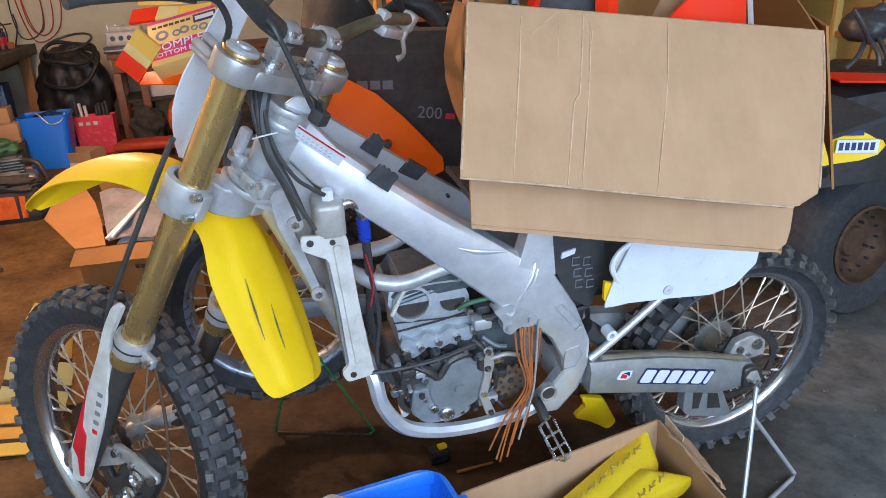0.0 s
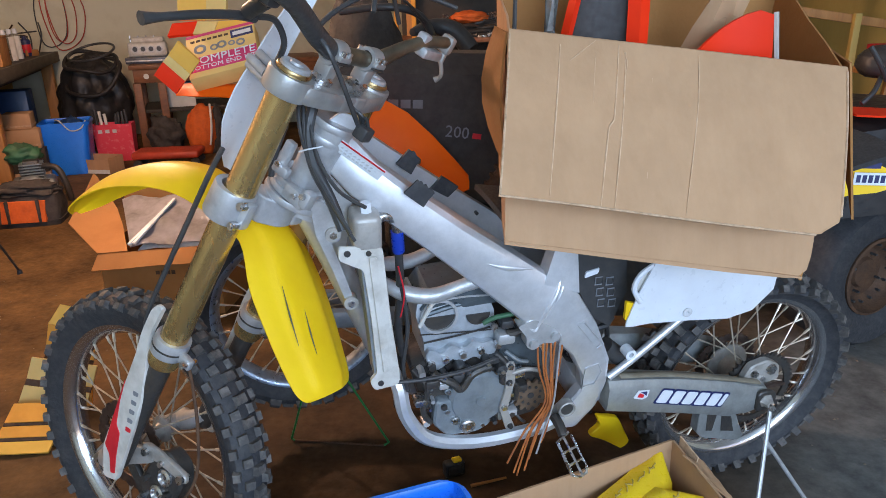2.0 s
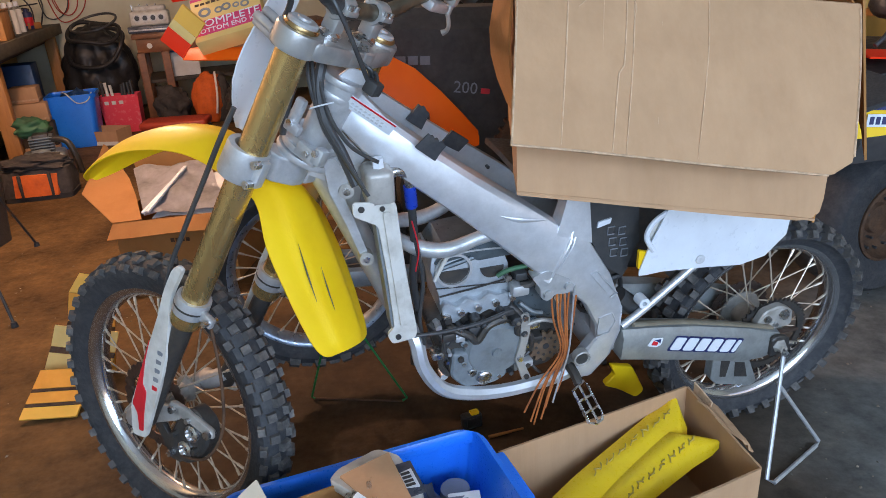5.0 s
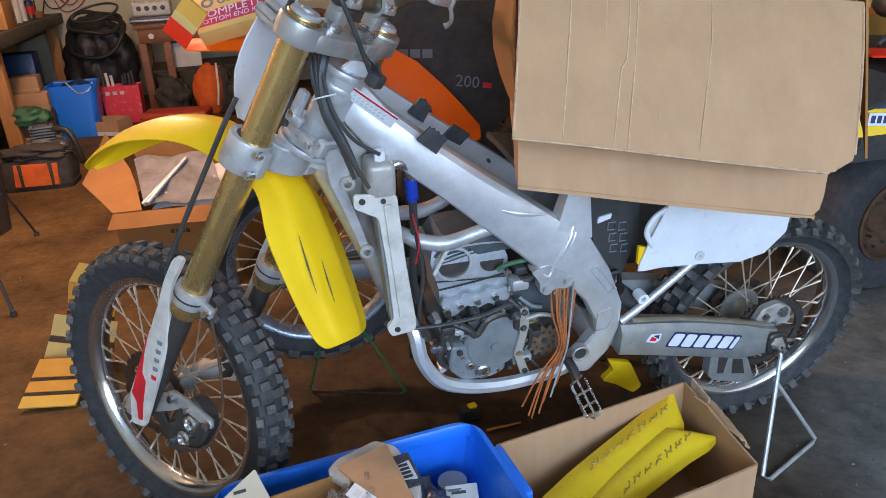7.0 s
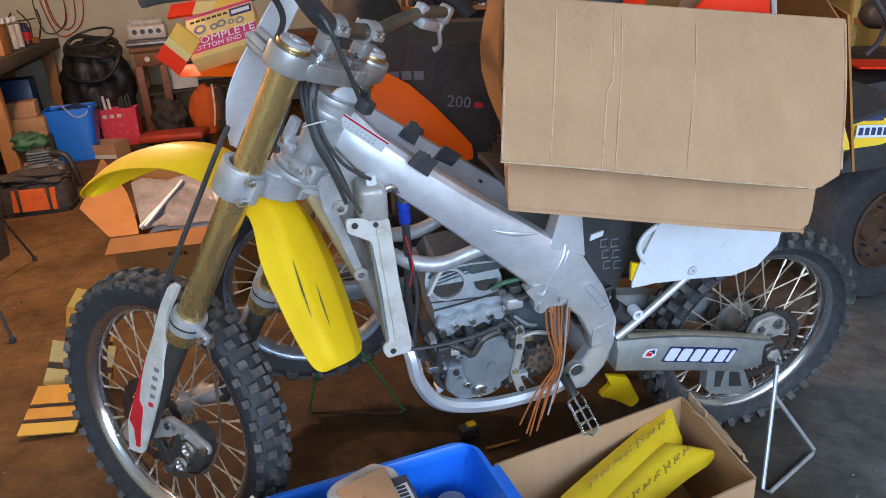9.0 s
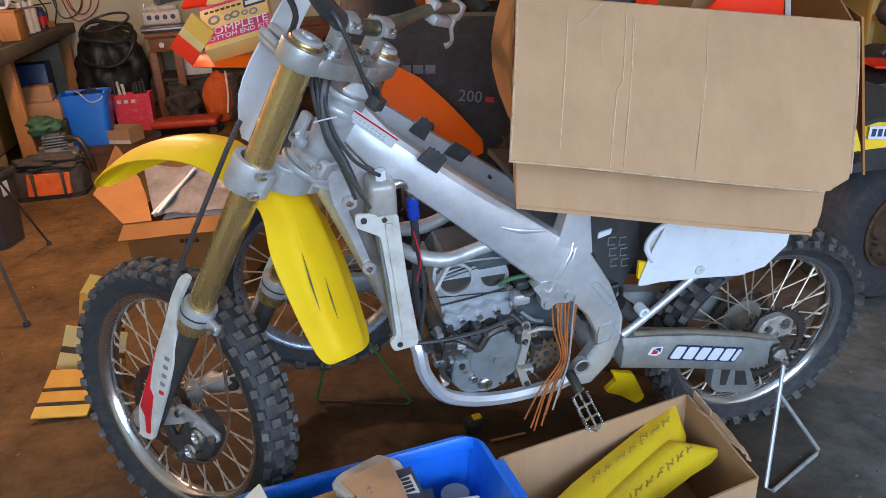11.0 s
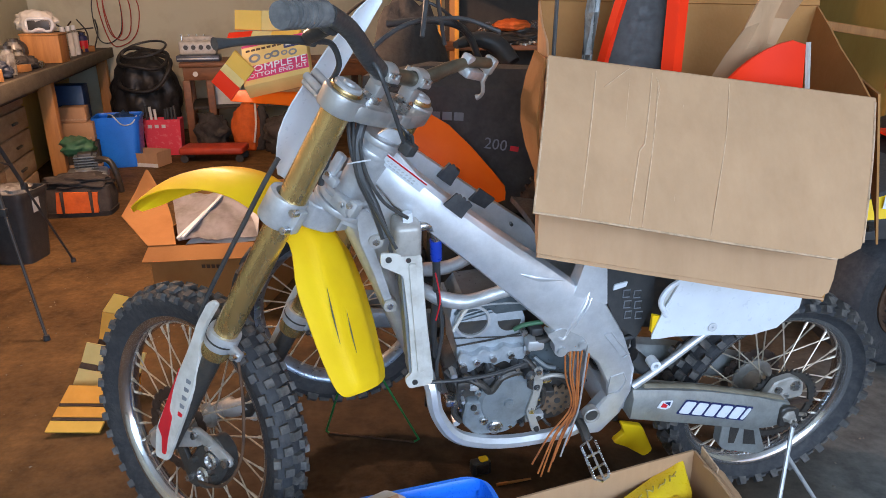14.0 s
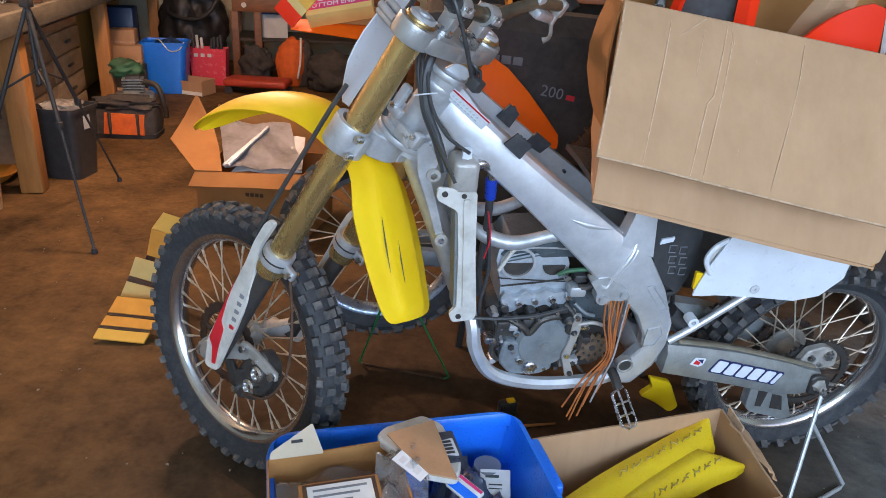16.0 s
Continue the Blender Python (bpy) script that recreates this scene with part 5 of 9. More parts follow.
# handlebar mounts and bar
for s in (1, -1):
    bm = bmesh.new()
    box(bm, (-0.026, 0.052 * s - 0.013, 0.004), (0.005, 0.052 * s + 0.013, 0.038), 0.005)
    mount = part("bar_mount", bm, M_CLAMP, upper, "", FORK)
    part("mount_foot", lathe(bmesh.new(), [(0.001, -0.006), (0.019, -0.006), (0.0195, 0.002), (0.014, 0.008), (0.001, 0.008)], 20, True, FORK @ Matrix.Translation((-0.011, 0.052 * s, 0))), M_STEEL, mount)
    bm = bmesh.new()
    lathe(bm, [(0.0145, -0.016), (0.0205, -0.016), (0.0215, -0.013), (0.0215, 0.013), (0.0205, 0.016), (0.0145, 0.016)], 20, True, FORK @ Matrix.Translation((-0.011, 0.052 * s, 0.047)) @ pose(0, 0, 0, 90, 0, 0))
    part("bar_cap", bm, M_CLAMP, mount)
    part("cap_lug", box(bmesh.new(), (-0.038, 0.052 * s - 0.015, 0.042), (0.016, 0.052 * s + 0.015, 0.053), 0.003), M_CLAMP, mount, "", FORK)
    part("cap_gap", box(bmesh.new(), (-0.0375, 0.052 * s - 0.0155, 0.038), (0.0155, 0.052 * s + 0.0155, 0.0415), 0.001), M_DARKMET, mount, "", FORK)
    for q in (-0.033, 0.011):
        for w in (-0.008, 0.008):
            part("cap_bolt", cyl(bmesh.new(), (q, 0.052 * s + w, 0.052), (q, 0.052 * s + w, 0.060), 0.0052, seg=10), M_STEEL, mount, "", FORK)
BAR = [(-0.052, 0.385, 0.120), (-0.038, 0.29, 0.132), (-0.022, 0.205, 0.110), (-0.014, 0.115, 0.068), (-0.011, 0.06, 0.0485), (-0.011, 0, 0.046), (-0.011, -0.06, 0.0475), (-0.012, -0.095, 0.061), (-0.012, -0.140, 0.084), (-0.018, -0.190, 0.106), (-0.031, -0.252, 0.119)]
bm = bmesh.new()
tube(bm, BAR, [0.0112, 0.0112, 0.0125, 0.014, 0.0142, 0.0142, 0.0142, 0.014, 0.0125, 0.0112, 0.0112], 14, 5)
bar = part("handlebar", bm, mat("bar_metal", (0.20, 0.175, 0.12), 0.4, 0.7, (0.12, 0.10, 0.07), 20), bike, "dull olive-grey tapered handlebar", FORK)
bm = bmesh.new()
tube(bm, BAR[1:5], [0.0140, 0.0150, 0.0165, 0.0155], 12, 5)
part("bar_sleeve", bm, M_BLK, bar, "", FORK)
bm = bmesh.new()
tube(bm, [(-0.053, 0.390, 0.1194), (-0.046, 0.345, 0.1255), (-0.0395, 0.300, 0.1310)], [0.0175, 0.0165, 0.0185], 16, 6)
grip = part("grip", bm, M_GRIP, bar, "worn grey rubber grip", FORK)
for k in range(8):
    bm = lathe(bmesh.new(), [(0.0155, -0.002), (0.0186, -0.002), (0.0186, 0.002), (0.0155, 0.002)], 16, True, FORK @ Matrix.Translation(V(-0.0518 + 0.0016 * k, 0.383 - 0.0105 * k, 0.1203 + 0.0013 * k)) @ pose(0, 0, 0, 90, 0, 0))
    part("grip_rib", bm, M_GRIP, bar)
bm = bmesh.new()
box(bm, (-0.026, 0.228, 0.094), (0.014, 0.258, 0.130), 0.010)
cyl(bm, (-0.002, 0.235, 0.10), (0.030, 0.222, 0.064), 0.013, 0.011, 12)
perch = part("lever_perch", bm, M_BLK, bar, "", FORK)
bm = bmesh.new()
tube(bm, [(0.033, 0.200, 0.057), (0.040, 0.235, 0.052), (0.044, 0.29, 0.040), (0.047, 0.340, 0.026), (0.049, 0.368, 0.018)], [0.0072, 0.0066, 0.0062, 0.0056, 0.0090], 10, 5, flat=(1.0, 1.1))
part("clutch_lever", bm, M_BLK, perch, "black clutch lever", FORK)
bm = bmesh.new()
box(bm, (-0.042, -0.256, 0.072), (-0.012, -0.236, 0.108), 0.007)
cyl(bm, (-0.030, -0.248, 0.076), (-0.038, -0.240, 0.054), 0.007, 0.005, 10)
tube(bm, [(-0.038, -0.240, 0.056), (-0.046, -0.248, 0.040), (-0.044, -0.256, 0.028), (-0.038, -0.254, 0.018)], [0.0045, 0.0042, 0.0042, 0.0065], 8)
part("throttle_housing", bm, M_DUST, bar, "dull metal throttle housing", FORK @ Matrix.Translation((0, 0, 0.024)))
bm = bmesh.new()
box(bm, (-0.040, -0.232, 0.054), (-0.010, -0.168, 0.074), 0.006)
box(bm, (-0.026, -0.190, 0.070), (-0.004, -0.166, 0.096), 0.005)
cyl(bm, (-0.030, -0.232, 0.062), (-0.030, -0.250, 0.060), 0.008, 0.006, 12)
part("brake_master", bm, M_CAST, bar, "", FORK @ Matrix.Translation((0, 0, 0.024)))
# cables and brake hose
for pts, r in (([(0.032, 0.200, 0.060), (0.030, 0.165, 0.062), (0.020, 0.140, 0.040), (0.030, 0.118, 0.010), (0.045, 0.105, -0.03)], 0.005),
               ([(-0.031, -0.200, 0.185), (0.011, -0.140, 0.175), (0.024, -0.080, 0.158), (0.018, -0.000, 0.141), (0.012, 0.060, 0.111), (-0.011, 0.118, 0.078), (-0.044, 0.122, 0.065), (-0.065, 0.105, 0.043), (-0.085, 0.080, 0.013), (-0.098, 0.050, -0.017), (-0.103, 0.036, -0.030)], 0.0042),
               ([(0.06, -0.2, 0.10), (0.09, -0.10, 0.20), (0.05, -0.02, 0.21), (-0.02, 0.02, 0.13)], 0.0045),
               ([(0.052, 0.122, -0.180), (0.052, 0.125, -0.235), (0.051, 0.125, -0.335), (0.050, 0.125, -0.44), (0.046, 0.125, -0.54), (0.028, 0.122, -0.60)], 0.0048),
               ([(0.012, 0.052, -0.050), (-0.010, 0.058, -0.078), (-0.045, 0.060, -0.109), (-0.090, 0.060, -0.134), (-0.150, 0.056, -0.160), (-0.195, 0.050, -0.180)], 0.0036),
               ([(0.004, 0.050, -0.050), (-0.022, 0.056, -0.080), (-0.058, 0.060, -0.116), (-0.104, 0.058, -0.142), (-0.160, 0.052, -0.168), (-0.205, 0.042, -0.190)], 0.0034),
               ([(-0.006, 0.040, -0.050), (-0.040, 0.053, -0.084), (-0.085, 0.056, -0.116), (-0.135, 0.055, -0.132), (-0.170, 0.054, -0.130), (-0.196, 0.052, -0.125)], 0.0034),
               ([(-0.012, 0.040, -0.050), (-0.034, 0.050, -0.090), (-0.075, 0.054, -0.128), (-0.125, 0.048, -0.155), (-0.175, 0.040, -0.190)], 0.0098),
               ([(0.020, 0.040, -0.110), (0.010, 0.048, -0.140), (0.002, 0.050, -0.175), (-0.004, 0.046, -0.200)], 0.006)):
    bm = bmesh.new()
    tube(bm, pts, r, 8)
    part("cable", bm, M_BLK, bike, "black rubber-sheathed cable", FORK)
bm = bmesh.new()
box(bm, (-0.124, 0.012, -0.050), (-0.099, 0.038, -0.026), 0.004)
for dx in (-0.006, 0.004, 0.012):
    tube(bm, [(-0.108 + dx, 0.02, -0.030), (-0.104 + dx, 0.03, -0.016), (-0.098 + dx * 1.6, 0.036, -0.012)], 0.003, 6, 3)
part("cable_connector", bm, M_BLK, bike, "black plug with cable ends", FORK)
bm = bmesh.new()
tube(bm, [(-0.046, 0.068, -0.120), (-0.062, 0.070, -0.104), (-0.080, 0.064, -0.086)], 0.0014, 6, 3)
part("cable_tie", bm, M_WHITE, bike, "", FORK)
# number plate before the fork
bm = bmesh.new()
rows = []
for z in [0.135 - 0.385 * k / 12 for k in range(13)]:
    lft = float(np.interp(-z, [-0.135, -0.113, -0.025, 0.040, 0.106, 0.161, 0.220, 0.250], [0.030, 0.046, 0.080, 0.095, 0.109, 0.101, 0.069, 0.046]))
    rgt = float(np.interp(-z, [-0.135, -0.06, 0.02, 0.08, 0.25], [0.014, 0.022, 0.034, 0.036, 0.040]))
    rows.append([V(0.096 - 0.012 * s ** 4 + 0.006 * math.sin(z * 9), lft + (rgt - lft) * s, z) for s in [k / 8 for k in range(9)]])
sheet(bm, rows, 0.003)
np_ = part("number_plate", bm, M_WHITE, bike, "pale plain front number plate seen from behind", FORK)
for y, z in ((0.114, -0.041), (0.102, -0.020), (0.118, -0.030), (0.098, -0.034)):
    bm = bmesh.new()
    cyl(bm, (0.040, y, z), (0.090, y - 0.010, z), 0.0075, seg=12)
    part("grommet", bm, M_CAST, np_, "", FORK)
# front fender
FEN = [(0.436, -0.618, 0.012, 0.004), (0.425, -0.585, 0.040, 0.010), (0.395, -0.520, 0.058, 0.020), (0.340, -0.438, 0.068, 0.032), (0.25, -0.352, 0.074, 0.044), (0.155, -0.302, 0.074, 0.046), (0.06, -0.300, 0.064, 0.036),
       (-0.02, -0.320, 0.072, 0.024), (-0.10, -0.372, 0.094, 0.022), (-0.18, -0.430, 0.092, 0.020), (-0.232, -0.467, 0.086, 0.018), (-0.265, -0.490, 0.080, 0.016), (-0.282, -0.502, 0.070, 0.014), (-0.288, -0.507, 0.056, 0.012)]
rows = []
for i, (x, z, w, drop) in enumerate(FEN):
    a, b = FEN[max(i - 1, 0)], FEN[min(i + 1, len(FEN) - 1)]
    t = V(b[0] - a[0], 0, b[1] - a[1]).normalized()
    nrm = V(t.z, 0, -t.x)
    if nrm.z < 0:
        nrm = -nrm
    prof = []
    flare = float(np.interp(i, [6, 7, 9, 13], [0, 0.013, 0.013, 0.006]))
    for k in range(25):
        s = -1 + k / 12
        ridge = 0.0075 / (1 + math.exp((abs(s) - 0.52) / 0.045)) * (1 if 6 < i < 12 else 0.35)
        prof.append(V(x, (w + flare) * s * (0.93 if i > 6 else 1.0) - flare - (0.013 + 0.009 * min(1.0, (i - 6) / 3) + 0.014 * max(0.0, (i - 8) / 5) if i > 6 else 0.0), z) + nrm * (ridge - drop * abs(s) ** 2.4))
    rows.append(prof)
sub_rows = [list(c) for c in zip(*[spline([r[k] for r in rows], 4) for k in range(25)])]
bm = bmesh.new()
sheet(bm, sub_rows, -0.003)
fender = part("front_fender", bm, M_YEL, bike, "bright yellow plastic front fender", FORK, 60)
for y, x0, x1 in ((0.016, -0.112, -0.205), (-0.024, -0.150, -0.228)):
    bm = bmesh.new()
    zz = lambda x: float(np.interp(-x, [0.02, 0.10, 0.18, 0.245], [-0.320, -0.372, -0.430, -0.474]))
    tube(bm, [(x0, y, zz(x0) + 0.0085), ((x0 + x1) / 2, y + 0.004, zz((x0 + x1) / 2) + 0.0088), (x1, y + 0.006, zz(x1) + 0.0085)], [0.0004, 0.0018, 0.0004], 6, 4)
    part("slot", bm, M_DARKMET, fender, "", FORK)
# front brake caliper, bracket and hose at the hub
hubF = FORK.inverted() @ FRONT_HUB
CAL = FORK @ Matrix.Translation(hubF)
bm = bmesh.new()
plate(bm, [(-0.118, 0.135), (-0.165, 0.130), (-0.192, 0.095), (-0.190, 0.040), (-0.165, 0.000), (-0.120, -0.012), (-0.095, 0.020), (-0.098, 0.085)], 0.042, "y", 0.062, 0.016, 4, 0.006)
cal = part("brake_caliper", bm, M_DARKMET, bike, "worn dark grey brake caliper", CAL)
for x, z in ((-0.150, 0.038), (-0.148, 0.084)):
    bm = bmesh.new()
    lathe(bm, [(0.004, 0.100), (0.019, 0.100), (0.019, 0.109), (0.013, 0.112), (0.010, 0.106), (0.004, 0.106)], 20, True, CAL @ Matrix.Translation((x, 0, z)) @ pose(0, 0, 0, -90, 0, 0))
    part("piston_cap", bm, M_STEEL, cal)
for pts, mm in (([(-0.100, 0.120), (-0.020, 0.060), (0.020, 0.020), (0.030, -0.020), (0.000, -0.030), (-0.050, 0.020), (-0.110, 0.090)], M_CAST), ([(-0.190, 0.135), (-0.200, 0.118), (-0.120, 0.100), (-0.070, 0.090), (-0.068, 0.112), (-0.120, 0.128)], M_CAST), ([(-0.105, 0.010), (-0.150, -0.020), (-0.120, -0.034), (-0.080, -0.010), (-0.040, 0.010), (-0.060, 0.026)], M_DARKMET)):
    part("caliper_bracket", plate(bmesh.new(), pts, 0.012, "y", 0.098 if mm is M_CAST else 0.080, 0.010, 4, 0.003), M_DUST if mm is M_CAST else mm, cal, "", CAL)
for x, z, r in ((-0.185, 0.122, 0.009), (-0.085, 0.100, 0.008), (-0.175, 0.060, 0.007), (-0.112, 0.050, 0.007), (-0.125, 0.004, 0.008), (-0.010, 0.010, 0.013), (-0.130, 0.110, 0.006)):
    part("bolt", cyl(bmesh.new(), (x, 0.095, z), (x, 0.118, z), r, seg=8), M_STEEL if r != 0.007 else M_DARKMET, cal, "", CAL)
bm = bmesh.new()
tube(bm, [(-0.15, 0.110, 0.02), (-0.205, 0.112, 0.07), (-0.210, 0.110, 0.16), (-0.150, 0.102, 0.25), (-0.075, 0.10, 0.33), (-0.03, 0.10, 0.37)], 0.0032, 8)
part("brake_hose", bm, M_RUST, cal, "", CAL)
for a in (0.5, 1.2, 2.0, 2.8, 3.6, 4.6, 5.5):
    part("hub_bolt", cyl(bmesh.new(), (0.024 * math.cos(a), 0.055, 0.024 * math.sin(a)), (0.024 * math.cos(a), 0.080, 0.024 * math.sin(a)), 0.005, seg=6), M_STEEL, cal, "", CAL)
bm = bmesh.new()
cyl(bm, hubF - V(0, 0, 0) + V(0, 0.13, 0), hubF + V(0, -0.13, 0), 0.012, seg=16)
part("front_axle", bm, M_STEEL, bike, "", FORK)


# ---------------------------------------------------------------- the room
# room axes: r along the back wall, u away from the open door
def R(r, u, z=0.0):
    return V(0.9503 * r - 0.3113 * u, 0.3113 * r + 0.9503 * u, z)


ROOM = frame_of((0, 0, 0), R(1, 0), R(0, 1))
LEFT, RIGHT, SOUTH, NORTH, TALL = -1.98, 5.0, -2.6, 8.3, 2.55


def structure(name, bm, material, label, at=ROOM):
    return solo(name, bm, material, label, name.split("_")[0], at, kind="structure", smooth=0)


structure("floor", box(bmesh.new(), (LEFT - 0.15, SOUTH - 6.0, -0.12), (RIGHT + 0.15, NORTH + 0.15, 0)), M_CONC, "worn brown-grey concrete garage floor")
structure("wall_north", box(bmesh.new(), (LEFT, NORTH, 0), (RIGHT, NORTH + 0.15, TALL)), M_WALL, "cream painted garage back wall")
structure("wall_west", box(bmesh.new(), (LEFT - 0.15, SOUTH - 0.15, 0), (LEFT, NORTH + 0.15, TALL)), M_WALL, "cream painted wall behind the workbench")
structure("wall_east", box(bmesh.new(), (RIGHT, SOUTH - 0.15, 0), (RIGHT + 0.15, NORTH + 0.15, TALL)), M_WALL, "cream painted side wall")
bm = bmesh.new()
box(bm, (LEFT, SOUTH - 0.15, 0), (-1.20, SOUTH, TALL))
box(bm, (4.45, SOUTH - 0.15, 0), (RIGHT, SOUTH, TALL))
box(bm, (-1.20, SOUTH - 0.15, 2.4), (4.45, SOUTH, TALL))
structure("wall_south", bm, M_WALL, "cream wall with the wide open garage doorway")
structure("ceiling", box(bmesh.new(), (LEFT - 0.15, SOUTH - 0.15, TALL), (RIGHT + 0.15, NORTH + 0.15, TALL + 0.12)), M_CEIL, "pale boarded ceiling")
# Fixture added overhead to house the assumed warm lamp.
bulb = thing("assumed_ceiling_light", "assumed bare warm bulb in a plain ceiling holder, out of view", "lamp", (-1.80, 3.25, TALL))
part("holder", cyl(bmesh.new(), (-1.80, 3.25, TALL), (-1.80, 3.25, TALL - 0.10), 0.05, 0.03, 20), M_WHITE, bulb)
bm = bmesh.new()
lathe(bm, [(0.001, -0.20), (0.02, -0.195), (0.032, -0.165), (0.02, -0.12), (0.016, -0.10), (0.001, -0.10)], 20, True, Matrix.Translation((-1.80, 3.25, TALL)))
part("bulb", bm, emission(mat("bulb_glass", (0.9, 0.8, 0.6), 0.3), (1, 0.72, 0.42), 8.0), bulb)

# ---------------------------------------------------------------- stands
stand = thing("triangle_stand", "thin bent-wire triangle stand under the rear axle", "bike stand", (0.87, 1.42, 0))
top = BODY @ V(0.0, 0.135, -0.012)
bm = bmesh.new()
tube(bm, [top + V(0, 0, 0.01), top + V(-0.01, -0.02, -0.06), V(0.770, 1.360, 0.012), V(0.785, 1.352, 0.007), V(0.955, 1.480, 0.007), V(0.965, 1.490, 0.014), top + V(-0.012, -0.004, -0.075)], 0.0055, 8, 1)
part("wire", bm, M_CAST, stand)
bm = bmesh.new()
cyl(bm, top + V(0.0, 0.05, 0.01), top + V(0, -0.012, 0.006), 0.008, seg=12)
part("axle_pin", bm, M_STEEL, stand)

# ---------------------------------------------------------------- orange bike behind
obike = thing("motorcycle", "orange and black trail bike parked behind, boxes on its fender", "motorcycle", (0.0, 2.0, 0))
OH = V(-0.375, 1.86, 0.435)
wheel(obike, "rear_wheel", OH, V(-0.2, 0.97, 0.06), 0.250, 0.318, 0.105, 46, 32, "spoked wheel with dull blue-grey rim", M_BLUERIM, hub_r=0.055, knob_h=0.013)
gst = thing("triangle_stand", "green painted wire triangle stand on the floor", "bike stand", (-0.28, 1.8, 0))
bm = bmesh.new()
tube(bm, [OH + V(0.06, -0.10, -0.06), V(-0.435, 1.845, 0.010), V(-0.425, 1.842, 0.005)], 0.0036, 8, 1)
tube(bm, [OH + V(0.08, -0.11, -0.06), V(-0.135, 1.805, 0.012), V(-0.150, 1.80, 0.006)], 0.0036, 8, 1)
part("wire", bm, M_GREEN, gst)
part("foot_bar", tube(bmesh.new(), [V(-0.424, 1.842, 0.005), V(-0.15, 1.80, 0.005)], 0.0034, 8, 1), M_RUST, gst, "dark brown foot bar")
bm = bmesh.new()
cyl(bm, OH + V(0.02, -0.13, 0), OH + V(-0.03, 0.13, 0), 0.012)
part("axle", bm, M_STEEL, obike)
bm = bmesh.new()
for s in (-0.07, 0.07):
    tube(bm, [OH + V(0, s, 0), (0.0, 1.9 + s, 0.42), (0.25, 1.98 + s * 0.8, 0.42)], 0.022, 8, 3, flat=(1.4, 0.7))
part("swingarm", bm, M_CASE, obike)
bm = bmesh.new()
sheet(bm, [[V(x - 0.036, 1.72 + dy + 0.018 * math.sin(2.4 * u), zb + (zt - zb) * u) for u in (0, 0.2, 0.4, 0.6, 0.8, 1.0)] for x, dy, zb, zt in ((-0.215, 0.03, 1.005, 1.055), (-0.19, 0.01, 0.955, 1.088), (-0.13, 0, 0.90, 1.076), (-0.07, 0, 0.858, 1.048), (0.0, 0.01, 0.825, 1.005), (0.06, 0.02, 0.80, 0.945), (0.115, 0.03, 0.79, 0.88), (0.15, 0.04, 0.80, 0.835))], -0.004)
opanel = part("side_panel", bm, M_ORG, obike, "bright orange side panel with two bolts")
for x, z in ((-0.170, 0.985), (-0.018, 0.885)):
    bm = bmesh.new()
    cyl(bm, (x, 1.735, z), (x, 1.712, z), 0.011, 0.009, 14)
    part("bolt", bm, M_DARKMET, opanel)
bm = bmesh.new()
rows = []
for x, y, z, w in ((-0.70, 2.06, 1.058, 0.02), (-0.64, 2.06, 1.060, 0.06), (-0.55, 2.05, 1.060, 0.080), (-0.4, 2.04, 1.050, 0.085), (-0.2, 2.0, 1.04, 0.09)):
    rows.append([V(x, y + w * s, z - 0.03 * s * s) for s in (-1, -0.6, -0.2, 0.2, 0.6, 1)])
sheet(bm, rows, 0.004)
part("rear_fender", bm, M_ORG, obike, "orange rear fender")
bm = bmesh.new()
loft(bm, [[V(x, y - w, z0), V(x, y - w * 1.02, z1 - 0.05), V(x, y - w * 0.6, z1), V(x, y + w * 0.6, z1), V(x, y + w, z1 - 0.05), V(x, y + w, z0)] for x, y, w, z0, z1 in ((-0.28, 1.97, 0.08, 0.96, 1.11), (-0.1, 1.98, 0.12, 0.86, 1.14), (0.1, 2.0, 0.13, 0.74, 1.13), (0.32, 2.04, 0.13, 0.70, 1.12), (0.62, 2.1, 0.12, 0.74, 1.15), (0.9, 2.15, 0.10, 0.78, 1.18))])
oseat = part("seat", bm, M_CLOTH, obike, "black seat cover with printed model number")
lettering("model_number", "200", 0.044, M_PRINT, oseat, frame_of((0.090, 1.862, 0.930), (0.96, 0.10, -0.16), (0.15, 0.04, 0.98)), "grey number 200")
part("print_bar", box(bmesh.new(), (-0.012, -0.007, 0), (0.012, 0.007, 0.001), 0, frame_of((0.142, 1.868, 0.918), (0.96, 0.10, -0.16), (0.15, 0.04, 0.98))), M_RED, oseat)
for k in range(3):
    part("print_bar", box(bmesh.new(), (-0.046 + 0.032 * k, -0.011, 0), (-0.020 + 0.032 * k, 0.011, 0.001), 0, frame_of((-0.043, 1.857, 1.010), (0.98, 0.05, -0.05), (0.05, 0.04, 0.98))), M_SEATP, oseat)
bm = bmesh.new()
box(bm, (-0.12, 1.86, 0.36), (0.72, 2.06, 0.72), 0.05)
part("engine_block", bm, M_DARKMET, obike, "dark oily engine and frame mass")
bm = bmesh.new()
tube(bm, [(0.16, 1.74, 0.80), (0.21, 1.73, 0.87), (0.235, 1.73, 0.93)], [0.016, 0.018, 0.015], 12, 3)
for k in range(6):
    q = V(0.17, 1.74, 0.815) + (V(0.23, 1.73, 0.92) - V(0.17, 1.74, 0.815)) * (k / 5)
    lathe(bm, [(0.014, -0.003), (0.021, -0.003), (0.021, 0.003), (0.014, 0.003)], 12, True, Matrix.Translation(q) @ V(0.06, -0.01, 0.10).to_track_quat("Z", "Y").to_matrix().to_4x4())
part("threaded_rod", bm, M_RUST, obike)
bm = bmesh.new()
tube(bm, [(-0.05, 2.02, 0.40), (-0.1, 2.02, 0.2), (-0.12, 2.02, 0.0)], 0.012, 8, 2)
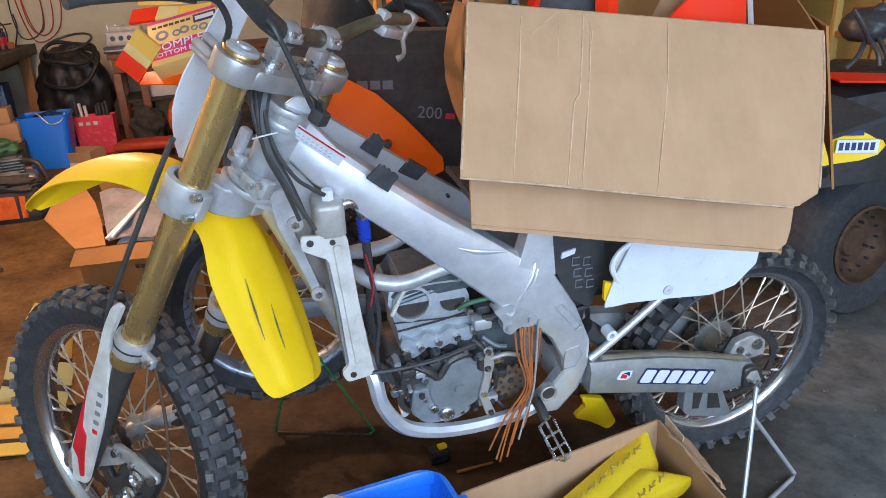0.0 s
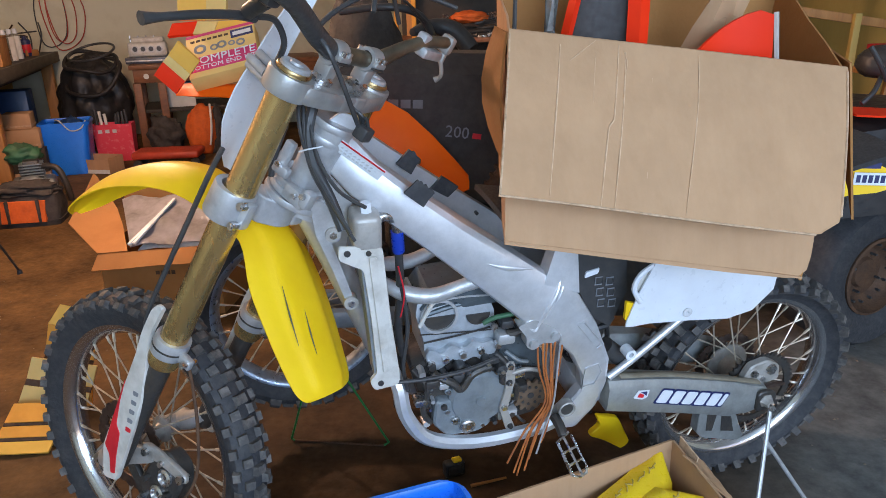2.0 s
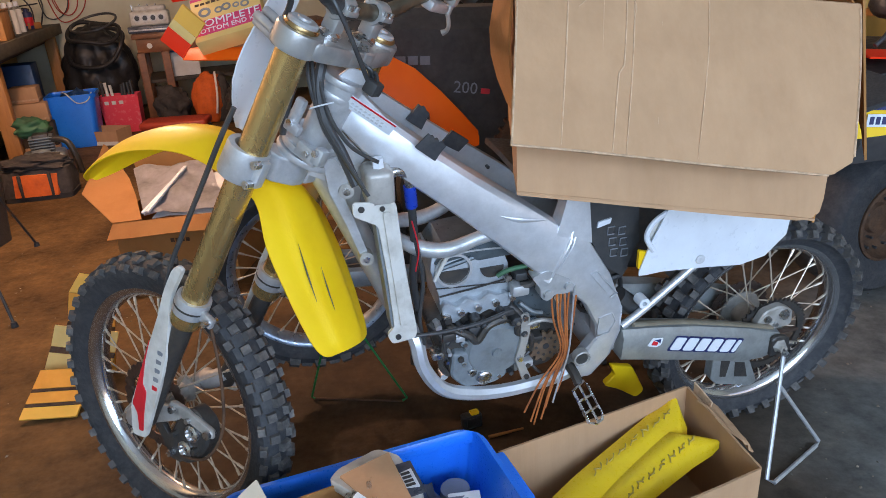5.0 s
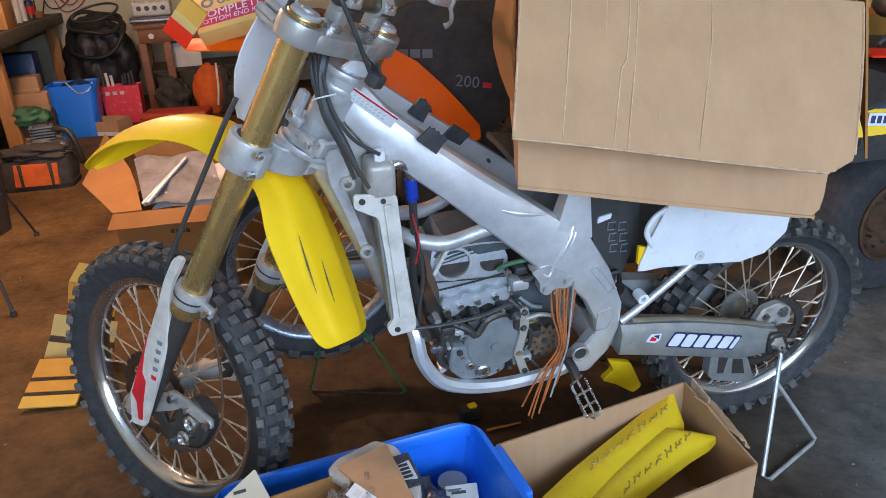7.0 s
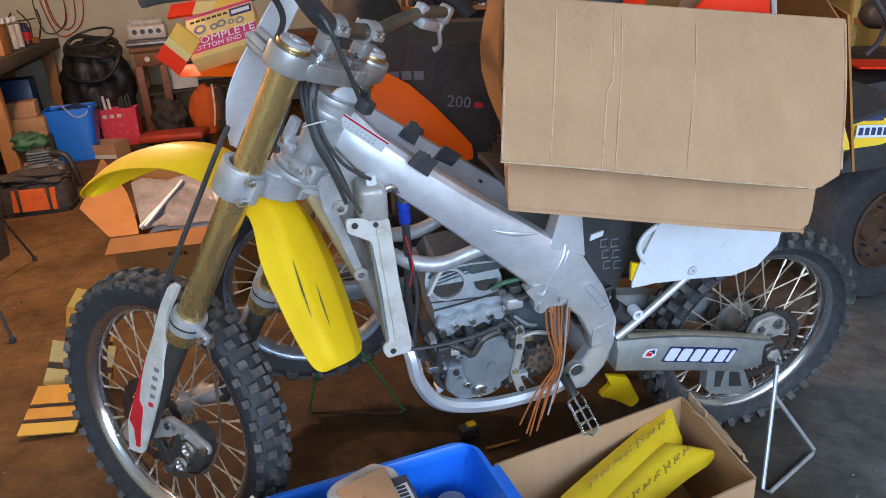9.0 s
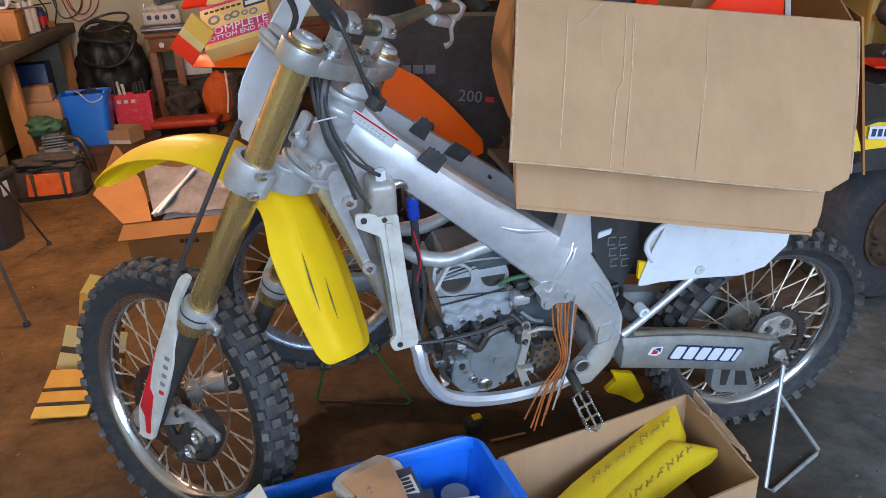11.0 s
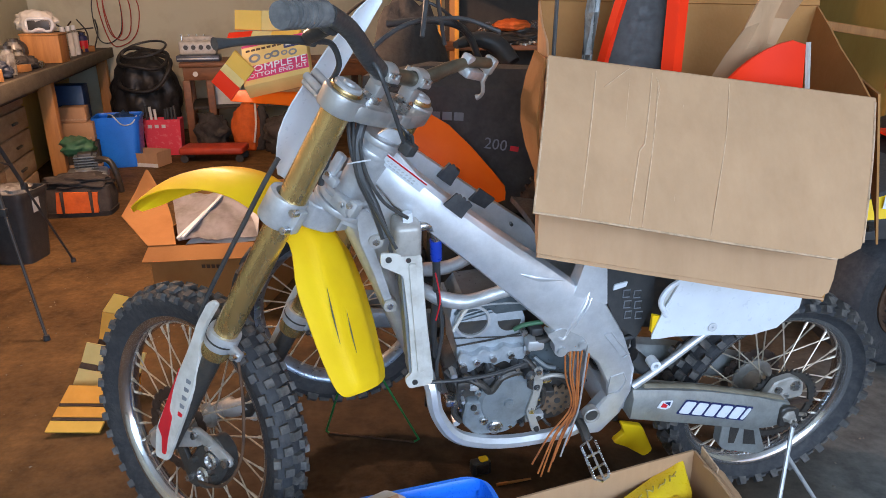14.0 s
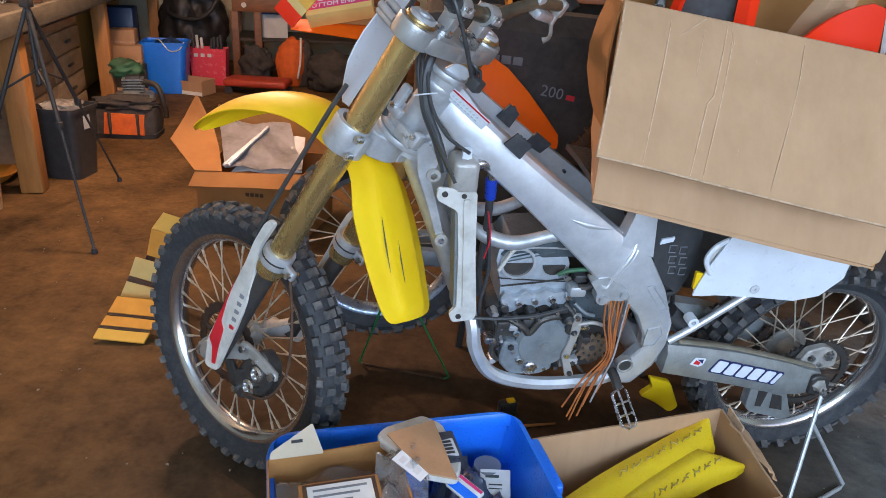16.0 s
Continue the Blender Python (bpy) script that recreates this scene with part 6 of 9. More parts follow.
part("prop", bm, M_DARKMET, obike)
part("prop", tube(bmesh.new(), [(0.55, 2.1, 0.40), (0.5, 2.0, 0.2), (0.5, 1.95, 0.0)], 0.014, 8, 2), M_DARKMET, obike)
bm = bmesh.new()
tube(bm, [(0.05, 2.35, 1.12), (0.0, 2.3, 1.22), (-0.1, 2.27, 1.25), (-0.25, 2.3, 1.24)], 0.012, 10)
tube(bm, [(0.02, 2.3, 1.2), (-0.1, 2.2, 1.3), (-0.3, 2.3, 1.32), (-0.5, 2.6, 1.2)], 0.005, 8)
part("handle", bm, M_BLK, obike)
bm = bmesh.new()
cyl(bm, V(0.05, 2.35, 1.12), V(0.10, 2.10, 1.10), 0.012)
part("handle_stem", bm, M_BLK, obike)

def panel(bm, a, b, c, d, th, nu=1, nv=1, wob=0.0, seed=0):
    """A sheet of card between four corners a-b (top), d-c (bottom)."""
    g = []
    nrm = (b - a).cross(d - a).normalized()
    for i in range(nv + 1):
        v = i / nv
        row = []
        for j in range(nu + 1):
            u = j / nu
            p = (a * (1 - u) + b * u) * (1 - v) + (d * (1 - u) + c * u) * v
            row.append(p + nrm * (wob * noise.noise(V(u * 3 + seed, v * 3, seed))))
        g.append(row)
    return sheet(bm, g, th)


# printed parts box and a folded colour box on that fender
def carton_at(bm, m, sx, sy, sz, bevel=0.002):
    return box(bm, (-sx / 2, -sy / 2, 0), (sx / 2, sy / 2, sz), bevel, m)


# leaning box: its printed face towards the room, from its lower left corner
KQ = frame_of((-0.634, 1.975, 1.076), (0.188, 0.020, 0.040), (-0.062, 0.130, 0.110))
KT = KQ @ Matrix.Translation((0.098, 0.082, 0.0))
kit = thing("parts_box", "printed engine kit box lying on the orange fender", "box", KQ.translation)
part("carton", box(bmesh.new(), (0, 0, -0.05), (0.196, 0.165, 0), 0.002, KQ), M_CREAM, kit)
part("band", box(bmesh.new(), (-0.097, -0.062, 0), (0.097, -0.008, 0.0008)), M_MAG, kit, "", KT)
part("border", box(bmesh.new(), (-0.097, 0.072, 0), (0.097, 0.082, 0.0008)), M_MAG, kit, "", KT)
lettering("headline", "COMPLETE", 0.038, M_WHITE, kit, KT @ Matrix.Translation((0.0, -0.023, 0.0012)), "bold white headline")
lettering("subline", "BOTTOM END KIT", 0.0225, M_WHITE, kit, KT @ Matrix.Translation((0.0, -0.049, 0.0012)), "small white line")
for x, y, r in ((-0.060, 0.022, 0.018), (-0.020, 0.018, 0.012), (0.002, 0.022, 0.014), (0.030, 0.018, 0.010), (0.055, 0.014, 0.013)):
    bm = bmesh.new()
    lathe(bm, [(r * 0.55, 0.0), (r, 0.0), (r, 0.001), (r * 0.55, 0.001)], 16, True, KT @ Matrix.Translation((x, y, 0)))
    part("picture_ring", bm, M_PRINT, kit)
part("badge", box(bmesh.new(), (0.030, 0.036, 0), (0.094, 0.066, 0.0008)), M_NAVY, kit, "", KT)
part("badge_bar", box(bmesh.new(), (0.036, 0.044, 0.0008), (0.088, 0.058, 0.0014)), M_PAPER, kit, "", KT)
for k in range(7):
    part("print_bar", box(bmesh.new(), (-0.085 + 0.016 * k, 0.052, 0), (-0.073 + 0.016 * k, 0.060, 0.0008)), M_RUST, kit, "", KT)
KR = frame_of((-0.500, 2.03, 1.055), (0.1, 0.01, 0.0), (0, 0.1, 0))
part("rest", box(bmesh.new(), (-0.11, 0.0, 0.0), (0.06, 0.06, 0.05), 0.004, KR), M_CARDD, kit)


def folded(o, across, along, bands, label):
    """A flattened strip carton: bands of colour laid along it, slightly bent at the folds."""
    fb = thing("folded_box", label, "box", o)
    e, l = Vector(across), Vector(along)
    n = e.cross(l).normalized()
    for k, (u0, u1, mm) in enumerate(bands):
        lift = 0.006 * (k % 2)
        p0, p1 = V(*o) + l * u0 + n * lift, V(*o) + l * u1 + n * (0.006 - lift)
        bm = bmesh.new()
        panel(bm, p0, p0 + e, p1 + e, p1, 0.012, 2, 2, 0.002, k)
        part("fold", bm, mm, fb)
    return fb


folded((-0.645, 1.955, 1.178), (0.050, 0.004, -0.052), (-0.075, -0.006, -0.085), ((0, 0.40, M_TANY), (0.405, 0.60, M_CREAM), (0.605, 1.0, M_REDP)), "folded yellow and red parts carton end")
folded((-0.500, 2.16, 1.228), (-0.012, -0.020, -0.034), (-0.225, 0.0, -0.005), ((0, 0.40, M_TANY), (0.405, 0.66, M_CREAM), (0.665, 1.0, M_REDP)), "second folded red and cream carton on the kit box")
folded((-0.560, 2.165, 1.284), (-0.002, -0.012, -0.056), (-0.140, 0.0, 0.002), ((0, 0.42, M_CREAM), (0.425, 1.0, M_TANY)), "folded yellow and cream carton on the other boxes")

# ---------------------------------------------------------------- carton on the seat
big = thing("carton", "large open brown carton on the bike seat, flap hanging down", "carton", (0.42, 1.35, 0.86))
CTL, CTR = V(0.147, 1.175, 1.208), V(0.738, 1.240, 1.128)
CBL, CBR = V(0.137, 1.115, 0.871), V(0.678, 1.165, 0.768)
BK = V(0.02, 0.40, 0.075)


fp = []
for i in range(15):
    v = i / 14 if i < 9 else 8 / 14 + 6 / 14 * math.sin(math.pi / 2 * (i - 8) / 6)
    inset = 0.040 * (1 - math.sqrt(max(0.0, 1 - max(0.0, (v - 0.90) / 0.10) ** 2)))
    fp.append([(CTL * (1 - u) + CTR * u) * (1 - v) + (CBL * (1 - u) + (CBR + V(0.010, 0, -0.004)) * u) * v - V(inset * u ** 6, 0, -0.25 * inset * u ** 6) + V(0, 0.004 * noise.noise(V(u * 4, v * 3, 2)), 0) for u in [k / 12 for k in range(13)]])
part("front_panel", sheet(bmesh.new(), fp, 0.004), M_CARD, big)
LT, RT = CTL + BK + V(0.0, 0, 0.02), CTR + BK + V(0.045, 0, 0.085)
LB, RB = CBL + V(0.03, 0.40, 0.04), CBR + V(0.02, 0.40, 0.04)
# Back, right panels and back flap in darker card, painting the inner shade.
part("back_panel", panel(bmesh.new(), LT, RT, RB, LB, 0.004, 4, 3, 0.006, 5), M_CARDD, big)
part("left_panel", panel(bmesh.new(), LT, CTL, CBL, LB, 0.004, 4, 3, 0.008, 7), M_CARD, big)
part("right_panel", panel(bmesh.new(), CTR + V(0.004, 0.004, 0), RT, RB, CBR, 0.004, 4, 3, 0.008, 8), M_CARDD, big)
part("bottom_panel", panel(bmesh.new(), CBL + V(0, 0, 0.003), CBR + V(0, 0, 0.003), RB, LB, 0.004), M_CARD, big)
# near flap, creased, hanging outside
FBL, FBR = V(0.117, 1.022, 0.980), V(0.688, 1.102, 0.868)
off = V(0, -0.012, 0.004)
bm = bmesh.new()
cols = [0, 0.02, 0.12, 0.25, 0.33, 0.42, 0.55, 0.68, 0.8, 0.9, 0.975, 1.0]
nrm = (CTR - CTL).cross(FBL - CTL).normalized()
if nrm.y > 0:
    nrm = -nrm
g = []
for i in range(13):
    v = i / 12
    row = []
    for u in cols:
        a, b = CTL + off, CTR + off
        uu = u + (0.004 * noise.noise(V(v * 9, 7, 1)) if u in (0, 1.0) else 0)
        p = (a * (1 - uu) + b * uu) * (1 - v) + ((FBL + off) * (1 - uu) + (FBR + off) * uu) * v
        if i == 12:
            p += (FBL - CTL).normalized() * (0.0025 * noise.noise(V(u * 14, 3, 2)))
        corner = 0.03 * max(0, u - 0.93) / 0.07 * max(0, v - 0.9) / 0.1
        p += nrm * (0.006 * noise.noise(V(u * 2.5, v * 2.0, 3)) + 0.006 * math.sin(math.pi * v))
        p += V(-corner, 0, corner * 0.4)
        row.append(p)
    g.append(row)
sheet(bm, g, 0.004 if (g[1][0] - g[0][0]).cross(g[0][1] - g[0][0]).dot(nrm) > 0 else -0.004)
part("near_flap", bm, M_CARD, big, "creased near flap folded down outside", None, 25)


def on_flap(u, v, lift=0.0):
    a, b = CTL + off, CTR + off
    p = (a * (1 - u) + b * u) * (1 - v) + ((FBL + off) * (1 - u) + (FBR + off) * u) * v
    return p + nrm * (0.006 * noise.noise(V(u * 2.5, v * 2.0, 3)) + 0.006 * math.sin(math.pi * v) + lift)


for pts, r in (([(0.140, 0.06), (0.138, 0.3), (0.136, 0.6), (0.133, 0.97)], 0.0014), ([(0.168, 0.16), (0.200, 0.09), (0.238, 0.01)], 0.0011),
               ([(0.305, 0.02), (0.303, 0.25), (0.299, 0.46), (0.297, 0.49), (0.286, 0.53), (0.284, 0.56), (0.280, 0.75), (0.275, 0.985)], 0.0014), ([(0.326, 0.06), (0.325, 0.3), (0.321, 0.6), (0.314, 0.985)], 0.0013), ([(0.318, 0.045), (0.331, 0.12), (0.326, 0.2)], 0.0008),
               ([(0.540, 0.02), (0.539, 0.3), (0.531, 0.6), (0.523, 0.97)], 0.0010), ([(0.24, 0.08), (0.238, 0.4)], 0.0007), ([(0.405, 0.2), (0.402, 0.8)], 0.0006)):
    bm = bmesh.new()
    r *= 1.1
    q = [on_flap(u, v, 0.0004) for u, v in pts]
    tube(bm, q, [r * 0.5] + [r] * (len(q) - 2) + [r * 0.5], 6, 5)
    part("crease", bm, M_CREASE, big)
for u0, u1, v0, v1 in ((0.0, 0.92, 0.997, 0.997), (0.002, 0.002, 0.02, 0.99), (0.997, 0.997, 0.02, 0.88)):
    bm = bmesh.new()
    tube(bm, [on_flap(u0 + (u1 - u0) * k / 12, v0 + (v1 - v0) * k / 12, 0.0003) for k in range(13)], 0.0020, 6, 2)
    part("cut_edge", bm, M_EDGE, big)
bm = bmesh.new()
tube(bm, [CTL + off * 0.5, (CTL + CTR) / 2 + off * 0.5, CTR + off * 0.5], 0.005, 8, 6)
part("fold_edge", bm, M_CARD, big)
bm = bmesh.new()
g = [[CTL + V(0.004, 0.012 + 0.12 * u, 0.006 * u) + V(-0.030 * math.sin(math.pi * min(1, 0.06 + 0.92 * v)) * (0.4 + 0.6 * u) - 0.004 * u, 0.0, -0.22 * v) for u in (0, 0.33, 0.67, 1.0)] for v in (0, 0.2, 0.4, 0.6, 0.8, 1.0)]
sheet(bm, g, 0.004)
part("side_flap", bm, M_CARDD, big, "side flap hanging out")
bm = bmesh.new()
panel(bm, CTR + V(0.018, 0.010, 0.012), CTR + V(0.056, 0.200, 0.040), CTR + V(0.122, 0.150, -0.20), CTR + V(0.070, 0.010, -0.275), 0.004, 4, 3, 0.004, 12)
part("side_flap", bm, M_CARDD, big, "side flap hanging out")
bm = bmesh.new()
panel(bm, LT + V(0.0, 0.0, 0), RT, RT + V(0.02, 0.08, 0.16), LT + V(0, 0.08, 0.16), 0.004, 5, 3, 0.012, 14)
part("back_flap", bm, M_CARDD, big, "back flap standing up")
# plastics standing in it
bm = bmesh.new()
sheet(bm, [[V(0.284 + 0.130 * s + 0.024 * k / 4 * (1 - s), 1.45 + 0.02 * math.sin(3 * s), 0.96 + 0.10 * k) for s in (0, 0.3, 0.7, 1)] for k in range(5)], 0.006)
solo("seat_cover", bm, mat("dark_vinyl", (0.040, 0.033, 0.030), 0.6, 0, (0.026, 0.021, 0.019), 12), "dark grey vinyl seat cover standing in the carton", "seat cover")
for x0, x1, w, lb in ((0.412, 0.412, 0.036, "straight bright red plastic strip in the carton"), (0.2515, 0.3265, 0.013, "curved red plastic edge piece in the carton")):
    bm = bmesh.new()
    sheet(bm, [[V(x0 + (x1 - x0) * (k / 4) ** 1.5 + w * s, 1.440 - 0.012 * math.sin(math.pi * s), 0.96 + 0.10 * k) for s in (0, 0.5, 1)] for k in range(5)], 0.006)
    solo("red_strip", bm, M_REDP, lb, "plastic panel")
bm = bmesh.new()
rows = []
for k in range(9):
    u = k / 8
    top = 1.105 + 0.128 * (1 - (1 - u) ** 1.8) - 0.012 * max(0.0, u - 0.86) / 0.14
    rows.append([V(0.470 + 0.172 * u + 0.026 * (1 - v) * u, 1.34 + 0.05 * math.sin(math.pi * u) * 0.4 - 0.02 * v, top - (0.05 + 0.16 * u) * (1 - v)) for v in (0, 0.25, 0.5, 0.75, 1.0)])
sheet(bm, rows, 0.006)
solo("red_fender", bm, M_REDP, "pointed bright red plastic fender in the carton", "fender")
bm = bmesh.new()
sheet(bm, [[V(0.648 + 0.010 * s + 0.022 * (1 - v), 1.335 + 0.012 * s, 1.06 + 0.165 * v) for s in (0, 0.5, 1)] for v in (0, 0.3, 0.6, 0.85, 1.0)], 0.005)
solo("white_liner", bm, M_OFFW, "white plastic liner edge beside the red fender", "liner")
bm = bmesh.new()
g = [[V(0.485 + 0.10 * s + 0.085 * k / 5, 1.42 + 0.03 * math.sin(5 * s + k), 1.05 + 0.050 * k + 0.10 * s * (0.5 - s * 0.35)) for s in (0, 0.25, 0.5, 0.75, 1.0)] for k in range(6)]
sheet(bm, g, 0.004)
solo("card_sheet", bm, M_CARD, "loose folded sheet of brown card in the carton", "cardboard")
bm = bmesh.new()
rows = [[V(0.222 + 0.006 * k + 0.022 * s, 1.40 + 0.012 * math.sin(9 * s + 2 * k), 0.96 + 0.08 * k) for s in (0, 0.2, 0.4, 0.6, 0.8, 1)] for k in range(6)]
sheet(bm, rows, 0.003)
solo("plastic_bag", bm, M_BAG, "folded strip of clear plastic bag in the carton", "bag")
solo("rod", tube(bmesh.new(), [(0.178, 1.34, 0.94), (0.176, 1.34, 1.12), (0.180, 1.34, 1.36)], 0.004, 8, 3), M_BLK, "thin black rod standing in the carton", "rod")

# ---------------------------------------------------------------- boxes before the bike
def tote(name, label, a, b, depth, h, taper, material, parent_label="blue"):
    """Open ribbed tote from its back rim corners a, b, reaching depth towards the viewer."""
    e1 = (b - a).normalized()
    e2 = V(-e1.y, e1.x, 0)
    w = (b - a).length
    t = thing(name, label, "tote", (a + b) / 2 + e2 * depth / 2)
    def ring(inset, z, r=0.05):
        pts = rounded([(inset, inset), (w - inset, inset), (w - inset, depth - inset), (inset, depth - inset)], r, 5)
        return [a + e1 * p.x + e2 * p.y + V(0, 0, z) for p in pts]
    bm = bmesh.new()
    loft(bm, [ring(taper, 0.0), ring(taper * 0.1, h - 0.03), ring(-0.004, h - 0.03), ring(-0.008, h - 0.012), ring(-0.002, h), ring(0.008, h), ring(0.010, h - 0.02), ring(taper * 0.1 + 0.006, h - 0.04), ring(taper + 0.006, 0.008)])
    part("tub", bm, material, t, "", None, 50)
    return t, e1, e2


nt_, e1, e2 = tote("storage_tote", "blue plastic tote full of small parts on the floor", V(-0.470, 1.074, 0), V(0.055, 1.256, 0), -0.44, 0.30, 0.03, M_BLUE)
HN = frame_of(V(0.104, 1.145, 0.0), e2 * -1, V(0, 0, 1))
bm = bmesh.new()
plate(bm, [(-0.035, 0.292), (0.120, 0.292), (0.120, 0.240), (-0.035, 0.255)], 0.024, "z", -0.012, 0.008, 3, 0.003)
part("handle", bm, M_BLUE, nt_, "", HN)
# carton with its flaps up, standing in the tote
lc = thing("carton", "small open brown carton with raised flaps in the tote", "carton", (-0.3, 0.95, 0.06))
A, B, C, D_ = V(-0.428, 0.950, 0.345), V(-0.200, 1.052, 0.345), V(-0.120, 0.840, 0.345), V(-0.352, 0.735, 0.345)
dn = V(0, 0, -0.30)
for name, p, q in (("back_panel", A, B), ("right_panel", B, C), ("near_panel", C, D_), ("left_panel", D_, A)):
    part(name, panel(bmesh.new(), p, q, q + dn, p + dn, 0.004, 3, 3, 0.003, 31), M_CARDD, lc)
part("bottom_panel", panel(bmesh.new(), A + dn, B + dn, C + dn, D_ + dn, 0.004), M_CARDD, lc)
part("left_flap", plate(bmesh.new(), [(0.0, 0.0), (0.105, 0.0), (0.088, 0.062), (0.004, 0.014)], 0.004, "z", 0, 0.004), M_CARDL, lc, "pale flap with a slot", frame_of(A + V(0.002, -0.002, 0.002), (0.94, 0.36, 0.0), (-0.22, 0.70, 0.55)))
part("slot", box(bmesh.new(), (0.044, 0.026, 0.0042), (0.066, 0.032, 0.0050)), M_BLK, lc, "", frame_of(A + V(0.002, -0.002, 0.002), (0.94, 0.36, 0.0), (-0.22, 0.70, 0.55)))
part("right_flap", plate(bmesh.new(), [(-0.211, 1.031), (-0.123, 1.092), (-0.074, 0.960), (-0.058, 0.925), (-0.110, 0.930), (-0.176, 0.992)], 0.004, "z", 0.372, 0.004), M_CARD, lc, "raised tan flap")
dusty = part("dusty_flap", plate(bmesh.new(), [(-0.236, 1.050), (-0.225, 1.080), (-0.151, 1.136), (-0.106, 1.114), (-0.055, 1.000), (-0.060, 0.955), (-0.130, 0.96)], 0.024, "z", 0.330, 0.012, 3, 0.004), M_OFFW, lc, "dusty pale printed flap")
PRT = frame_of((-0.086, 1.035, 0.3545), (-0.35, 0.94, 0.0), (-0.94, -0.35, 0.0))
part("dark_print", box(bmesh.new(), (-0.045, -0.022, 0), (0.050, 0.020, 0.0006), 0, PRT), M_SLATE, lc)
part("badge", plate(bmesh.new(), [(-0.028, -0.016), (-0.020, 0.012), (0.022, 0.012), (0.028, -0.016)], 0.0006, "z", 0.0006, 0.003), M_WHITE, lc, "", PRT)
for k in range(4):
    part("flap_print", box(bmesh.new(), (-0.019 + 0.011 * k, -0.010, 0.0012), (-0.012 + 0.011 * k, 0.008, 0.0018), 0, PRT), M_BLK, lc)


def crinkled(o, ex, ey, nx, ny, amp, seed):
    """A crinkled film of plastic over a heap."""
    g = []
    for i in range(ny + 1):
        row = []
        for j in range(nx + 1):
            u, v = j / nx, i / ny
            h = amp * (noise.noise(V(u * 3 + seed, v * 3, seed)) + 0.5 * abs(noise.noise(V(u * 6 + v * 3, v * 5 + seed, seed * 2.0))) + 0.12 * noise.noise(V(u * 15, v * 12, seed)))
            row.append(V(*o) + V(*ex) * u + V(*ey) * v + V(0, 0, h + 0.5 * amp * math.sin(math.pi * u) * math.sin(math.pi * v)))
        g.append(row)
    return sheet(bmesh.new(), g, 0.003)


solo("plastic_bag", crinkled((-0.345, 0.755, 0.300), (0.215, 0.095, 0.0), (-0.066, 0.182, 0.0), 44, 38, 0.030, 4), M_FILM, "crinkled clear plastic bag of parts in the small carton", "bag", smooth=60)
solo("plastic_bag", crinkled((-0.205, 0.85, 0.325), (0.095, 0.055, 0.01), (-0.020, 0.150, 0.02), 32, 32, 0.030, 9), M_FILM, "crumpled clear bag beside the printed packet", "bag", smooth=60)
PKM = frame_of((-0.262, 0.865, 0.345), (0.93, 0.37, 0.0), (-0.30, 0.90, 0.10))
pt_ = thing("packet", "flat printed packet with a brown border among the bags", "packet", PKM.translation)
part("tray", box(bmesh.new(), (-0.075, -0.055, -0.016), (0.075, 0.055, 0.0), 0.003, PKM), M_CARDD, pt_)
part("rim", box(bmesh.new(), (-0.068, -0.049, 0.0), (0.068, 0.049, 0.002), 0, PKM), M_RUST, pt_)
part("card", box(bmesh.new(), (-0.060, -0.042, 0.002), (0.060, 0.042, 0.004), 0, PKM), M_PAPER, pt_)
for k in range(5):
    part("print_bar", box(bmesh.new(), (-0.050, 0.028 - 0.014 * k, 0.004), (0.050 - 0.015 * (k % 3), 0.033 - 0.014 * k, 0.0045), 0, PKM), M_PRINT, pt_)
wl = frame_of((-0.150, 0.955, 0.368), (0.75, -0.62, 0.0), (0.55, 0.70, 0.3))
lab = solo("white_tag", box(bmesh.new(), (-0.040, -0.014, 0), (0.040, 0.014, 0.002), 0, wl), M_WHITE, "white printed tag on the plastic bag", "tag")
for k in range(3):
    part("print_bar", box(bmesh.new(), (-0.028 + 0.020 * k, -0.008, 0.002), (-0.014 + 0.020 * k, 0.006, 0.0025), 0, wl), M_FAINT, lab)
bx_ = frame_of((-0.045, 0.960, 0.325), (0.80, -0.60, -0.1), (0.55, 0.70, 0.3))
bpk = solo("packet", box(bmesh.new(), (-0.035, -0.018, -0.01), (0.035, 0.018, 0.0), 0.002, bx_), M_PAPER, "small blue and pink printed packet", "packet")
part("blue_band", box(bmesh.new(), (-0.033, -0.016, 0), (0.033, 0.002, 0.001), 0, bx_), M_BLUE, bpk)
part("pink_band", box(bmesh.new(), (-0.033, 0.010, 0), (0.033, 0.016, 0.001), 0, bx_), M_MAG, bpk)
for x, y, hgt, s, lb in ((-0.065, 1.135, 0.215, 0.11, "grey-blue crumpled bag in the tote"), (-0.035, 1.075, 0.235, 0.12, "dark blue-grey bag in the tote")):
    solo("cloth_bag", crumple(bmesh.new(), (x, y, 0.015), (s, s, hgt), 61 + int(hgt * 100), 0.25, 4), M_SLATE, lb, "bag", smooth=85)
jar = thing("jar", "grey-lidded jar in the tote", "jar", (0.0, 1.165, 0.012))
part("body", cyl(bmesh.new(), (0.0, 1.165, 0.012), (0.0, 1.165, 0.195), 0.036, 0.034, 20), M_SLATE, jar)
part("lid", cyl(bmesh.new(), (0.0, 1.165, 0.195), (0.0, 1.165, 0.215), 0.033, 0.031, 20), M_PRINT, jar)
bp = frame_of((0.022, 1.105, 0.185), (0.99, 0.10, 0.0), (-0.06, 0.75, 0.62))
pk = solo("packet", box(bmesh.new(), (-0.034, -0.055, -0.15), (0.034, 0.055, 0.0), 0.003, bp), M_PAPER, "white boxed packet with dark print in the tote", "packet")
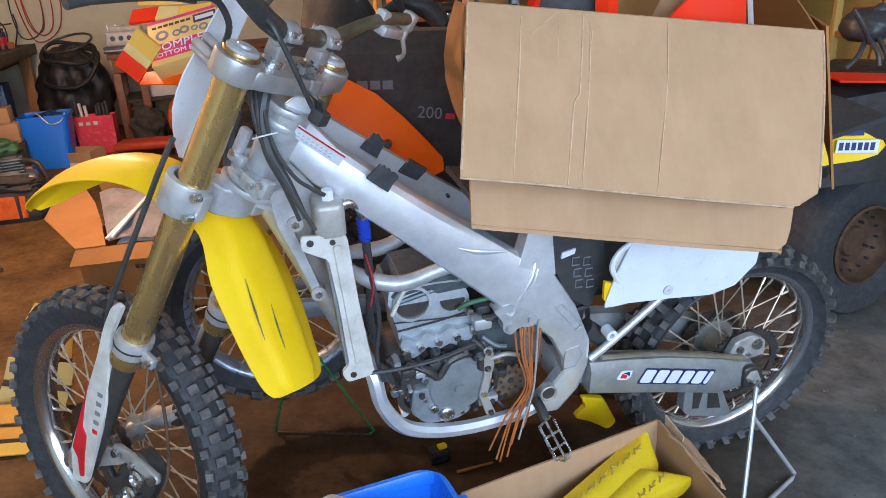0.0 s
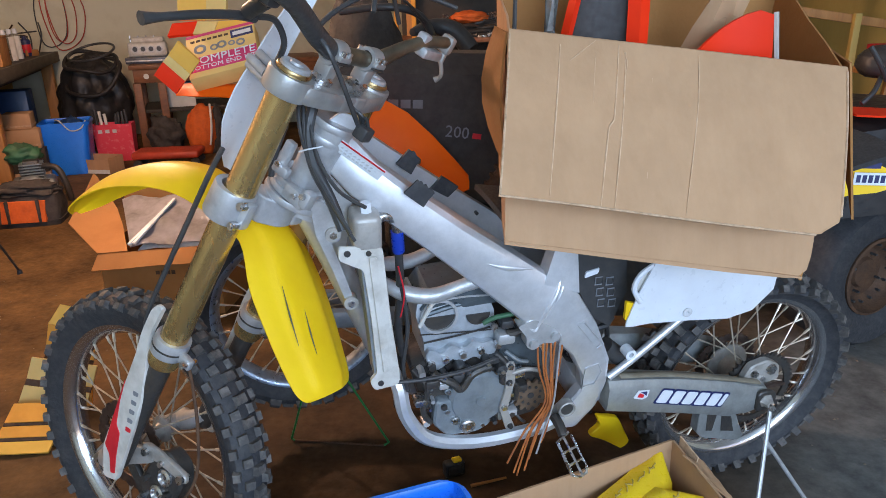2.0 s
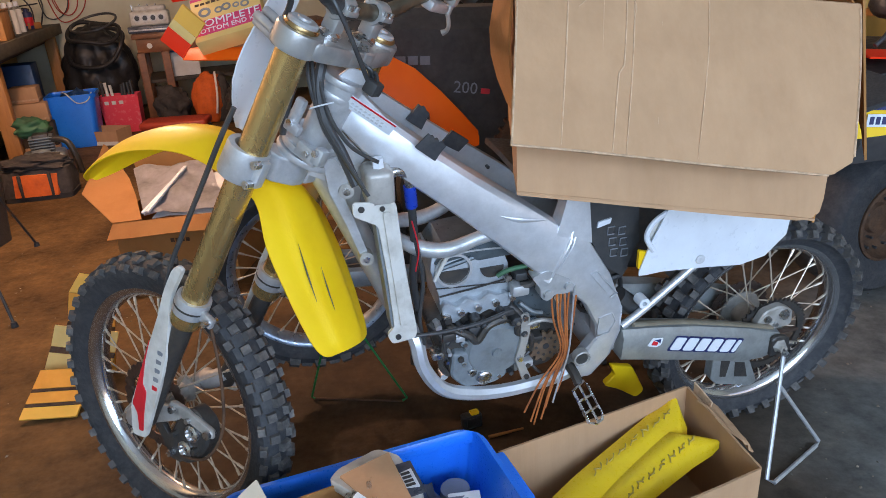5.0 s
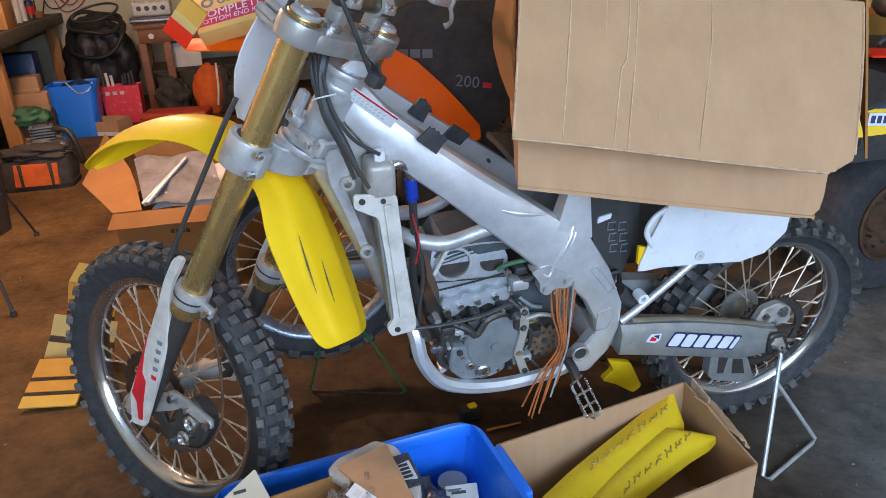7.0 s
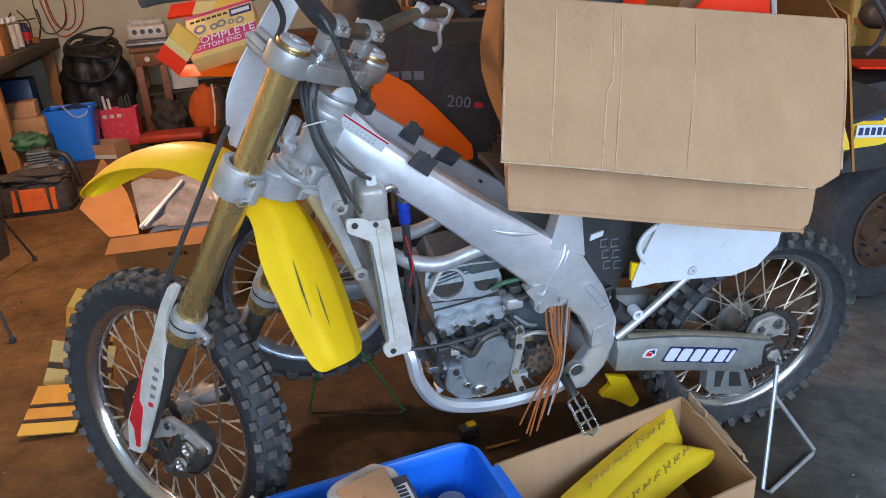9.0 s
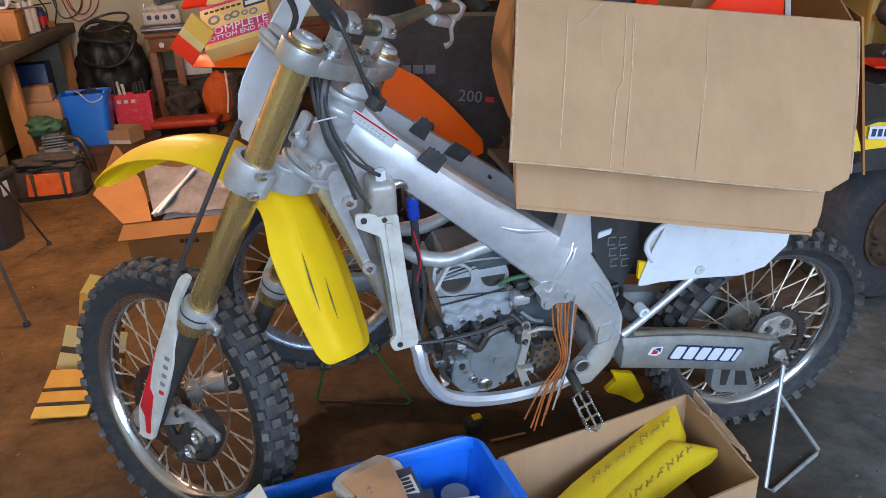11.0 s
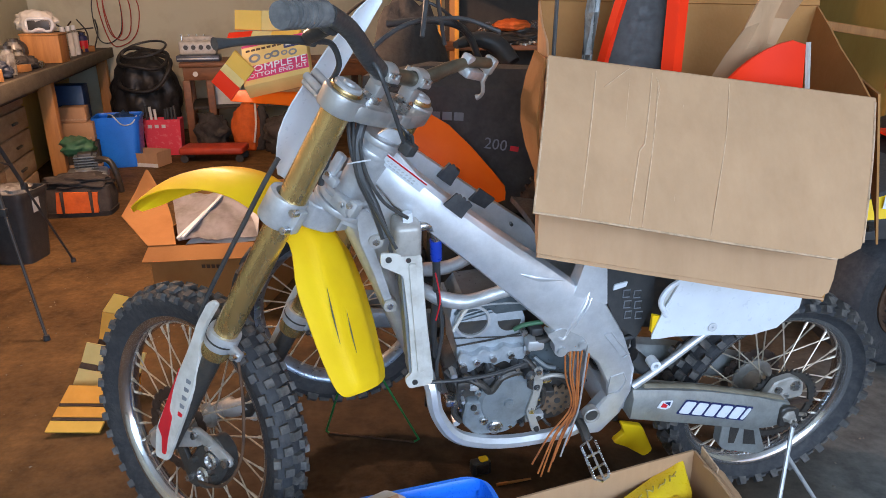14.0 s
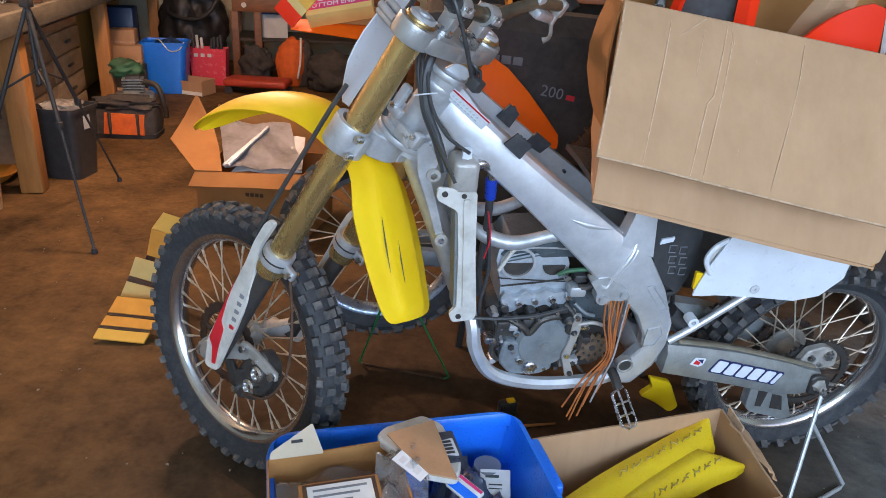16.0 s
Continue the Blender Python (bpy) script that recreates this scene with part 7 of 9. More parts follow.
for x0, x1, y0, y1 in ((-0.022, 0.008, 0.036, 0.042), (-0.015, 0.015, 0.020, 0.023), (-0.015, 0.015, 0.012, 0.014), (-0.030, 0.026, -0.022, -0.017), (-0.030, 0.026, -0.034, -0.028)):
    part("print_bar", box(bmesh.new(), (x0, y0, 0), (x1, y1, 0.001), 0, bp), M_BLK, pk)
solo("rag", crumple(bmesh.new(), (0.02, 1.03, 0.012), (0.16, 0.16, 0.2), 6, 0.4, 4), M_SLATE, "grey crumpled rag at the bottom of the tote", "rag", smooth=85)

rc = thing("carton", "open brown carton holding yellow plastics on the floor", "carton", (0.36, 1.2, 0))
a, b, c, d = V(0.100, 1.226, 0.25), V(0.578, 1.430, 0.25), V(0.640, 1.160, 0.225), V(0.165, 0.955, 0.225)
dn = V(0, 0, -0.245)
for name, p, q, k in (("back_panel", a, b, 41), ("right_panel", b, c, 42), ("near_panel", c, d, 43), ("left_panel", d, a, 44)):
    pd, qd = V(p.x, p.y, 0.004), V(q.x, q.y, 0.004)
    part(name, panel(bmesh.new(), p, q, qd, pd, 0.005, 4, 3, 0.004, k), M_CARD, rc)
part("bottom_panel", panel(bmesh.new(), V(a.x, a.y, 0.006), V(b.x, b.y, 0.006), V(c.x, c.y, 0.006), V(d.x, d.y, 0.006), 0.004), M_CARD, rc)
part("torn_flap", panel(bmesh.new(), b + V(0.004, -0.06, 0.004), b + V(0.062, -0.045, -0.030), c + V(0.022, 0.075, -0.020), c + V(0.004, 0.09, 0.0), 0.004, 4, 4, 0.016, 46), M_CARD, rc, "torn flap leaning out")
part("torn_flap", panel(bmesh.new(), b + V(0.012, -0.012, 0.02), b + V(0.035, -0.07, 0.0), b + V(0.02, -0.07, -0.10), b + V(0.012, -0.012, -0.12), 0.004, 3, 4, 0.012, 47), M_EDGE, rc, "frayed corner")
def blade(name, p0, p1, w, outline, label, up):
    """A long yellow shroud panel with a shaped end and worn script."""
    x = (p1 - p0).normalized()
    m = frame_of(p0, x, Vector(up).cross(x))
    L = (p1 - p0).length
    rows = []
    for k in range(15):
        u = k / 14
        lo, hi = np.interp(u, outline[0], outline[1]), np.interp(u, outline[0], outline[2])
        rows.append([V(L * u, w * (lo + (hi - lo) * s), 0.014 * math.sin(2.6 * u) - 0.020 * max(0.0, abs(s - 0.5) - 0.22) / 0.28) for s in [q / 8 for q in range(9)]])
    o = solo(name, sheet(bmesh.new(), rows, 0.004), M_YELD, label, "plastic panel", m, "yellow plastics")
    for k in range(7):
        u = 0.36 + 0.082 * k
        h = 0.0090 if k in (0, 4) else 0.0060
        y = w * 0.05
        z = lambda q: 0.0012 + 0.014 * math.sin(2.6 * q)
        for du, dy0, dy1 in ((0.0, -h, h * random.uniform(-0.5, 1)), (0.022, h * random.uniform(-1, 1), -h * 0.6), (0.044, -h * random.uniform(-0.6, 0.9), h * 0.7)):
            part("lettering_stroke", tube(bmesh.new(), [(L * (u + du) - 0.003, y + dy0, z(u + du)), (L * (u + du + 0.012), y + (dy0 + dy1) / 2, z(u + du + 0.012) + 0.0005), (L * (u + du + 0.020), y + dy1, z(u + du + 0.02))], 0.0017, 6, 3), M_SCRIPT, o, "", m)
    return o


UPB = (-0.12, -0.45, 0.88)
blade("shroud_panel", V(0.160, 1.120, 0.150), V(0.560, 1.405, 0.215), 0.056, ([0, 0.3, 0.6, 0.8, 0.9, 0.96, 1.0], [-1.5, -1.7, -1.7, -1.5, -1.1, -0.5, 0.1], [0.3, 0.5, 0.55, 0.6, 0.7, 0.75, 0.8]), "scuffed yellow radiator shroud with a pointed end", UPB)
blade("shroud_panel", V(0.235, 1.070, 0.140), V(0.585, 1.318, 0.200), 0.062, ([0, 0.4, 0.8, 0.86, 0.93, 1.0], [-0.5, -0.55, -0.65, -0.7, -0.75, -0.7], [0.5, 0.8, 0.95, 0.95, 0.35, -0.4]), "second scuffed yellow shroud leaning in the carton", UPB)
# small tape measure on the floor
tm = thing("tape_measure", "small yellow and black tape measure on the floor", "tape measure", (0.06, 1.66, 0))
part("case", box(bmesh.new(), (-0.030, -0.016, 0), (0.030, 0.016, 0.045), 0.008, pose(0.055, 1.66, 0, 0, 0, 20)), M_BLK, tm)
part("face", box(bmesh.new(), (-0.020, -0.0175, 0.010), (0.020, -0.0158, 0.040), 0.004, pose(0.055, 1.66, 0, 0, 0, 20)), M_DARKMET, tm)
part("lid", box(bmesh.new(), (-0.004, -0.011, 0.0445), (0.022, 0.011, 0.0475), 0.004, pose(0.055, 1.66, 0, 0, 0, 20)), M_YELD, tm)
solo("stick", cyl(bmesh.new(), (0.10, 1.60, 0.005), (0.20, 1.63, 0.005), 0.005, 0.003, 8), M_WOOD, "thin splinter of wood on the floor", "stick")
# Unidentified yellow piece, placed to fit the camera's view and attached to the bike.
bm = bmesh.new()
plate(bm, [(0.378, -0.100), (0.310, -0.120), (0.262, -0.215), (0.285, -0.235), (0.345, -0.190), (0.392, -0.165), (0.360, -0.135)], 0.02, "y", -0.06, 0.012, 4, 0.003)
part("yellow_piece", bm, M_YEL, bike, "unidentified yellow plastic piece low behind the swingarm", BODY)

# ---------------------------------------------------------------- parked quad on the far side
quad = thing("quad_bike", "red quad bike with rusty wheel and yellow tail plastic", "quad bike", (1.75, 2.5, 0))
QW = Matrix.Translation((1.575, 2.42, 0.285)) @ V(-0.35, 0.93, 0.0).to_track_quat("Z", "Y").to_matrix().to_4x4()
bm = bmesh.new()
lathe(bm, [(0.140, -0.10), (0.185, -0.125), (0.255, -0.12), (0.278, -0.09), (0.285, 0), (0.278, 0.09), (0.255, 0.12), (0.185, 0.125), (0.140, 0.10)], 48, True, QW)
qw = part("wheel", bm, M_RUB, quad, "fat black tyre")
bm = bmesh.new()
lathe(bm, [(0.148, -0.112), (0.138, -0.115), (0.133, -0.085), (0.112, -0.062), (0.096, -0.048), (0.060, -0.052), (0.052, -0.066), (0.03, -0.070), (0.001, -0.070), (0.001, -0.04), (0.128, -0.04), (0.148, -0.08)], 40, True, QW)
qr = part("rim", bm, M_RUST, qw, "rust-brown pressed steel rim")
for k in range(20):
    a_ = 2 * math.pi * k / 16 if k < 16 else 2 * math.pi * k / 4 + 0.4
    r_ = 0.112 if k < 16 else 0.074
    bm = bmesh.new()
    cyl(bm, QW @ V(r_ * math.cos(a_), r_ * math.sin(a_), -0.075), QW @ V(r_ * math.cos(a_), r_ * math.sin(a_), -0.050), 0.0050, seg=10)
    part("hole", bm, M_BLK, qr)
bm = bmesh.new()
loft(bm, [[V(x, y - w, z0), V(x, y - w, z1 - 0.03), V(x, y - w * 0.6, z1), V(x, y + w, z1), V(x, y + w, z0)] for x, y, w, z0, z1 in ((1.12, 2.32, 0.06, 0.62, 0.72), (1.30, 2.34, 0.16, 0.55, 0.86), (1.6, 2.4, 0.24, 0.58, 0.90), (2.0, 2.5, 0.26, 0.55, 0.86), (2.4, 2.6, 0.2, 0.5, 0.8))])
part("body", bm, M_BAGB, quad, "black quad bodywork")
bm = bmesh.new()
sheet(bm, [[V(1.28 + 0.13 * k, 2.06 + 0.09 * s + 0.02 * k, 0.915 - 0.012 * k + 0.014 * s - 0.006 * s * s) for s in (0, 1, 2, 3)] for k in range(6)], 0.006)
part("red_panel", bm, M_REDP, quad, "bright red quad fender panel")
bm = crumple(bmesh.new(), (1.535, 2.38, 0.985), (0.150, 0.18, 0.105), 12, 0.08, 4)
part("headlight_cowl", bm, M_BLK, quad, "black domed headlight cowl", smooth=85)
bm = bmesh.new()
for pts in ([(1.405, 2.25, 1.095), (1.44, 2.24, 1.04), (1.48, 2.26, 0.99)], [(1.40, 2.24, 0.92), (1.44, 2.25, 0.955), (1.475, 2.28, 1.00)], [(1.52, 2.26, 0.92), (1.515, 2.27, 0.96), (1.50, 2.30, 1.00)], [(1.56, 2.27, 0.91), (1.545, 2.28, 0.96), (1.535, 2.32, 1.01)]):
    tube(bm, pts, 0.008, 8)
part("rack", bm, M_BLK, quad)
bm = bmesh.new()
tube(bm, [(1.545, 2.36, 1.06), (1.555, 2.35, 1.085), (1.60, 2.34, 1.075), (1.72, 2.35, 1.05)], [0.018, 0.020, 0.009, 0.009], 10)
part("handlebar", bm, M_BLK, quad)
bm = bmesh.new()
sheet(bm, [[V(x, 1.60 + 0.012 * u, zb + (zt - zb) * u) for u in (0, 0.5, 1)] for x, zb, zt in ((0.955, 0.792, 0.892), (1.02, 0.800, 0.890), (1.075, 0.804, 0.872), (1.115, 0.815, 0.850), (1.130, 0.838, 0.846))], 0.005)
ytail = part("tail_panel", bm, M_YEL, quad, "yellow tail plastic with printed bars")
YT = frame_of((1.062, 1.597, 0.838), (0.99, 0.0, -0.05), (0.03, 0.02, 0.99))
part("label", box(bmesh.new(), (-0.050, -0.014, 0.0), (0.050, 0.016, 0.0015), 0, YT), M_WHITE, ytail)
for k in range(6):
    part("lettering_bar", box(bmesh.new(), (-0.044 + 0.0148 * k, -0.008, 0.0015), (-0.034 + 0.0148 * k, 0.010, 0.0025), 0, YT), M_NAVY, ytail)
part("print_bar", box(bmesh.new(), (-0.05, 0.026, 0.0), (0.01, 0.040, 0.0015), 0, YT), M_NAVY, ytail)
bm = bmesh.new()
tube(bm, [(1.0, 1.62, 0.80), (1.1, 1.8, 0.72), (1.2, 2.2, 0.68)], 0.015, 8)
part("tail_strut", bm, M_DARKMET, quad)

# ---------------------------------------------------------------- workbench side
bench = thing("workbench", "long dark wooden workbench on pine posts along the wall", "workbench", R(-1.6, 4.9))
part("top", box(bmesh.new(), (-1.97, 1.6, 0.805), (-1.276, 8.25, 0.898), 0.004, ROOM), M_WOODD, bench, "thick dark worn bench top")
part("fascia", box(bmesh.new(), (-1.275, 1.6, 0.803), (-1.240, 8.25, 0.900), 0.006, ROOM), M_BENCH, bench, "weathered grey-brown front board")
part("back_board", box(bmesh.new(), (-1.70, 5.75, 0.02), (-1.68, 8.1, 0.79), 0.002, ROOM), M_PLY, bench, "brown plywood board under the bench")
part("apron", box(bmesh.new(), (-1.40, 1.62, 0.74), (-1.37, 8.2, 0.804), 0.003, ROOM), M_WOODD, bench)
for u in (2.80, 3.74, 5.62, 8.0):
    s = 0.055 if u < 4 else 0.05
    part("post", box(bmesh.new(), (-1.33 - s, u - s, 0), (-1.33 + s, u + s, 0.8045), 0.012, ROOM), M_WOOD, bench, "orange-brown pine post")
chest = thing("drawer_chest", "old wooden chest of eight drawers under the bench", "drawers", R(-1.65, 4.75))
part("carcass", box(bmesh.new(), (-1.95, 4.05, 0.05), (-1.46, 5.45, 0.80), 0.004, ROOM), M_DRAW, chest)
for i in range(4):
    for j in range(2):
        z0, u0 = 0.06 + i * 0.152, 4.07 + j * 0.69
        dr = part("drawer", box(bmesh.new(), (-1.459, u0, z0), (-1.435, u0 + 0.67, z0 + 0.140), 0.008, ROOM), M_DRAW, chest)
        part("pull", box(bmesh.new(), (-1.434, u0 + 0.28, z0 + 0.058), (-1.418, u0 + 0.39, z0 + 0.074), 0.004, ROOM), M_DARKMET, dr)
top_drawer = part("drawer", box(bmesh.new(), (-1.459, 4.09, 0.675), (-1.435, 5.41, 0.785), 0.008, ROOM), M_DRAW, chest, "wide shallow top drawer")
part("pull", cyl(bmesh.new(), R(-1.436, 4.76, 0.760), R(-1.424, 4.76, 0.760), 0.045, 0.040, 20), M_DARKMET, top_drawer)
part("plinth", box(bmesh.new(), (-1.93, 4.1, 0), (-1.50, 5.4, 0.049), 0, ROOM), M_WOODD, chest)
bn = thing("waste_bin", "black plastic bin with a white bag edge", "bin", R(-1.22, 4.03))
bm = bmesh.new()
loft(bm, [[R(-1.22, 4.03, z) + V(q.x, q.y, 0) for q in rounded([(-s, -s), (s, -s), (s, s), (-s, s)], 0.04, 4)] for s, z in ((0.10, 0), (0.128, 0.37), (0.134, 0.37), (0.134, 0.39), (0.124, 0.39), (0.096, 0.02))])
part("tub", bm, M_BLK, bn)
part("label", box(bmesh.new(), (0, -0.03, 0.27), (0.002, 0.03, 0.36), 0, Matrix.Translation(R(-1.22, 4.03)) @ pose(0.124, 0.0, 0, 0, 0, 0)), M_PAPER, bn)
bm = bmesh.new()
crumple(bm, R(-1.22, 4.03, 0.34), (0.22, 0.22, 0.08), 15, 0.3, 3)
part("bag", bm, M_BAG, bn, "pale plastic bag in the bin")
wbn = thing("waste_bin", "tan bin with a white plastic bag over its rim", "bin", R(-1.50, 3.46))
part("tub", loft(bmesh.new(), [[R(-1.50, 3.46, z) + V(s * math.cos(a_), s * math.sin(a_), 0) for a_ in (2 * math.pi * i / 20 for i in range(20))] for s, z in ((0.10, 0.0), (0.13, 0.40), (0.122, 0.40), (0.095, 0.01))]), M_DRAW, wbn)
part("bag", crumple(bmesh.new(), R(-1.50, 3.46, 0.34), (0.29, 0.29, 0.20), 47, 0.4, 4), M_PALEF, wbn, "white plastic bag", smooth=85)
tb = thing("tool_bag", "open orange and black canvas tool bag on the floor", "bag", R(-1.08, 4.92))
TB = Matrix.Translation(R(-1.08, 4.92)) @ pose(0, 0, 0, 0, 0, 12)
bm = bmesh.new()
loft(bm, [[V(q.x, q.y, z) for q in rounded([(-w, -dd), (w, -dd), (w, dd), (-w, dd)], 0.05, 4)] for w, dd, z in ((0.20, 0.11, 0), (0.215, 0.12, 0.10), (0.20, 0.10, 0.19), (0.15, 0.06, 0.205))])
part("body", bm, M_CLOTH, tb, "", TB)
bm = bmesh.new()
loft(bm, [[V(q.x, q.y, z) for q in rounded([(-w, -dd), (w, -dd), (w, dd), (-w, dd)], 0.05, 4)] for w, dd, z in ((0.205, 0.115, 0.0), (0.212, 0.122, 0.035))])
part("base", bm, M_CLOTH, tb, "black base", TB)
part("pocket", loft(bmesh.new(), [[V(-0.125, -0.118, 0.030), V(0.135, -0.118, 0.026), V(0.145, -0.100, 0.165), V(-0.115, -0.100, 0.172)], [V(-0.120, -0.134, 0.036), V(0.130, -0.134, 0.032), V(0.140, -0.114, 0.160), V(-0.110, -0.114, 0.168)]]), M_ORGC, tb, "orange canvas front pocket", TB)
for x in (-0.075, 0.10):
    part("strap", box(bmesh.new(), (x - 0.008, -0.139, 0.030), (x + 0.008, -0.112, 0.175), 0.003, TB), M_CLOTH, tb)
part("flap", crumple(bmesh.new(), (0, 0, 0.17), (0.42, 0.24, 0.10), 17, 0.35, 4), M_CLOTH, tb, "", TB, smooth=85)
en = thing("engine", "small greasy grey engine on the floor with a green cover", "engine", R(-1.15, 5.5))
EN = Matrix.Translation(R(-1.12, 5.5)) @ pose(0, 0, 0, 0, 0, 25)
part("block", box(bmesh.new(), (-0.15, -0.12, 0.0), (0.13, 0.12, 0.17), 0.03, EN, 3), M_CASE, en)
part("side_case", lathe(bmesh.new(), [(0.001, 0), (0.10, 0), (0.105, 0.02), (0.09, 0.045), (0.03, 0.055), (0.001, 0.055)], 28, True, EN @ Matrix.Translation((-0.02, -0.115, 0.11)) @ pose(0, 0, 0, 90, 0, 0)), M_CASE, en)
for k in range(6):
    part("fin", box(bmesh.new(), (-0.085, -0.075, 0.170 + 0.020 * k), (0.065, 0.085, 0.178 + 0.020 * k), 0.002, EN), M_CASE, en)
part("barrel", box(bmesh.new(), (-0.06, -0.05, 0.165), (0.04, 0.06, 0.30), 0.01, EN), M_DARKMET, en)
part("shaft", cyl(bmesh.new(), EN @ V(0.06, -0.12, 0.07), EN @ V(0.06, -0.19, 0.07), 0.022, 0.018, 16), M_STEEL, en)
part("pipe", tube(bmesh.new(), [EN @ V(0.05, -0.05, 0.26), EN @ V(0.15, -0.10, 0.24), EN @ V(0.19, -0.12, 0.12), EN @ V(0.20, -0.10, 0.01)], 0.022, 10), M_DARKMET, en)
part("hose", tube(bmesh.new(), [EN @ V(-0.12, -0.11, 0.15), EN @ V(-0.20, -0.16, 0.12), EN @ V(-0.16, -0.20, 0.03), EN @ V(-0.05, -0.20, 0.015)], 0.010, 8), M_BLK, en)
part("cover", crumple(bmesh.new(), R(-1.20, 5.62, 0.26), (0.26, 0.2, 0.14), 20, 0.3, 4), M_GREENC, en, smooth=85)
# The crate is added: a dark box where there is only shade.
for (r, u, z0, sx, sy, h, mm, lb) in ((-1.33, 6.42, 0.0, 0.32, 0.30, 0.25, M_WOODD, "added dark crate filling the shade under the cartons"), (-1.32, 6.40, 0.251, 0.26, 0.24, 0.15, M_CARD, "dusty brown carton on the crate"), (-1.34, 6.42, 0.402, 0.20, 0.18, 0.12, M_CARD, "smaller brown carton stacked under the bench"), (-1.46, 6.86, 0.0, 0.30, 0.26, 0.66, M_BLUED, "tall dark blue plastic case under the bench")):
    ct = thing("crate" if mm is M_WOODD else "carton" if mm is not M_BLUED else "case", lb, "box", R(r, u, z0))
    part("body", box(bmesh.new(), (-sx / 2, -sy / 2, 0), (sx / 2, sy / 2, h), 0.004, Matrix.Translation(R(r, u, z0)) @ pose(0, 0, 0, 0, 0, 18)), mm, ct)
    part("tape" if mm is not M_BLUED else "lid_rim", box(bmesh.new(), (-sx / 2 - 0.002, -sy / 2 - 0.002, h * 0.14), (sx / 2 + 0.002, sy / 2 + 0.002, h * 0.24), 0, Matrix.Translation(R(r, u, z0)) @ pose(0, 0, 0, 0, 0, 18)), M_EDGE if mm is not M_BLUED else M_BLUE, ct)
# tote, pink bag and small box by the back wall
tt, _, _ = tote("storage_tote", "bright blue plastic tote with cables hanging over its rim", R(-1.22, 6.72), R(-0.84, 6.72), -0.34, 0.42, 0.04, M_BLUE)
bm = bmesh.new()
tube(bm, [R(-1.1, 6.5, 0.43), R(-1.05, 6.38, 0.44), R(-0.98, 6.36, 0.36), R(-0.90, 6.36, 0.37), R(-0.86, 6.40, 0.43)], 0.005, 8)
solo("cable", bm, M_PAPER, "pale cable lying over the tote rim", "cable")
solo("rag", crumple(bmesh.new(), R(-1.02, 6.55, 0.02), (0.28, 0.26, 0.44), 22, 0.25, 4), M_BLUED, "dark heap filling the blue tote", "heap", smooth=85)
pb = thing("gift_bag", "red-pink printed paper bag holding tool handles", "bag", R(-0.70, 6.85))
PB = Matrix.Translation(R(-0.70, 6.85)) @ pose(0, 0, 0, 0, 0, 10)
bm = bmesh.new()
loft(bm, [[V(q[0] * w, q[1] * dd, z) for q in ((-1, -1), (1, -1), (1, 1), (-1, 1))] for w, dd, z in ((0.15, 0.07, 0), (0.165, 0.08, 0.33), (0.160, 0.075, 0.33), (0.145, 0.065, 0.01))])
part("bag", bm, M_PINK, pb, "", PB)
for k in range(3):
    part("print_bar", box(bmesh.new(), (-0.12 + 0.06 * k, -0.0825, 0.255), (-0.085 + 0.06 * k, -0.0800, 0.285), 0, PB), M_PAPER, pb)
random.seed(8)
for k in range(7):
    x = -0.13 + 0.042 * k
    bm = bmesh.new()
    cyl(bm, PB @ V(x, 0.0, 0.06), PB @ V(x + random.uniform(-0.03, 0.03), 0.02, 0.40 + 0.05 * random.random()), 0.010, 0.014, 10)
    solo("screwdriver", bm, M_PAPER if k in (1, 2) else M_BLK, "white-handled screwdriver in the pink bag" if k in (1, 2) else "black-handled screwdriver in the pink bag", "tool", group="tools in the bag")
sb = thing("carton", "small open low brown carton on the floor", "carton", R(-0.80, 6.40))
SB = Matrix.Translation(R(-0.80, 6.40)) @ pose(0, 0, 0, 0, 0, -12) @ Matrix.Diagonal((0.78, 0.9, 1.05, 1))
for name, lo, hi in (("near_panel", (-0.18, -0.11, 0), (0.18, -0.105, 0.11)), ("back_panel", (-0.18, 0.105, 0), (0.18, 0.11, 0.12)), ("left_panel", (-0.18, -0.105, 0), (-0.175, 0.105, 0.12)), ("right_panel", (0.175, -0.105, 0), (0.18, 0.105, 0.12)), ("bottom_panel", (-0.175, -0.105, 0), (0.175, 0.105, 0.005))):
    part(name, box(bmesh.new(), lo, hi, 0, SB), M_CARD, sb)
part("white_edge", box(bmesh.new(), (-0.182, -0.113, 0), (0.182, -0.1105, 0.030), 0, SB), M_PAPER, sb)
# table with things on it
tab = thing("table", "red-brown wooden table against the back wall", "table", R(0.3, 7.4))
part("top", box(bmesh.new(), (-0.52, 7.05, 0.76), (1.3, 7.85, 0.80), 0.006, ROOM), M_WOODR, tab)
part("apron", box(bmesh.new(), (-0.49, 7.07, 0.64), (1.27, 7.09, 0.759), 0.002, ROOM), M_WOODR, tab)
for r in (-0.47, -0.26, 1.24):
    for u in (7.10, 7.78):
        part("leg", box(bmesh.new(), (r - 0.035, u - 0.035, 0), (r + 0.035, u + 0.035, 0.639), 0.006, ROOM), M_WOODR, tab)
part("shelf", box(bmesh.new(), (-0.45, 7.12, 0.36), (1.22, 7.78, 0.39), 0.003, ROOM), M_WOODD, tab)
part("knob", cyl(bmesh.new(), R(-0.38, 7.066, 0.70), R(-0.38, 7.045, 0.70), 0.02, 0.024, 16), M_PAPER, tab)
cb = thing("cylinder_block", "grey engine cylinder block on the table", "engine part", R(-0.36, 7.3, 0.80))
CBM = Matrix.Translation(R(-0.34, 7.35, 0.80)) @ pose(0, 0, 0, 0, 0, 14)
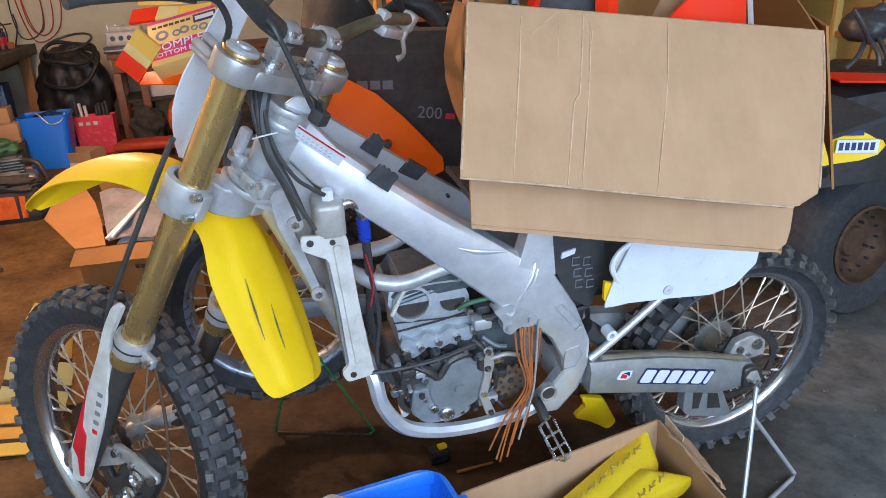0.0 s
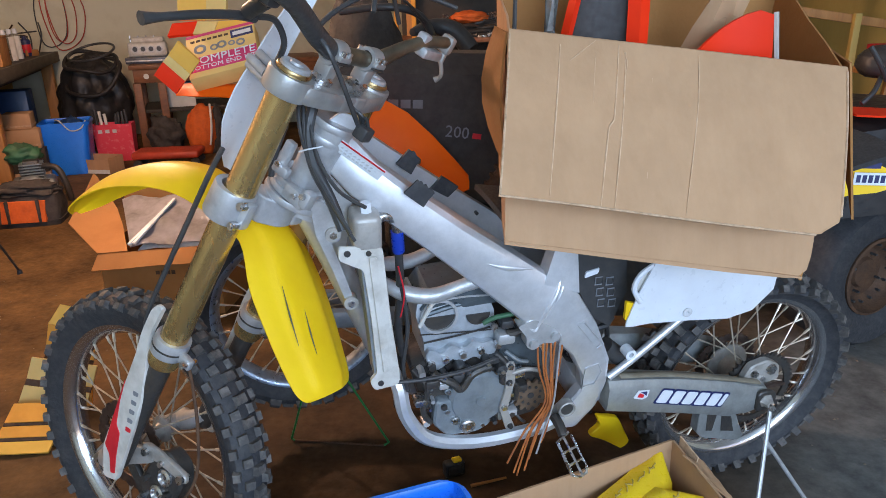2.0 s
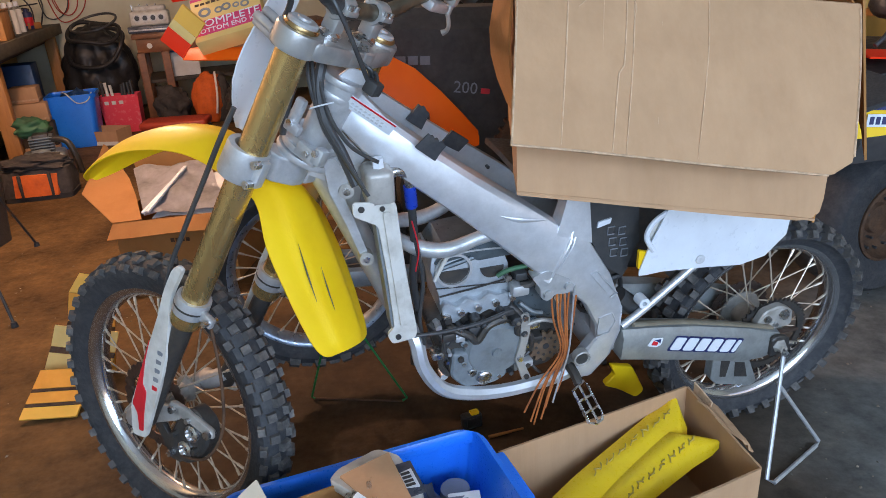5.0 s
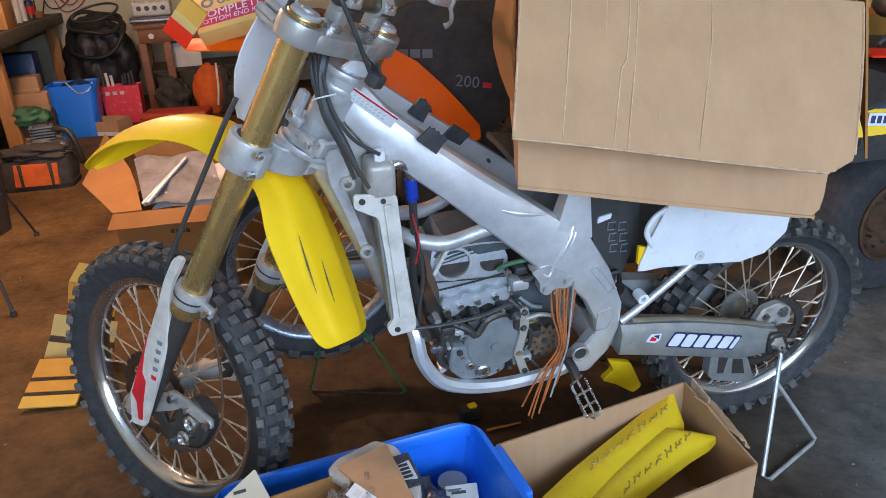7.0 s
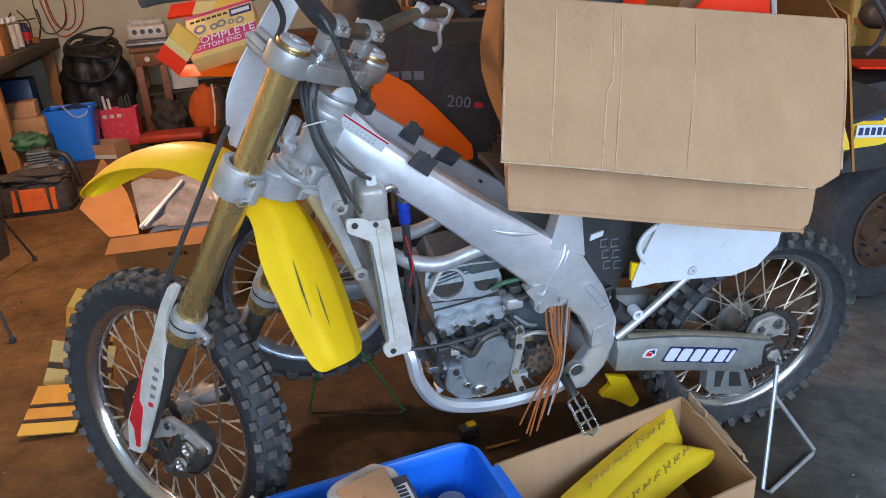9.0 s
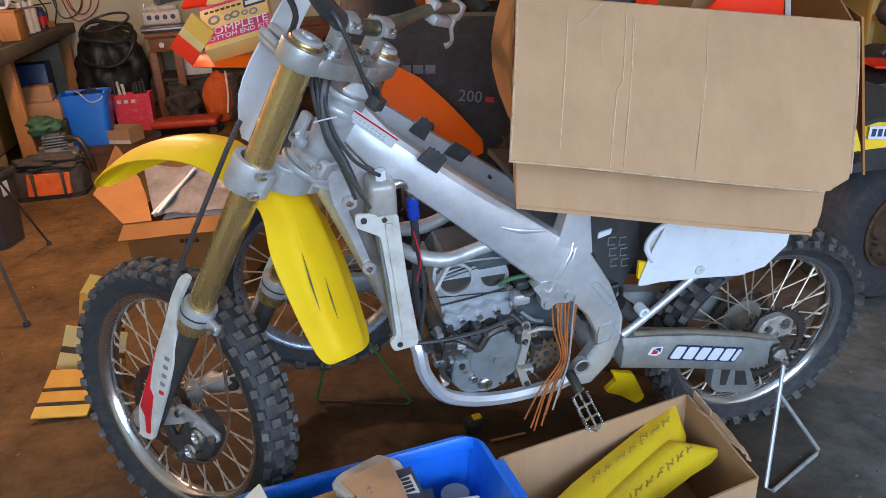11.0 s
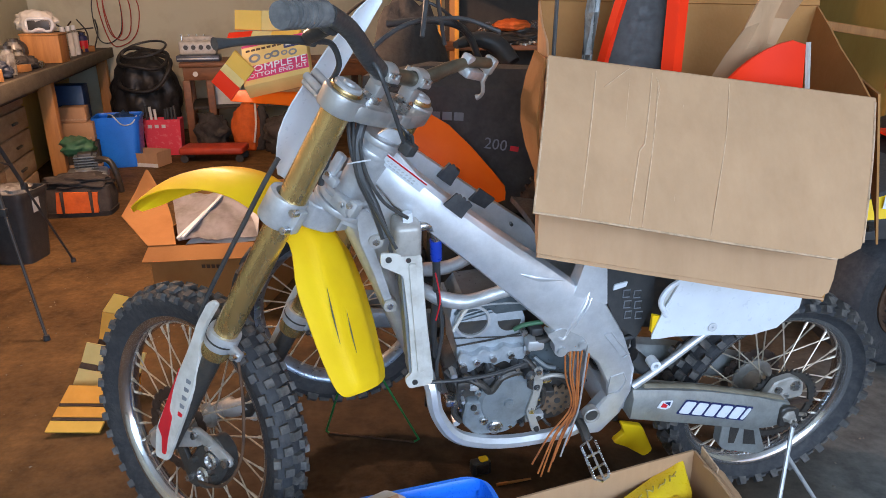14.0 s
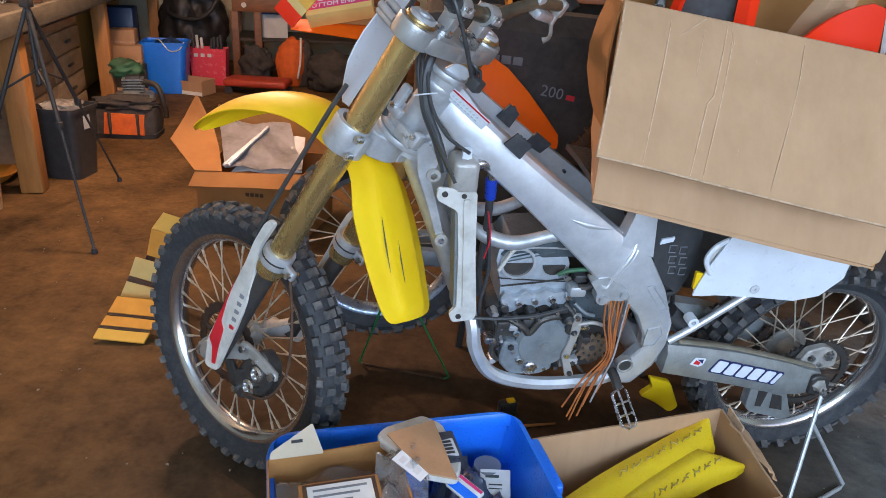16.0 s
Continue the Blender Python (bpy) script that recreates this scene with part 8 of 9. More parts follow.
part("block", box(bmesh.new(), (-0.17, -0.09, 0.06), (0.17, 0.1, 0.19), 0.022, CBM, 3), M_OFFW, cb)
part("head", box(bmesh.new(), (-0.13, -0.06, 0.185), (0.15, 0.08, 0.235), 0.02, CBM, 3), M_OFFW, cb)
for k in range(4):
    at_ = CBM @ Matrix.Translation((-0.105 + 0.07 * k, -0.09, 0.13)) @ pose(0, 0, 0, 90, 0, 0)
    part("bore_ring", lathe(bmesh.new(), [(0.022, 0), (0.031, 0), (0.031, 0.012), (0.022, 0.012)], 20, True, at_), M_CAST, cb)
    part("bore", cyl(bmesh.new(), at_ @ V(0, 0, 0.001), at_ @ V(0, 0, 0.004), 0.022, seg=16), M_BLK, cb)
    part("stud", cyl(bmesh.new(), CBM @ V(-0.14 + 0.07 * k, -0.04, 0.18), CBM @ V(-0.14 + 0.07 * k, -0.04, 0.25), 0.008, seg=8), M_STEEL, cb)
part("base", box(bmesh.new(), (-0.20, -0.13, 0.0), (0.20, 0.11, 0.060), 0.010, CBM), M_SLATE, cb, "dark blue-grey tray under the block")
part("base_rail", box(bmesh.new(), (-0.19, -0.138, 0.020), (0.19, -0.131, 0.034), 0.002, CBM), M_CAST, cb)
bx = thing("storage_box", "pale blue-grey box on the table shelf", "box", R(-0.15, 7.4, 0.39))
part("body", box(bmesh.new(), (-0.14, -0.14, 0), (0.14, 0.14, 0.22), 0.006, Matrix.Translation(R(-0.12, 7.35, 0.39)) @ pose(0, 0, 0, 0, 0, 18)), M_PAPER, bx)
part("lid", box(bmesh.new(), (-0.145, -0.145, 0.222), (0.145, 0.145, 0.245), 0.006, Matrix.Translation(R(-0.12, 7.35, 0.39)) @ pose(0, 0, 0, 0, 0, 18)), M_BLUED, bx)
st = thing("creeper_seat", "low red vinyl padded roller seat on the floor", "stool", R(-0.28, 6.42))
SS = Matrix.Translation(R(-0.26, 6.42)) @ pose(0, 0, 0, 0, 0, 4)
part("pad", box(bmesh.new(), (-0.28, -0.14, 0.07), (0.28, 0.14, 0.135), 0.025, SS, 3), M_REDC, st)
for x in (-0.24, 0.24):
    for y in (-0.1, 0.1):
        part("castor", cyl(bmesh.new(), SS @ V(x, y - 0.012, 0.035), SS @ V(x, y + 0.012, 0.035), 0.035, seg=16), M_BLK, st)
bk = thing("backpack", "orange and black backpack slumped on the floor", "backpack", R(0.02, 6.8))
BKM = Matrix.Translation(R(0.03, 6.80)) @ pose(0, 0, 0, -8, 6, 20)
part("body", crumple(bmesh.new(), (0, 0, 0), (0.30, 0.2, 0.46), 25, 0.14, 4), M_ORGC, bk, "", BKM, smooth=85)
part("side", crumple(bmesh.new(), (0.11, 0.02, 0), (0.16, 0.2, 0.45), 26, 0.14, 4), M_CLOTH, bk, "", BKM, smooth=85)
bm = bmesh.new()
tube(bm, [BKM @ V(0.05, -0.11, 0.08), BKM @ V(0.06, -0.135, 0.25), BKM @ V(0.05, -0.115, 0.45)], 0.010, 8)
part("strap", bm, M_PAPER, bk)
solo("duffel_bag", crumple(bmesh.new(), R(-0.28, 6.95, 0), (0.30, 0.3, 0.34), 28, 0.35, 4), M_CLOTH, "black cloth heap under the table", "bag", smooth=85)
solo("duffel_bag", crumple(bmesh.new(), R(0.42, 6.6, 0), (0.5, 0.4, 0.36), 29, 0.3, 4), M_CLOTH, "dark slumped cloth bag beside the backpack", "bag", smooth=85)
blb = thing("trash_bag", "big black bag heaped with dark coiled inner tubes", "bag", R(-0.92, 7.6))
bm = crumple(bmesh.new(), R(-0.90, 7.62, 0), (0.66, 0.58, 0.90), 30, 0.12, 5)
for v in bm.verts:
    d = v.co - R(-0.90, 7.62, v.co.z)
    w = 1 + 0.055 * math.sin(9 * math.atan2(d.y, d.x) + 7 * v.co.z) * min(1.0, v.co.z * 2)
    v.co = R(-0.90, 7.62, v.co.z) + d * w
part("bag", bm, M_BAGB, blb, smooth=85)
for k, (rr, tr, dz, ax, ay) in enumerate(((0.225, 0.018, 0.070, 26, 8), (0.262, 0.020, -0.060, 48, -12))):
    part("inner_tube", tube(bmesh.new(), [R(-0.86, 7.42 - 0.03 * k, 0.76 + dz) + (pose(0, 0, 0, ax, ay, 0) @ V(rr * math.cos(a_) * (1 + 0.06 * math.sin(2 * a_ + k)), rr * 0.85 * math.sin(a_), 0.022 * math.sin(3 * a_ + 2 * k))) for a_ in (2 * math.pi * i / 14 for i in range(14))], tr, 10, 3, closed=True), M_BAGB, blb, "limp black inner tube")
part("hoop", tube(bmesh.new(), [R(-0.84, 7.42, 0.915) + (pose(0, 0, 0, 22, -6, 0) @ V(0.21 * math.cos(a_), 0.18 * math.sin(a_), 0)) for a_ in (2 * math.pi * i / 12 for i in range(12))], 0.011, 8, 3, closed=True), M_BLK, blb, "thin dark hoop on top")
# cords on the wall
for k, (col, dx) in enumerate(((M_REDC, 0.0), (M_REDC, 0.06), (M_BLK, -0.05), (M_REDC, 0.09))):
    bm = bmesh.new()
    w = 0.07 + 0.035 * k
    tube(bm, [R(-1.20, 8.27, 1.62), R(-1.20 + dx * 0.6 - w, 8.26, 1.38), R(-1.20 + dx - w * 0.8, 8.26, 1.10 - 0.05 * k), R(-1.19 + dx, 8.26, 0.99 - 0.02 * k), R(-1.16 + dx + w * 0.6, 8.26, 1.08), R(-1.16 + dx + w * 0.7, 8.26, 1.38), R(-1.20, 8.27, 1.62)], 0.0055, 8)
    solo("hanging_cord", bm, col, "red extension cord hung on the wall" if col is M_REDC else "dark cord hung on the wall", "cord", group="cords on the wall")
bm = bmesh.new()
cyl(bm, R(-1.2, 8.3, 1.63), R(-1.2, 8.2, 1.64), 0.008)
solo("wall_hook", bm, M_STEEL, "steel hook on the wall holding the cords", "hook")
# bench top clutter
wb = thing("wooden_box", "orange-brown wooden box on the workbench", "box", R(-1.40, 6.14, 0.90))
WBM = Matrix.Translation(R(-1.40, 6.14, 0.90)) @ pose(0, 0, 0, 0, 0, 18)
part("body", box(bmesh.new(), (-0.13, -0.14, 0), (0.13, 0.14, 0.20), 0.004, WBM), M_WOOD, wb)
part("lid", box(bmesh.new(), (-0.135, -0.145, 0.201), (0.135, 0.145, 0.215), 0.004, WBM), M_WOOD, wb)
part("dial", cyl(bmesh.new(), WBM @ V(-0.155, -0.20, 0.10), WBM @ V(-0.155, -0.26, 0.10), 0.085, 0.075, 24), M_BLK, wb)
for k in range(3):
    c_ = R(-1.36, 6.62 + 0.22 * k, 0.90)
    bo = thing("spray_can", "silver spray can with a pale cap on the bench", "spray can", c_, "spray cans")
    part("body", cyl(bmesh.new(), c_, c_ + V(0, 0, 0.19), 0.033, seg=20), M_PAPER if k else M_STEEL, bo)
    part("shoulder", cyl(bmesh.new(), c_ + V(0, 0, 0.19), c_ + V(0, 0, 0.21), 0.033, 0.018, 20), M_STEEL, bo)
    part("cap", cyl(bmesh.new(), c_ + V(0, 0, 0.21), c_ + V(0, 0, 0.25), 0.02, 0.018, 16), M_WHITE, bo)
gg = thing("goggles", "white-framed riding goggles on the wooden box", "goggles", R(-1.40, 6.12, 1.115))
GGM = Matrix.Translation(R(-1.40, 6.10, 1.116)) @ pose(0, 0, 0, 0, 0, 18)
bm = bmesh.new()
tube(bm, [GGM @ V(x, -0.05 + abs(x) * 0.4, z) for x, z in ((-0.09, 0.06), (-0.07, 0.10), (0, 0.105), (0.07, 0.10), (0.09, 0.06), (0.06, 0.015), (0, 0.03), (-0.06, 0.015))], 0.012, 8, 4, closed=True)
part("rim", bm, M_WHITE, gg)
part("lens", box(bmesh.new(), (-0.075, -0.045, 0.025), (0.075, -0.038, 0.092), 0.003, GGM), M_BLK, gg)
solo("cloth", crumple(bmesh.new(), R(-1.44, 6.18, 1.114), (0.3, 0.2, 0.17), 33, 0.3, 4), M_PAPER, "white rag behind the goggles", "rag", smooth=85)
random.seed(12)
def junk(k, at, s, group, where):
    """One small workshop thing: can, jar, ring, small carton, fitting or rag."""
    kind = k % 7
    m_ = Matrix.Translation(at) @ pose(0, 0, 0, 0, 0, random.uniform(0, 180))
    h = s * random.uniform(0.8, 1.8)
    if kind == 0:
        o = solo("can", lathe(bmesh.new(), [(0.001, 0), (s * 0.45, 0), (s * 0.45, h * 0.86), (s * 0.40, h * 0.92), (s * 0.20, h * 0.95), (s * 0.18, h * 1.1), (0.001, h * 1.1)], 18, True, m_), random.choice((M_STEEL, M_DARKMET, M_NAVY)), "small metal can standing " + where, "can", group=group)
        part("band", lathe(bmesh.new(), [(s * 0.455, h * 0.2), (s * 0.465, h * 0.2), (s * 0.465, h * 0.65), (s * 0.455, h * 0.65)], 18, True, m_), random.choice((M_RED, M_YELD, M_BLK)), o)
    elif kind == 1:
        o = solo("jar", lathe(bmesh.new(), [(0.001, 0), (s * 0.4, 0), (s * 0.42, h * 0.7), (s * 0.28, h * 0.82), (s * 0.28, h * 0.9), (0.001, h * 0.9)], 16, True, m_), M_BAG, "dusty jar standing " + where, "jar", group=group)
        part("lid", lathe(bmesh.new(), [(0.001, h * 0.901), (s * 0.31, h * 0.901), (s * 0.31, h), (0.001, h)], 16, True, m_), M_DARKMET, o)
    elif kind == 2:
        solo("ring_gear", lathe(bmesh.new(), [(s * 0.35, 0), (s * 0.8, 0), (s * 0.8, s * 0.25), (s * 0.6, s * 0.3), (s * 0.35, s * 0.25)], 24, True, m_), random.choice((M_STEEL, M_CAST, M_RUST)), "bare metal ring part lying " + where, "metal part", group=group)
    elif kind == 3:
        o = solo("small_carton", box(bmesh.new(), (-s * 0.7, -s * 0.5, 0), (s * 0.7, s * 0.5, s * 0.6), 0.003, m_), random.choice((M_CARDD, M_CARDD, M_SLATE)), "small closed carton lying " + where, "box", group=group)
        part("tape", box(bmesh.new(), (-s * 0.705, -s * 0.1, s * 0.601), (s * 0.705, s * 0.1, s * 0.605), 0, m_), M_EDGE, o)
    elif kind == 4:
        bm = cyl(bmesh.new(), m_ @ V(-s * 0.8, 0, s * 0.25), m_ @ V(s * 0.8, 0, s * 0.25), s * 0.25, s * 0.22, 14)
        cyl(bm, m_ @ V(-s * 0.3, 0, s * 0.25), m_ @ V(0, 0, s * 0.25), s * 0.36, s * 0.36, 6)
        cyl(bm, m_ @ V(s * 0.2, 0, s * 0.2), m_ @ V(s * 0.2, s * 0.3, s * 0.8), s * 0.12, s * 0.1, 10)
        solo("pipe_fitting", bm, random.choice((M_CAST, M_DARKMET, M_STEEL)), "greasy pipe fitting lying " + where, "metal part", group=group)
    elif kind == 5:
        solo("rag", crumple(bmesh.new(), at, (s * 1.8, s * 1.4, s), 40 + k, 0.35, 4), random.choice((M_CLOTH, M_CLOTH, M_SLATE)), "crumpled rag lying " + where, "rag", group=group, smooth=85)
    else:
        solo("plastic_bag", crumple(bmesh.new(), at, (s * 1.6, s * 1.3, s * 1.2), 140 + k, 0.4, 4), M_FILM, "crumpled clear plastic bag lying " + where, "bag", group=group, smooth=60)


for k in range(110):
    u = 2.1 + k * 0.052 + random.uniform(-0.03, 0.03)
    r_ = -1.36 - random.uniform(0.0, 0.5) ** 1.4
    if 5.60 < u < 7.3 and r_ > -1.66:
        continue
    junk(k * 3 + k // 5, R(r_, u, 0.9005), random.uniform(0.06, 0.12) * (1.3 if r_ < -1.65 else 1.0), "bench clutter", "on the workbench")
for k in range(9):
    p_ = R(-1.38 - 0.05 * (k % 4), 7.35 + 0.09 * k, 0.905)
    bm = bmesh.new()
    tube(bm, [p_, p_ + V(random.uniform(-0.1, 0.1), random.uniform(-0.1, 0.1), 0.16), p_ + V(random.uniform(-0.2, 0.2), random.uniform(-0.1, 0.1), random.uniform(0.08, 0.3))], 0.007, 6)
    solo("wire_loom", bm, M_RUST if k % 2 else M_BLK, "tangled brown wiring on the bench", "wiring", group="wiring on the bench")
# tripod with bag hook
tri = thing("tripod", "black thin camera tripod standing by the bench", "tripod", (-1.95, 2.85, 0))
AP = V(-2.055, 2.78, 0.965)
for p_ in (V(-1.72, 2.477, 0), V(-2.114, 3.40, 0), V(-2.40, 2.62, 0)):
    mid = AP + (p_ - AP) * 0.48
    bm = bmesh.new()
    cyl(bm, AP, mid, 0.0095, seg=10)
    cyl(bm, mid - (p_ - AP).normalized() * 0.03, p_ + V(0, 0, 0.012), 0.0062, seg=10)
    leg = part("leg", bm, M_BLK, tri)
    part("clip", box(bmesh.new(), (-0.012, -0.012, -0.016), (0.012, 0.012, 0.016), 0.003, Matrix.Translation(mid)), M_BLK, leg)
    part("foot", cyl(bmesh.new(), p_, p_ + V(0, 0, 0.022), 0.014, 0.011, 12), M_RUB, leg)
    part("brace", cyl(bmesh.new(), V(-2.055, 2.78, 0.70), AP + (p_ - AP) * 0.36, 0.005, seg=8), M_BLK, tri)
part("column", cyl(bmesh.new(), V(-2.055, 2.78, 0.64), V(-2.055, 2.78, 0.985), 0.010, seg=12), M_BLK, tri)
part("head", box(bmesh.new(), (-2.077, 2.758, 0.955), (-2.033, 2.802, 1.0), 0.008), M_BLK, tri)
bw = thing("bowl", "yellow plastic bowl on the floor under the bench", "bowl", R(-1.66, 4.0))
bm = bmesh.new()
lathe(bm, [(0.001, 0.0), (0.12, 0.0), (0.17, 0.05), (0.175, 0.05), (0.125, -0.0 + 0.006), (0.001, 0.008)], 32, True, Matrix.Translation(R(-1.64, 3.93)))
part("body", bm, M_TANW, bw)

# ---------------------------------------------------------------- floor cartons on the left
fc = thing("carton", "open brown carton with white plastic inside on the floor", "carton", (-1.25, 2.95, 0))
fa_, fb_, fc_, fd_ = V(-1.39, 2.79, 0.300), V(-0.90, 2.81, 0.320), V(-0.86, 3.18, 0.320), V(-1.40, 3.20, 0.310)
for name, p, q, k in (("near_panel", fa_, fb_, 51), ("right_panel", fb_, fc_, 52), ("back_panel", fc_, fd_, 53), ("left_panel", fd_, fa_, 54)):
    part(name, panel(bmesh.new(), p, q, V(q.x, q.y, 0.004), V(p.x, p.y, 0.004), 0.005, 3, 3, 0.004, k), M_CARDD, fc)
part("bottom_panel", panel(bmesh.new(), V(fa_.x, fa_.y, 0.006), V(fb_.x, fb_.y, 0.006), V(fc_.x, fc_.y, 0.006), V(fd_.x, fd_.y, 0.006), 0.004), M_CARDD, fc)
C1, D1, B1, E1 = V(-1.538, 3.20, 0.551), V(-1.453, 3.20, 0.400), V(-1.573, 2.95, 0.392), V(-1.268, 2.80, 0.306)
bm = bmesh.new()
sheet(bm, [[fa_ + V(0, 0, 0.002), (fa_ + E1) / 2, E1], [B1, (B1 + D1) / 2 - V(0, 0.05, 0.02), (D1 + E1) / 2], [(B1 + C1) / 2, (C1 + D1) / 2 + V(-0.02, -0.03, -0.02), D1 - V(0, 0.03, 0.01)], [C1 - V(0.006, 0, 0), C1, C1 + V(0.006, 0, -0.008)]], 0.005)
part("left_flap", bm, M_CARDD, fc, "flap bent outwards", None, 60)
part("back_flap", panel(bmesh.new(), fd_ + V(-0.05, 0.03, 0.20), fc_ + V(0.03, 0.05, 0.18), fc_, fd_, 0.005, 3, 3, 0.01, 56), M_CARDD, fc, "raised flap")
part("near_flap", panel(bmesh.new(), fa_ + V(0.0, -0.003, 0.0), fb_ + V(0, -0.003, 0), fb_ + V(0.01, -0.06, -0.05), fa_ + V(-0.01, -0.06, -0.05), 0.005, 4, 2, 0.006, 57), M_CARDD, fc, "flap hanging forward")
for k in range(4):
    part("print_bar", box(bmesh.new(), (-1.16 + 0.022 * k, 2.7842, 0.205), (-1.144 + 0.022 * k, 2.7852, 0.222)), M_RUST, fc)
bm = bmesh.new()
sheet(bm, [[V(-1.235 + 0.325 * s + 0.09 * v * (1 - s) - 0.06 * v * s, 2.825 + 0.27 * v, 0.300 + 0.02 * s + 0.095 * v + 0.006 * math.sin(7 * s + 3 * v)) for s in (0, 0.25, 0.5, 0.75, 1.0)] for v in (0, 0.35, 0.7, 1.0)], 0.004)
solo("white_liner", bm, M_FAINT, "bent white plastic sheet lying in the floor carton", "packing")
solo("plastic_bag", crinkled((-1.262, 2.818, 0.318), (0.350, 0.010, 0.020), (-0.160, 0.36, 0.115), 34, 28, 0.020, 13), M_PALEF, "clear plastic film bulging from the floor carton", "bag", smooth=60)
for k in range(2):
    bm = bmesh.new()
    box(bm, (0, -0.007, -0.006), (0.33, 0.007, 0.006), 0.003, frame_of((-1.262 + 0.022 * k, 2.806, 0.334 + 0.004 * k), (0.105 - 0.02 * k, 0.29, 0.108), (1, 0, 0)))
    solo("packing_rail", bm, M_WHITE, "white plastic packing rail in the carton", "packing", group="packing rails")
def zigzag(o, across, folds, label):
    """Flattened packaging strip standing in folds; each fold is a panel of its own colour."""
    fo = thing("folded_carton", label, "cardboard", o, "folded cartons")
    e = Vector(across)
    p = Vector(o)
    for k, (d, mm) in enumerate(folds):
        q = p + Vector(d)
        part("fold", panel(bmesh.new(), q, q + e, p + e, p, 0.010, 2, 2, 0.003, k + 70), mm, fo)
        p = q + Vector(d).normalized() * 0.002
    return fo


zigzag((-1.330, 1.800, 0.020), (0.165, 0.020, -0.012), (((0.006, 0.03, 0.022), M_TANY), ((0.002, 0.006, 0.006), M_RUST), ((0.006, 0.03, 0.020), M_TANW), ((0.002, 0.006, 0.006), M_RUST), ((0.010, 0.05, 0.036), M_TANW)), "yellow-tan folded carton pieces lying on the floor")
zigzag((-1.335, 1.930, 0.030), (0.190, 0.020, -0.050), (((0.012, 0.03, 0.045), M_CREAM), ((0.004, 0.01, 0.014), M_RUST), ((0.012, 0.03, 0.045), M_CREAM), ((0.004, 0.01, 0.014), M_RUST), ((0.014, 0.03, 0.060), M_CREAM)), "cream and brown striped folded carton on the floor")
zigzag((-1.290, 2.060, 0.050), (0.140, 0.020, -0.045), (((0.010, 0.03, 0.130), M_TANW), ((0.004, 0.01, 0.016), M_RUST), ((0.012, 0.03, 0.090), M_TANW), ((0.030, 0.04, 0.050), M_TANY)), "standing yellow-tan folded carton by the wheel")

# ---------------------------------------------------------------- shelves and stuff at the back
sh = thing("shelf_rack", "rough pine shelf rack crowded with dark parts", "shelf", (0.6, 4.9, 0))
for x, y, s in ((-0.170, 4.56, 0.011), (-0.062, 4.56, 0.014), (1.5, 4.72, 0.035), (-0.09, 5.2, 0.035), (1.5, 5.2, 0.035)):
    part("upright", box(bmesh.new(), (x - s, y - 0.03, 0), (x + s, y + 0.03, 1.9), 0.004), M_TANW if s < 0.02 else M_WOOD, sh)
# Dark board added to hide the bright wall and deepen the shelves' shade.
part("back_panel", box(bmesh.new(), (-0.16, 5.235, 0.1), (1.53, 5.25, 1.95), 0), M_WOODD, sh, "added dark board that shades out the wall behind")
for z in (0.35, 1.02, 1.45):
    part("board", box(bmesh.new(), (-0.16, 4.60, z), (1.53, 5.22, z + 0.03), 0.003), M_WOODR, sh)
random.seed(21)
for k in range(30):
    junk(k * 2 + k // 4, V(0.0 + 0.05 * k, 4.86 + random.uniform(-0.08, 0.12), 1.0505 if k % 2 else 0.3805), random.uniform(0.07, 0.12), "parts on the shelf", "on the shelf")
solo("black_sheet", crumple(bmesh.new(), V(-0.25, 3.1, 0.0), (0.42, 0.3, 1.34), 91, 0.12, 4), M_CLOTH, "tall black covered object behind the orange bike", "cover", smooth=85)
solo("scrap_heap", crumple(bmesh.new(), V(0.36, 4.74, 1.051), (0.46, 0.22, 0.10), 93, 0.5, 4), M_DARKMET, "greasy heap of dark scrap on the shelf", "heap", smooth=30)
solo("red_cover", crumple(bmesh.new(), V(0.29, 4.72, 1.135), (0.24, 0.16, 0.075), 94, 0.2, 4), M_ORGC, "orange-red plastic cover lying on the scrap heap", "cover", smooth=85)
part("guard", tube(bmesh.new(), [(-0.03, 2.36, 1.17), (0.04, 2.44, 1.185), (0.11, 2.45, 1.165), (0.165, 2.42, 1.105)], [0.012, 0.026, 0.034, 0.030], 14, 5), M_BLK, obike, "black rubber guard")
random.seed(77)
for k in range(14):
    junk(4 if k % 3 else 2, V(0.16 + 0.035 * k, 4.64 + 0.02 * (k % 3), 1.0505), random.uniform(0.04, 0.07), "parts on the shelf", "on the shelf")
# Panel added so that the cream side wall looks warmly lit.
ws = thing("warm_wall_panel", "added yellow panel painting warm light onto the side wall", "wall frame", R(4.95, 4.6))
part("back_board", box(bmesh.new(), (4.965, 2.4, 0.0), (4.985, 8.2, 2.4), 0, ROOM), M_PLY, ws, "yellow-brown sheet standing in for warm light on the wall")
lf = thing("pine_frame", "pale pine frame leaning behind the quad bike", "frame", (2.3, 3.62, 0))
def batten(a, b, w, d, material):
    x = (b - a).normalized()
    return part("batten", box(bmesh.new(), (0, -w / 2, -d / 2), ((b - a).length, w / 2, d / 2), 0.003, frame_of(a, x, V(0, 1, 0).cross(x))), material, lf)


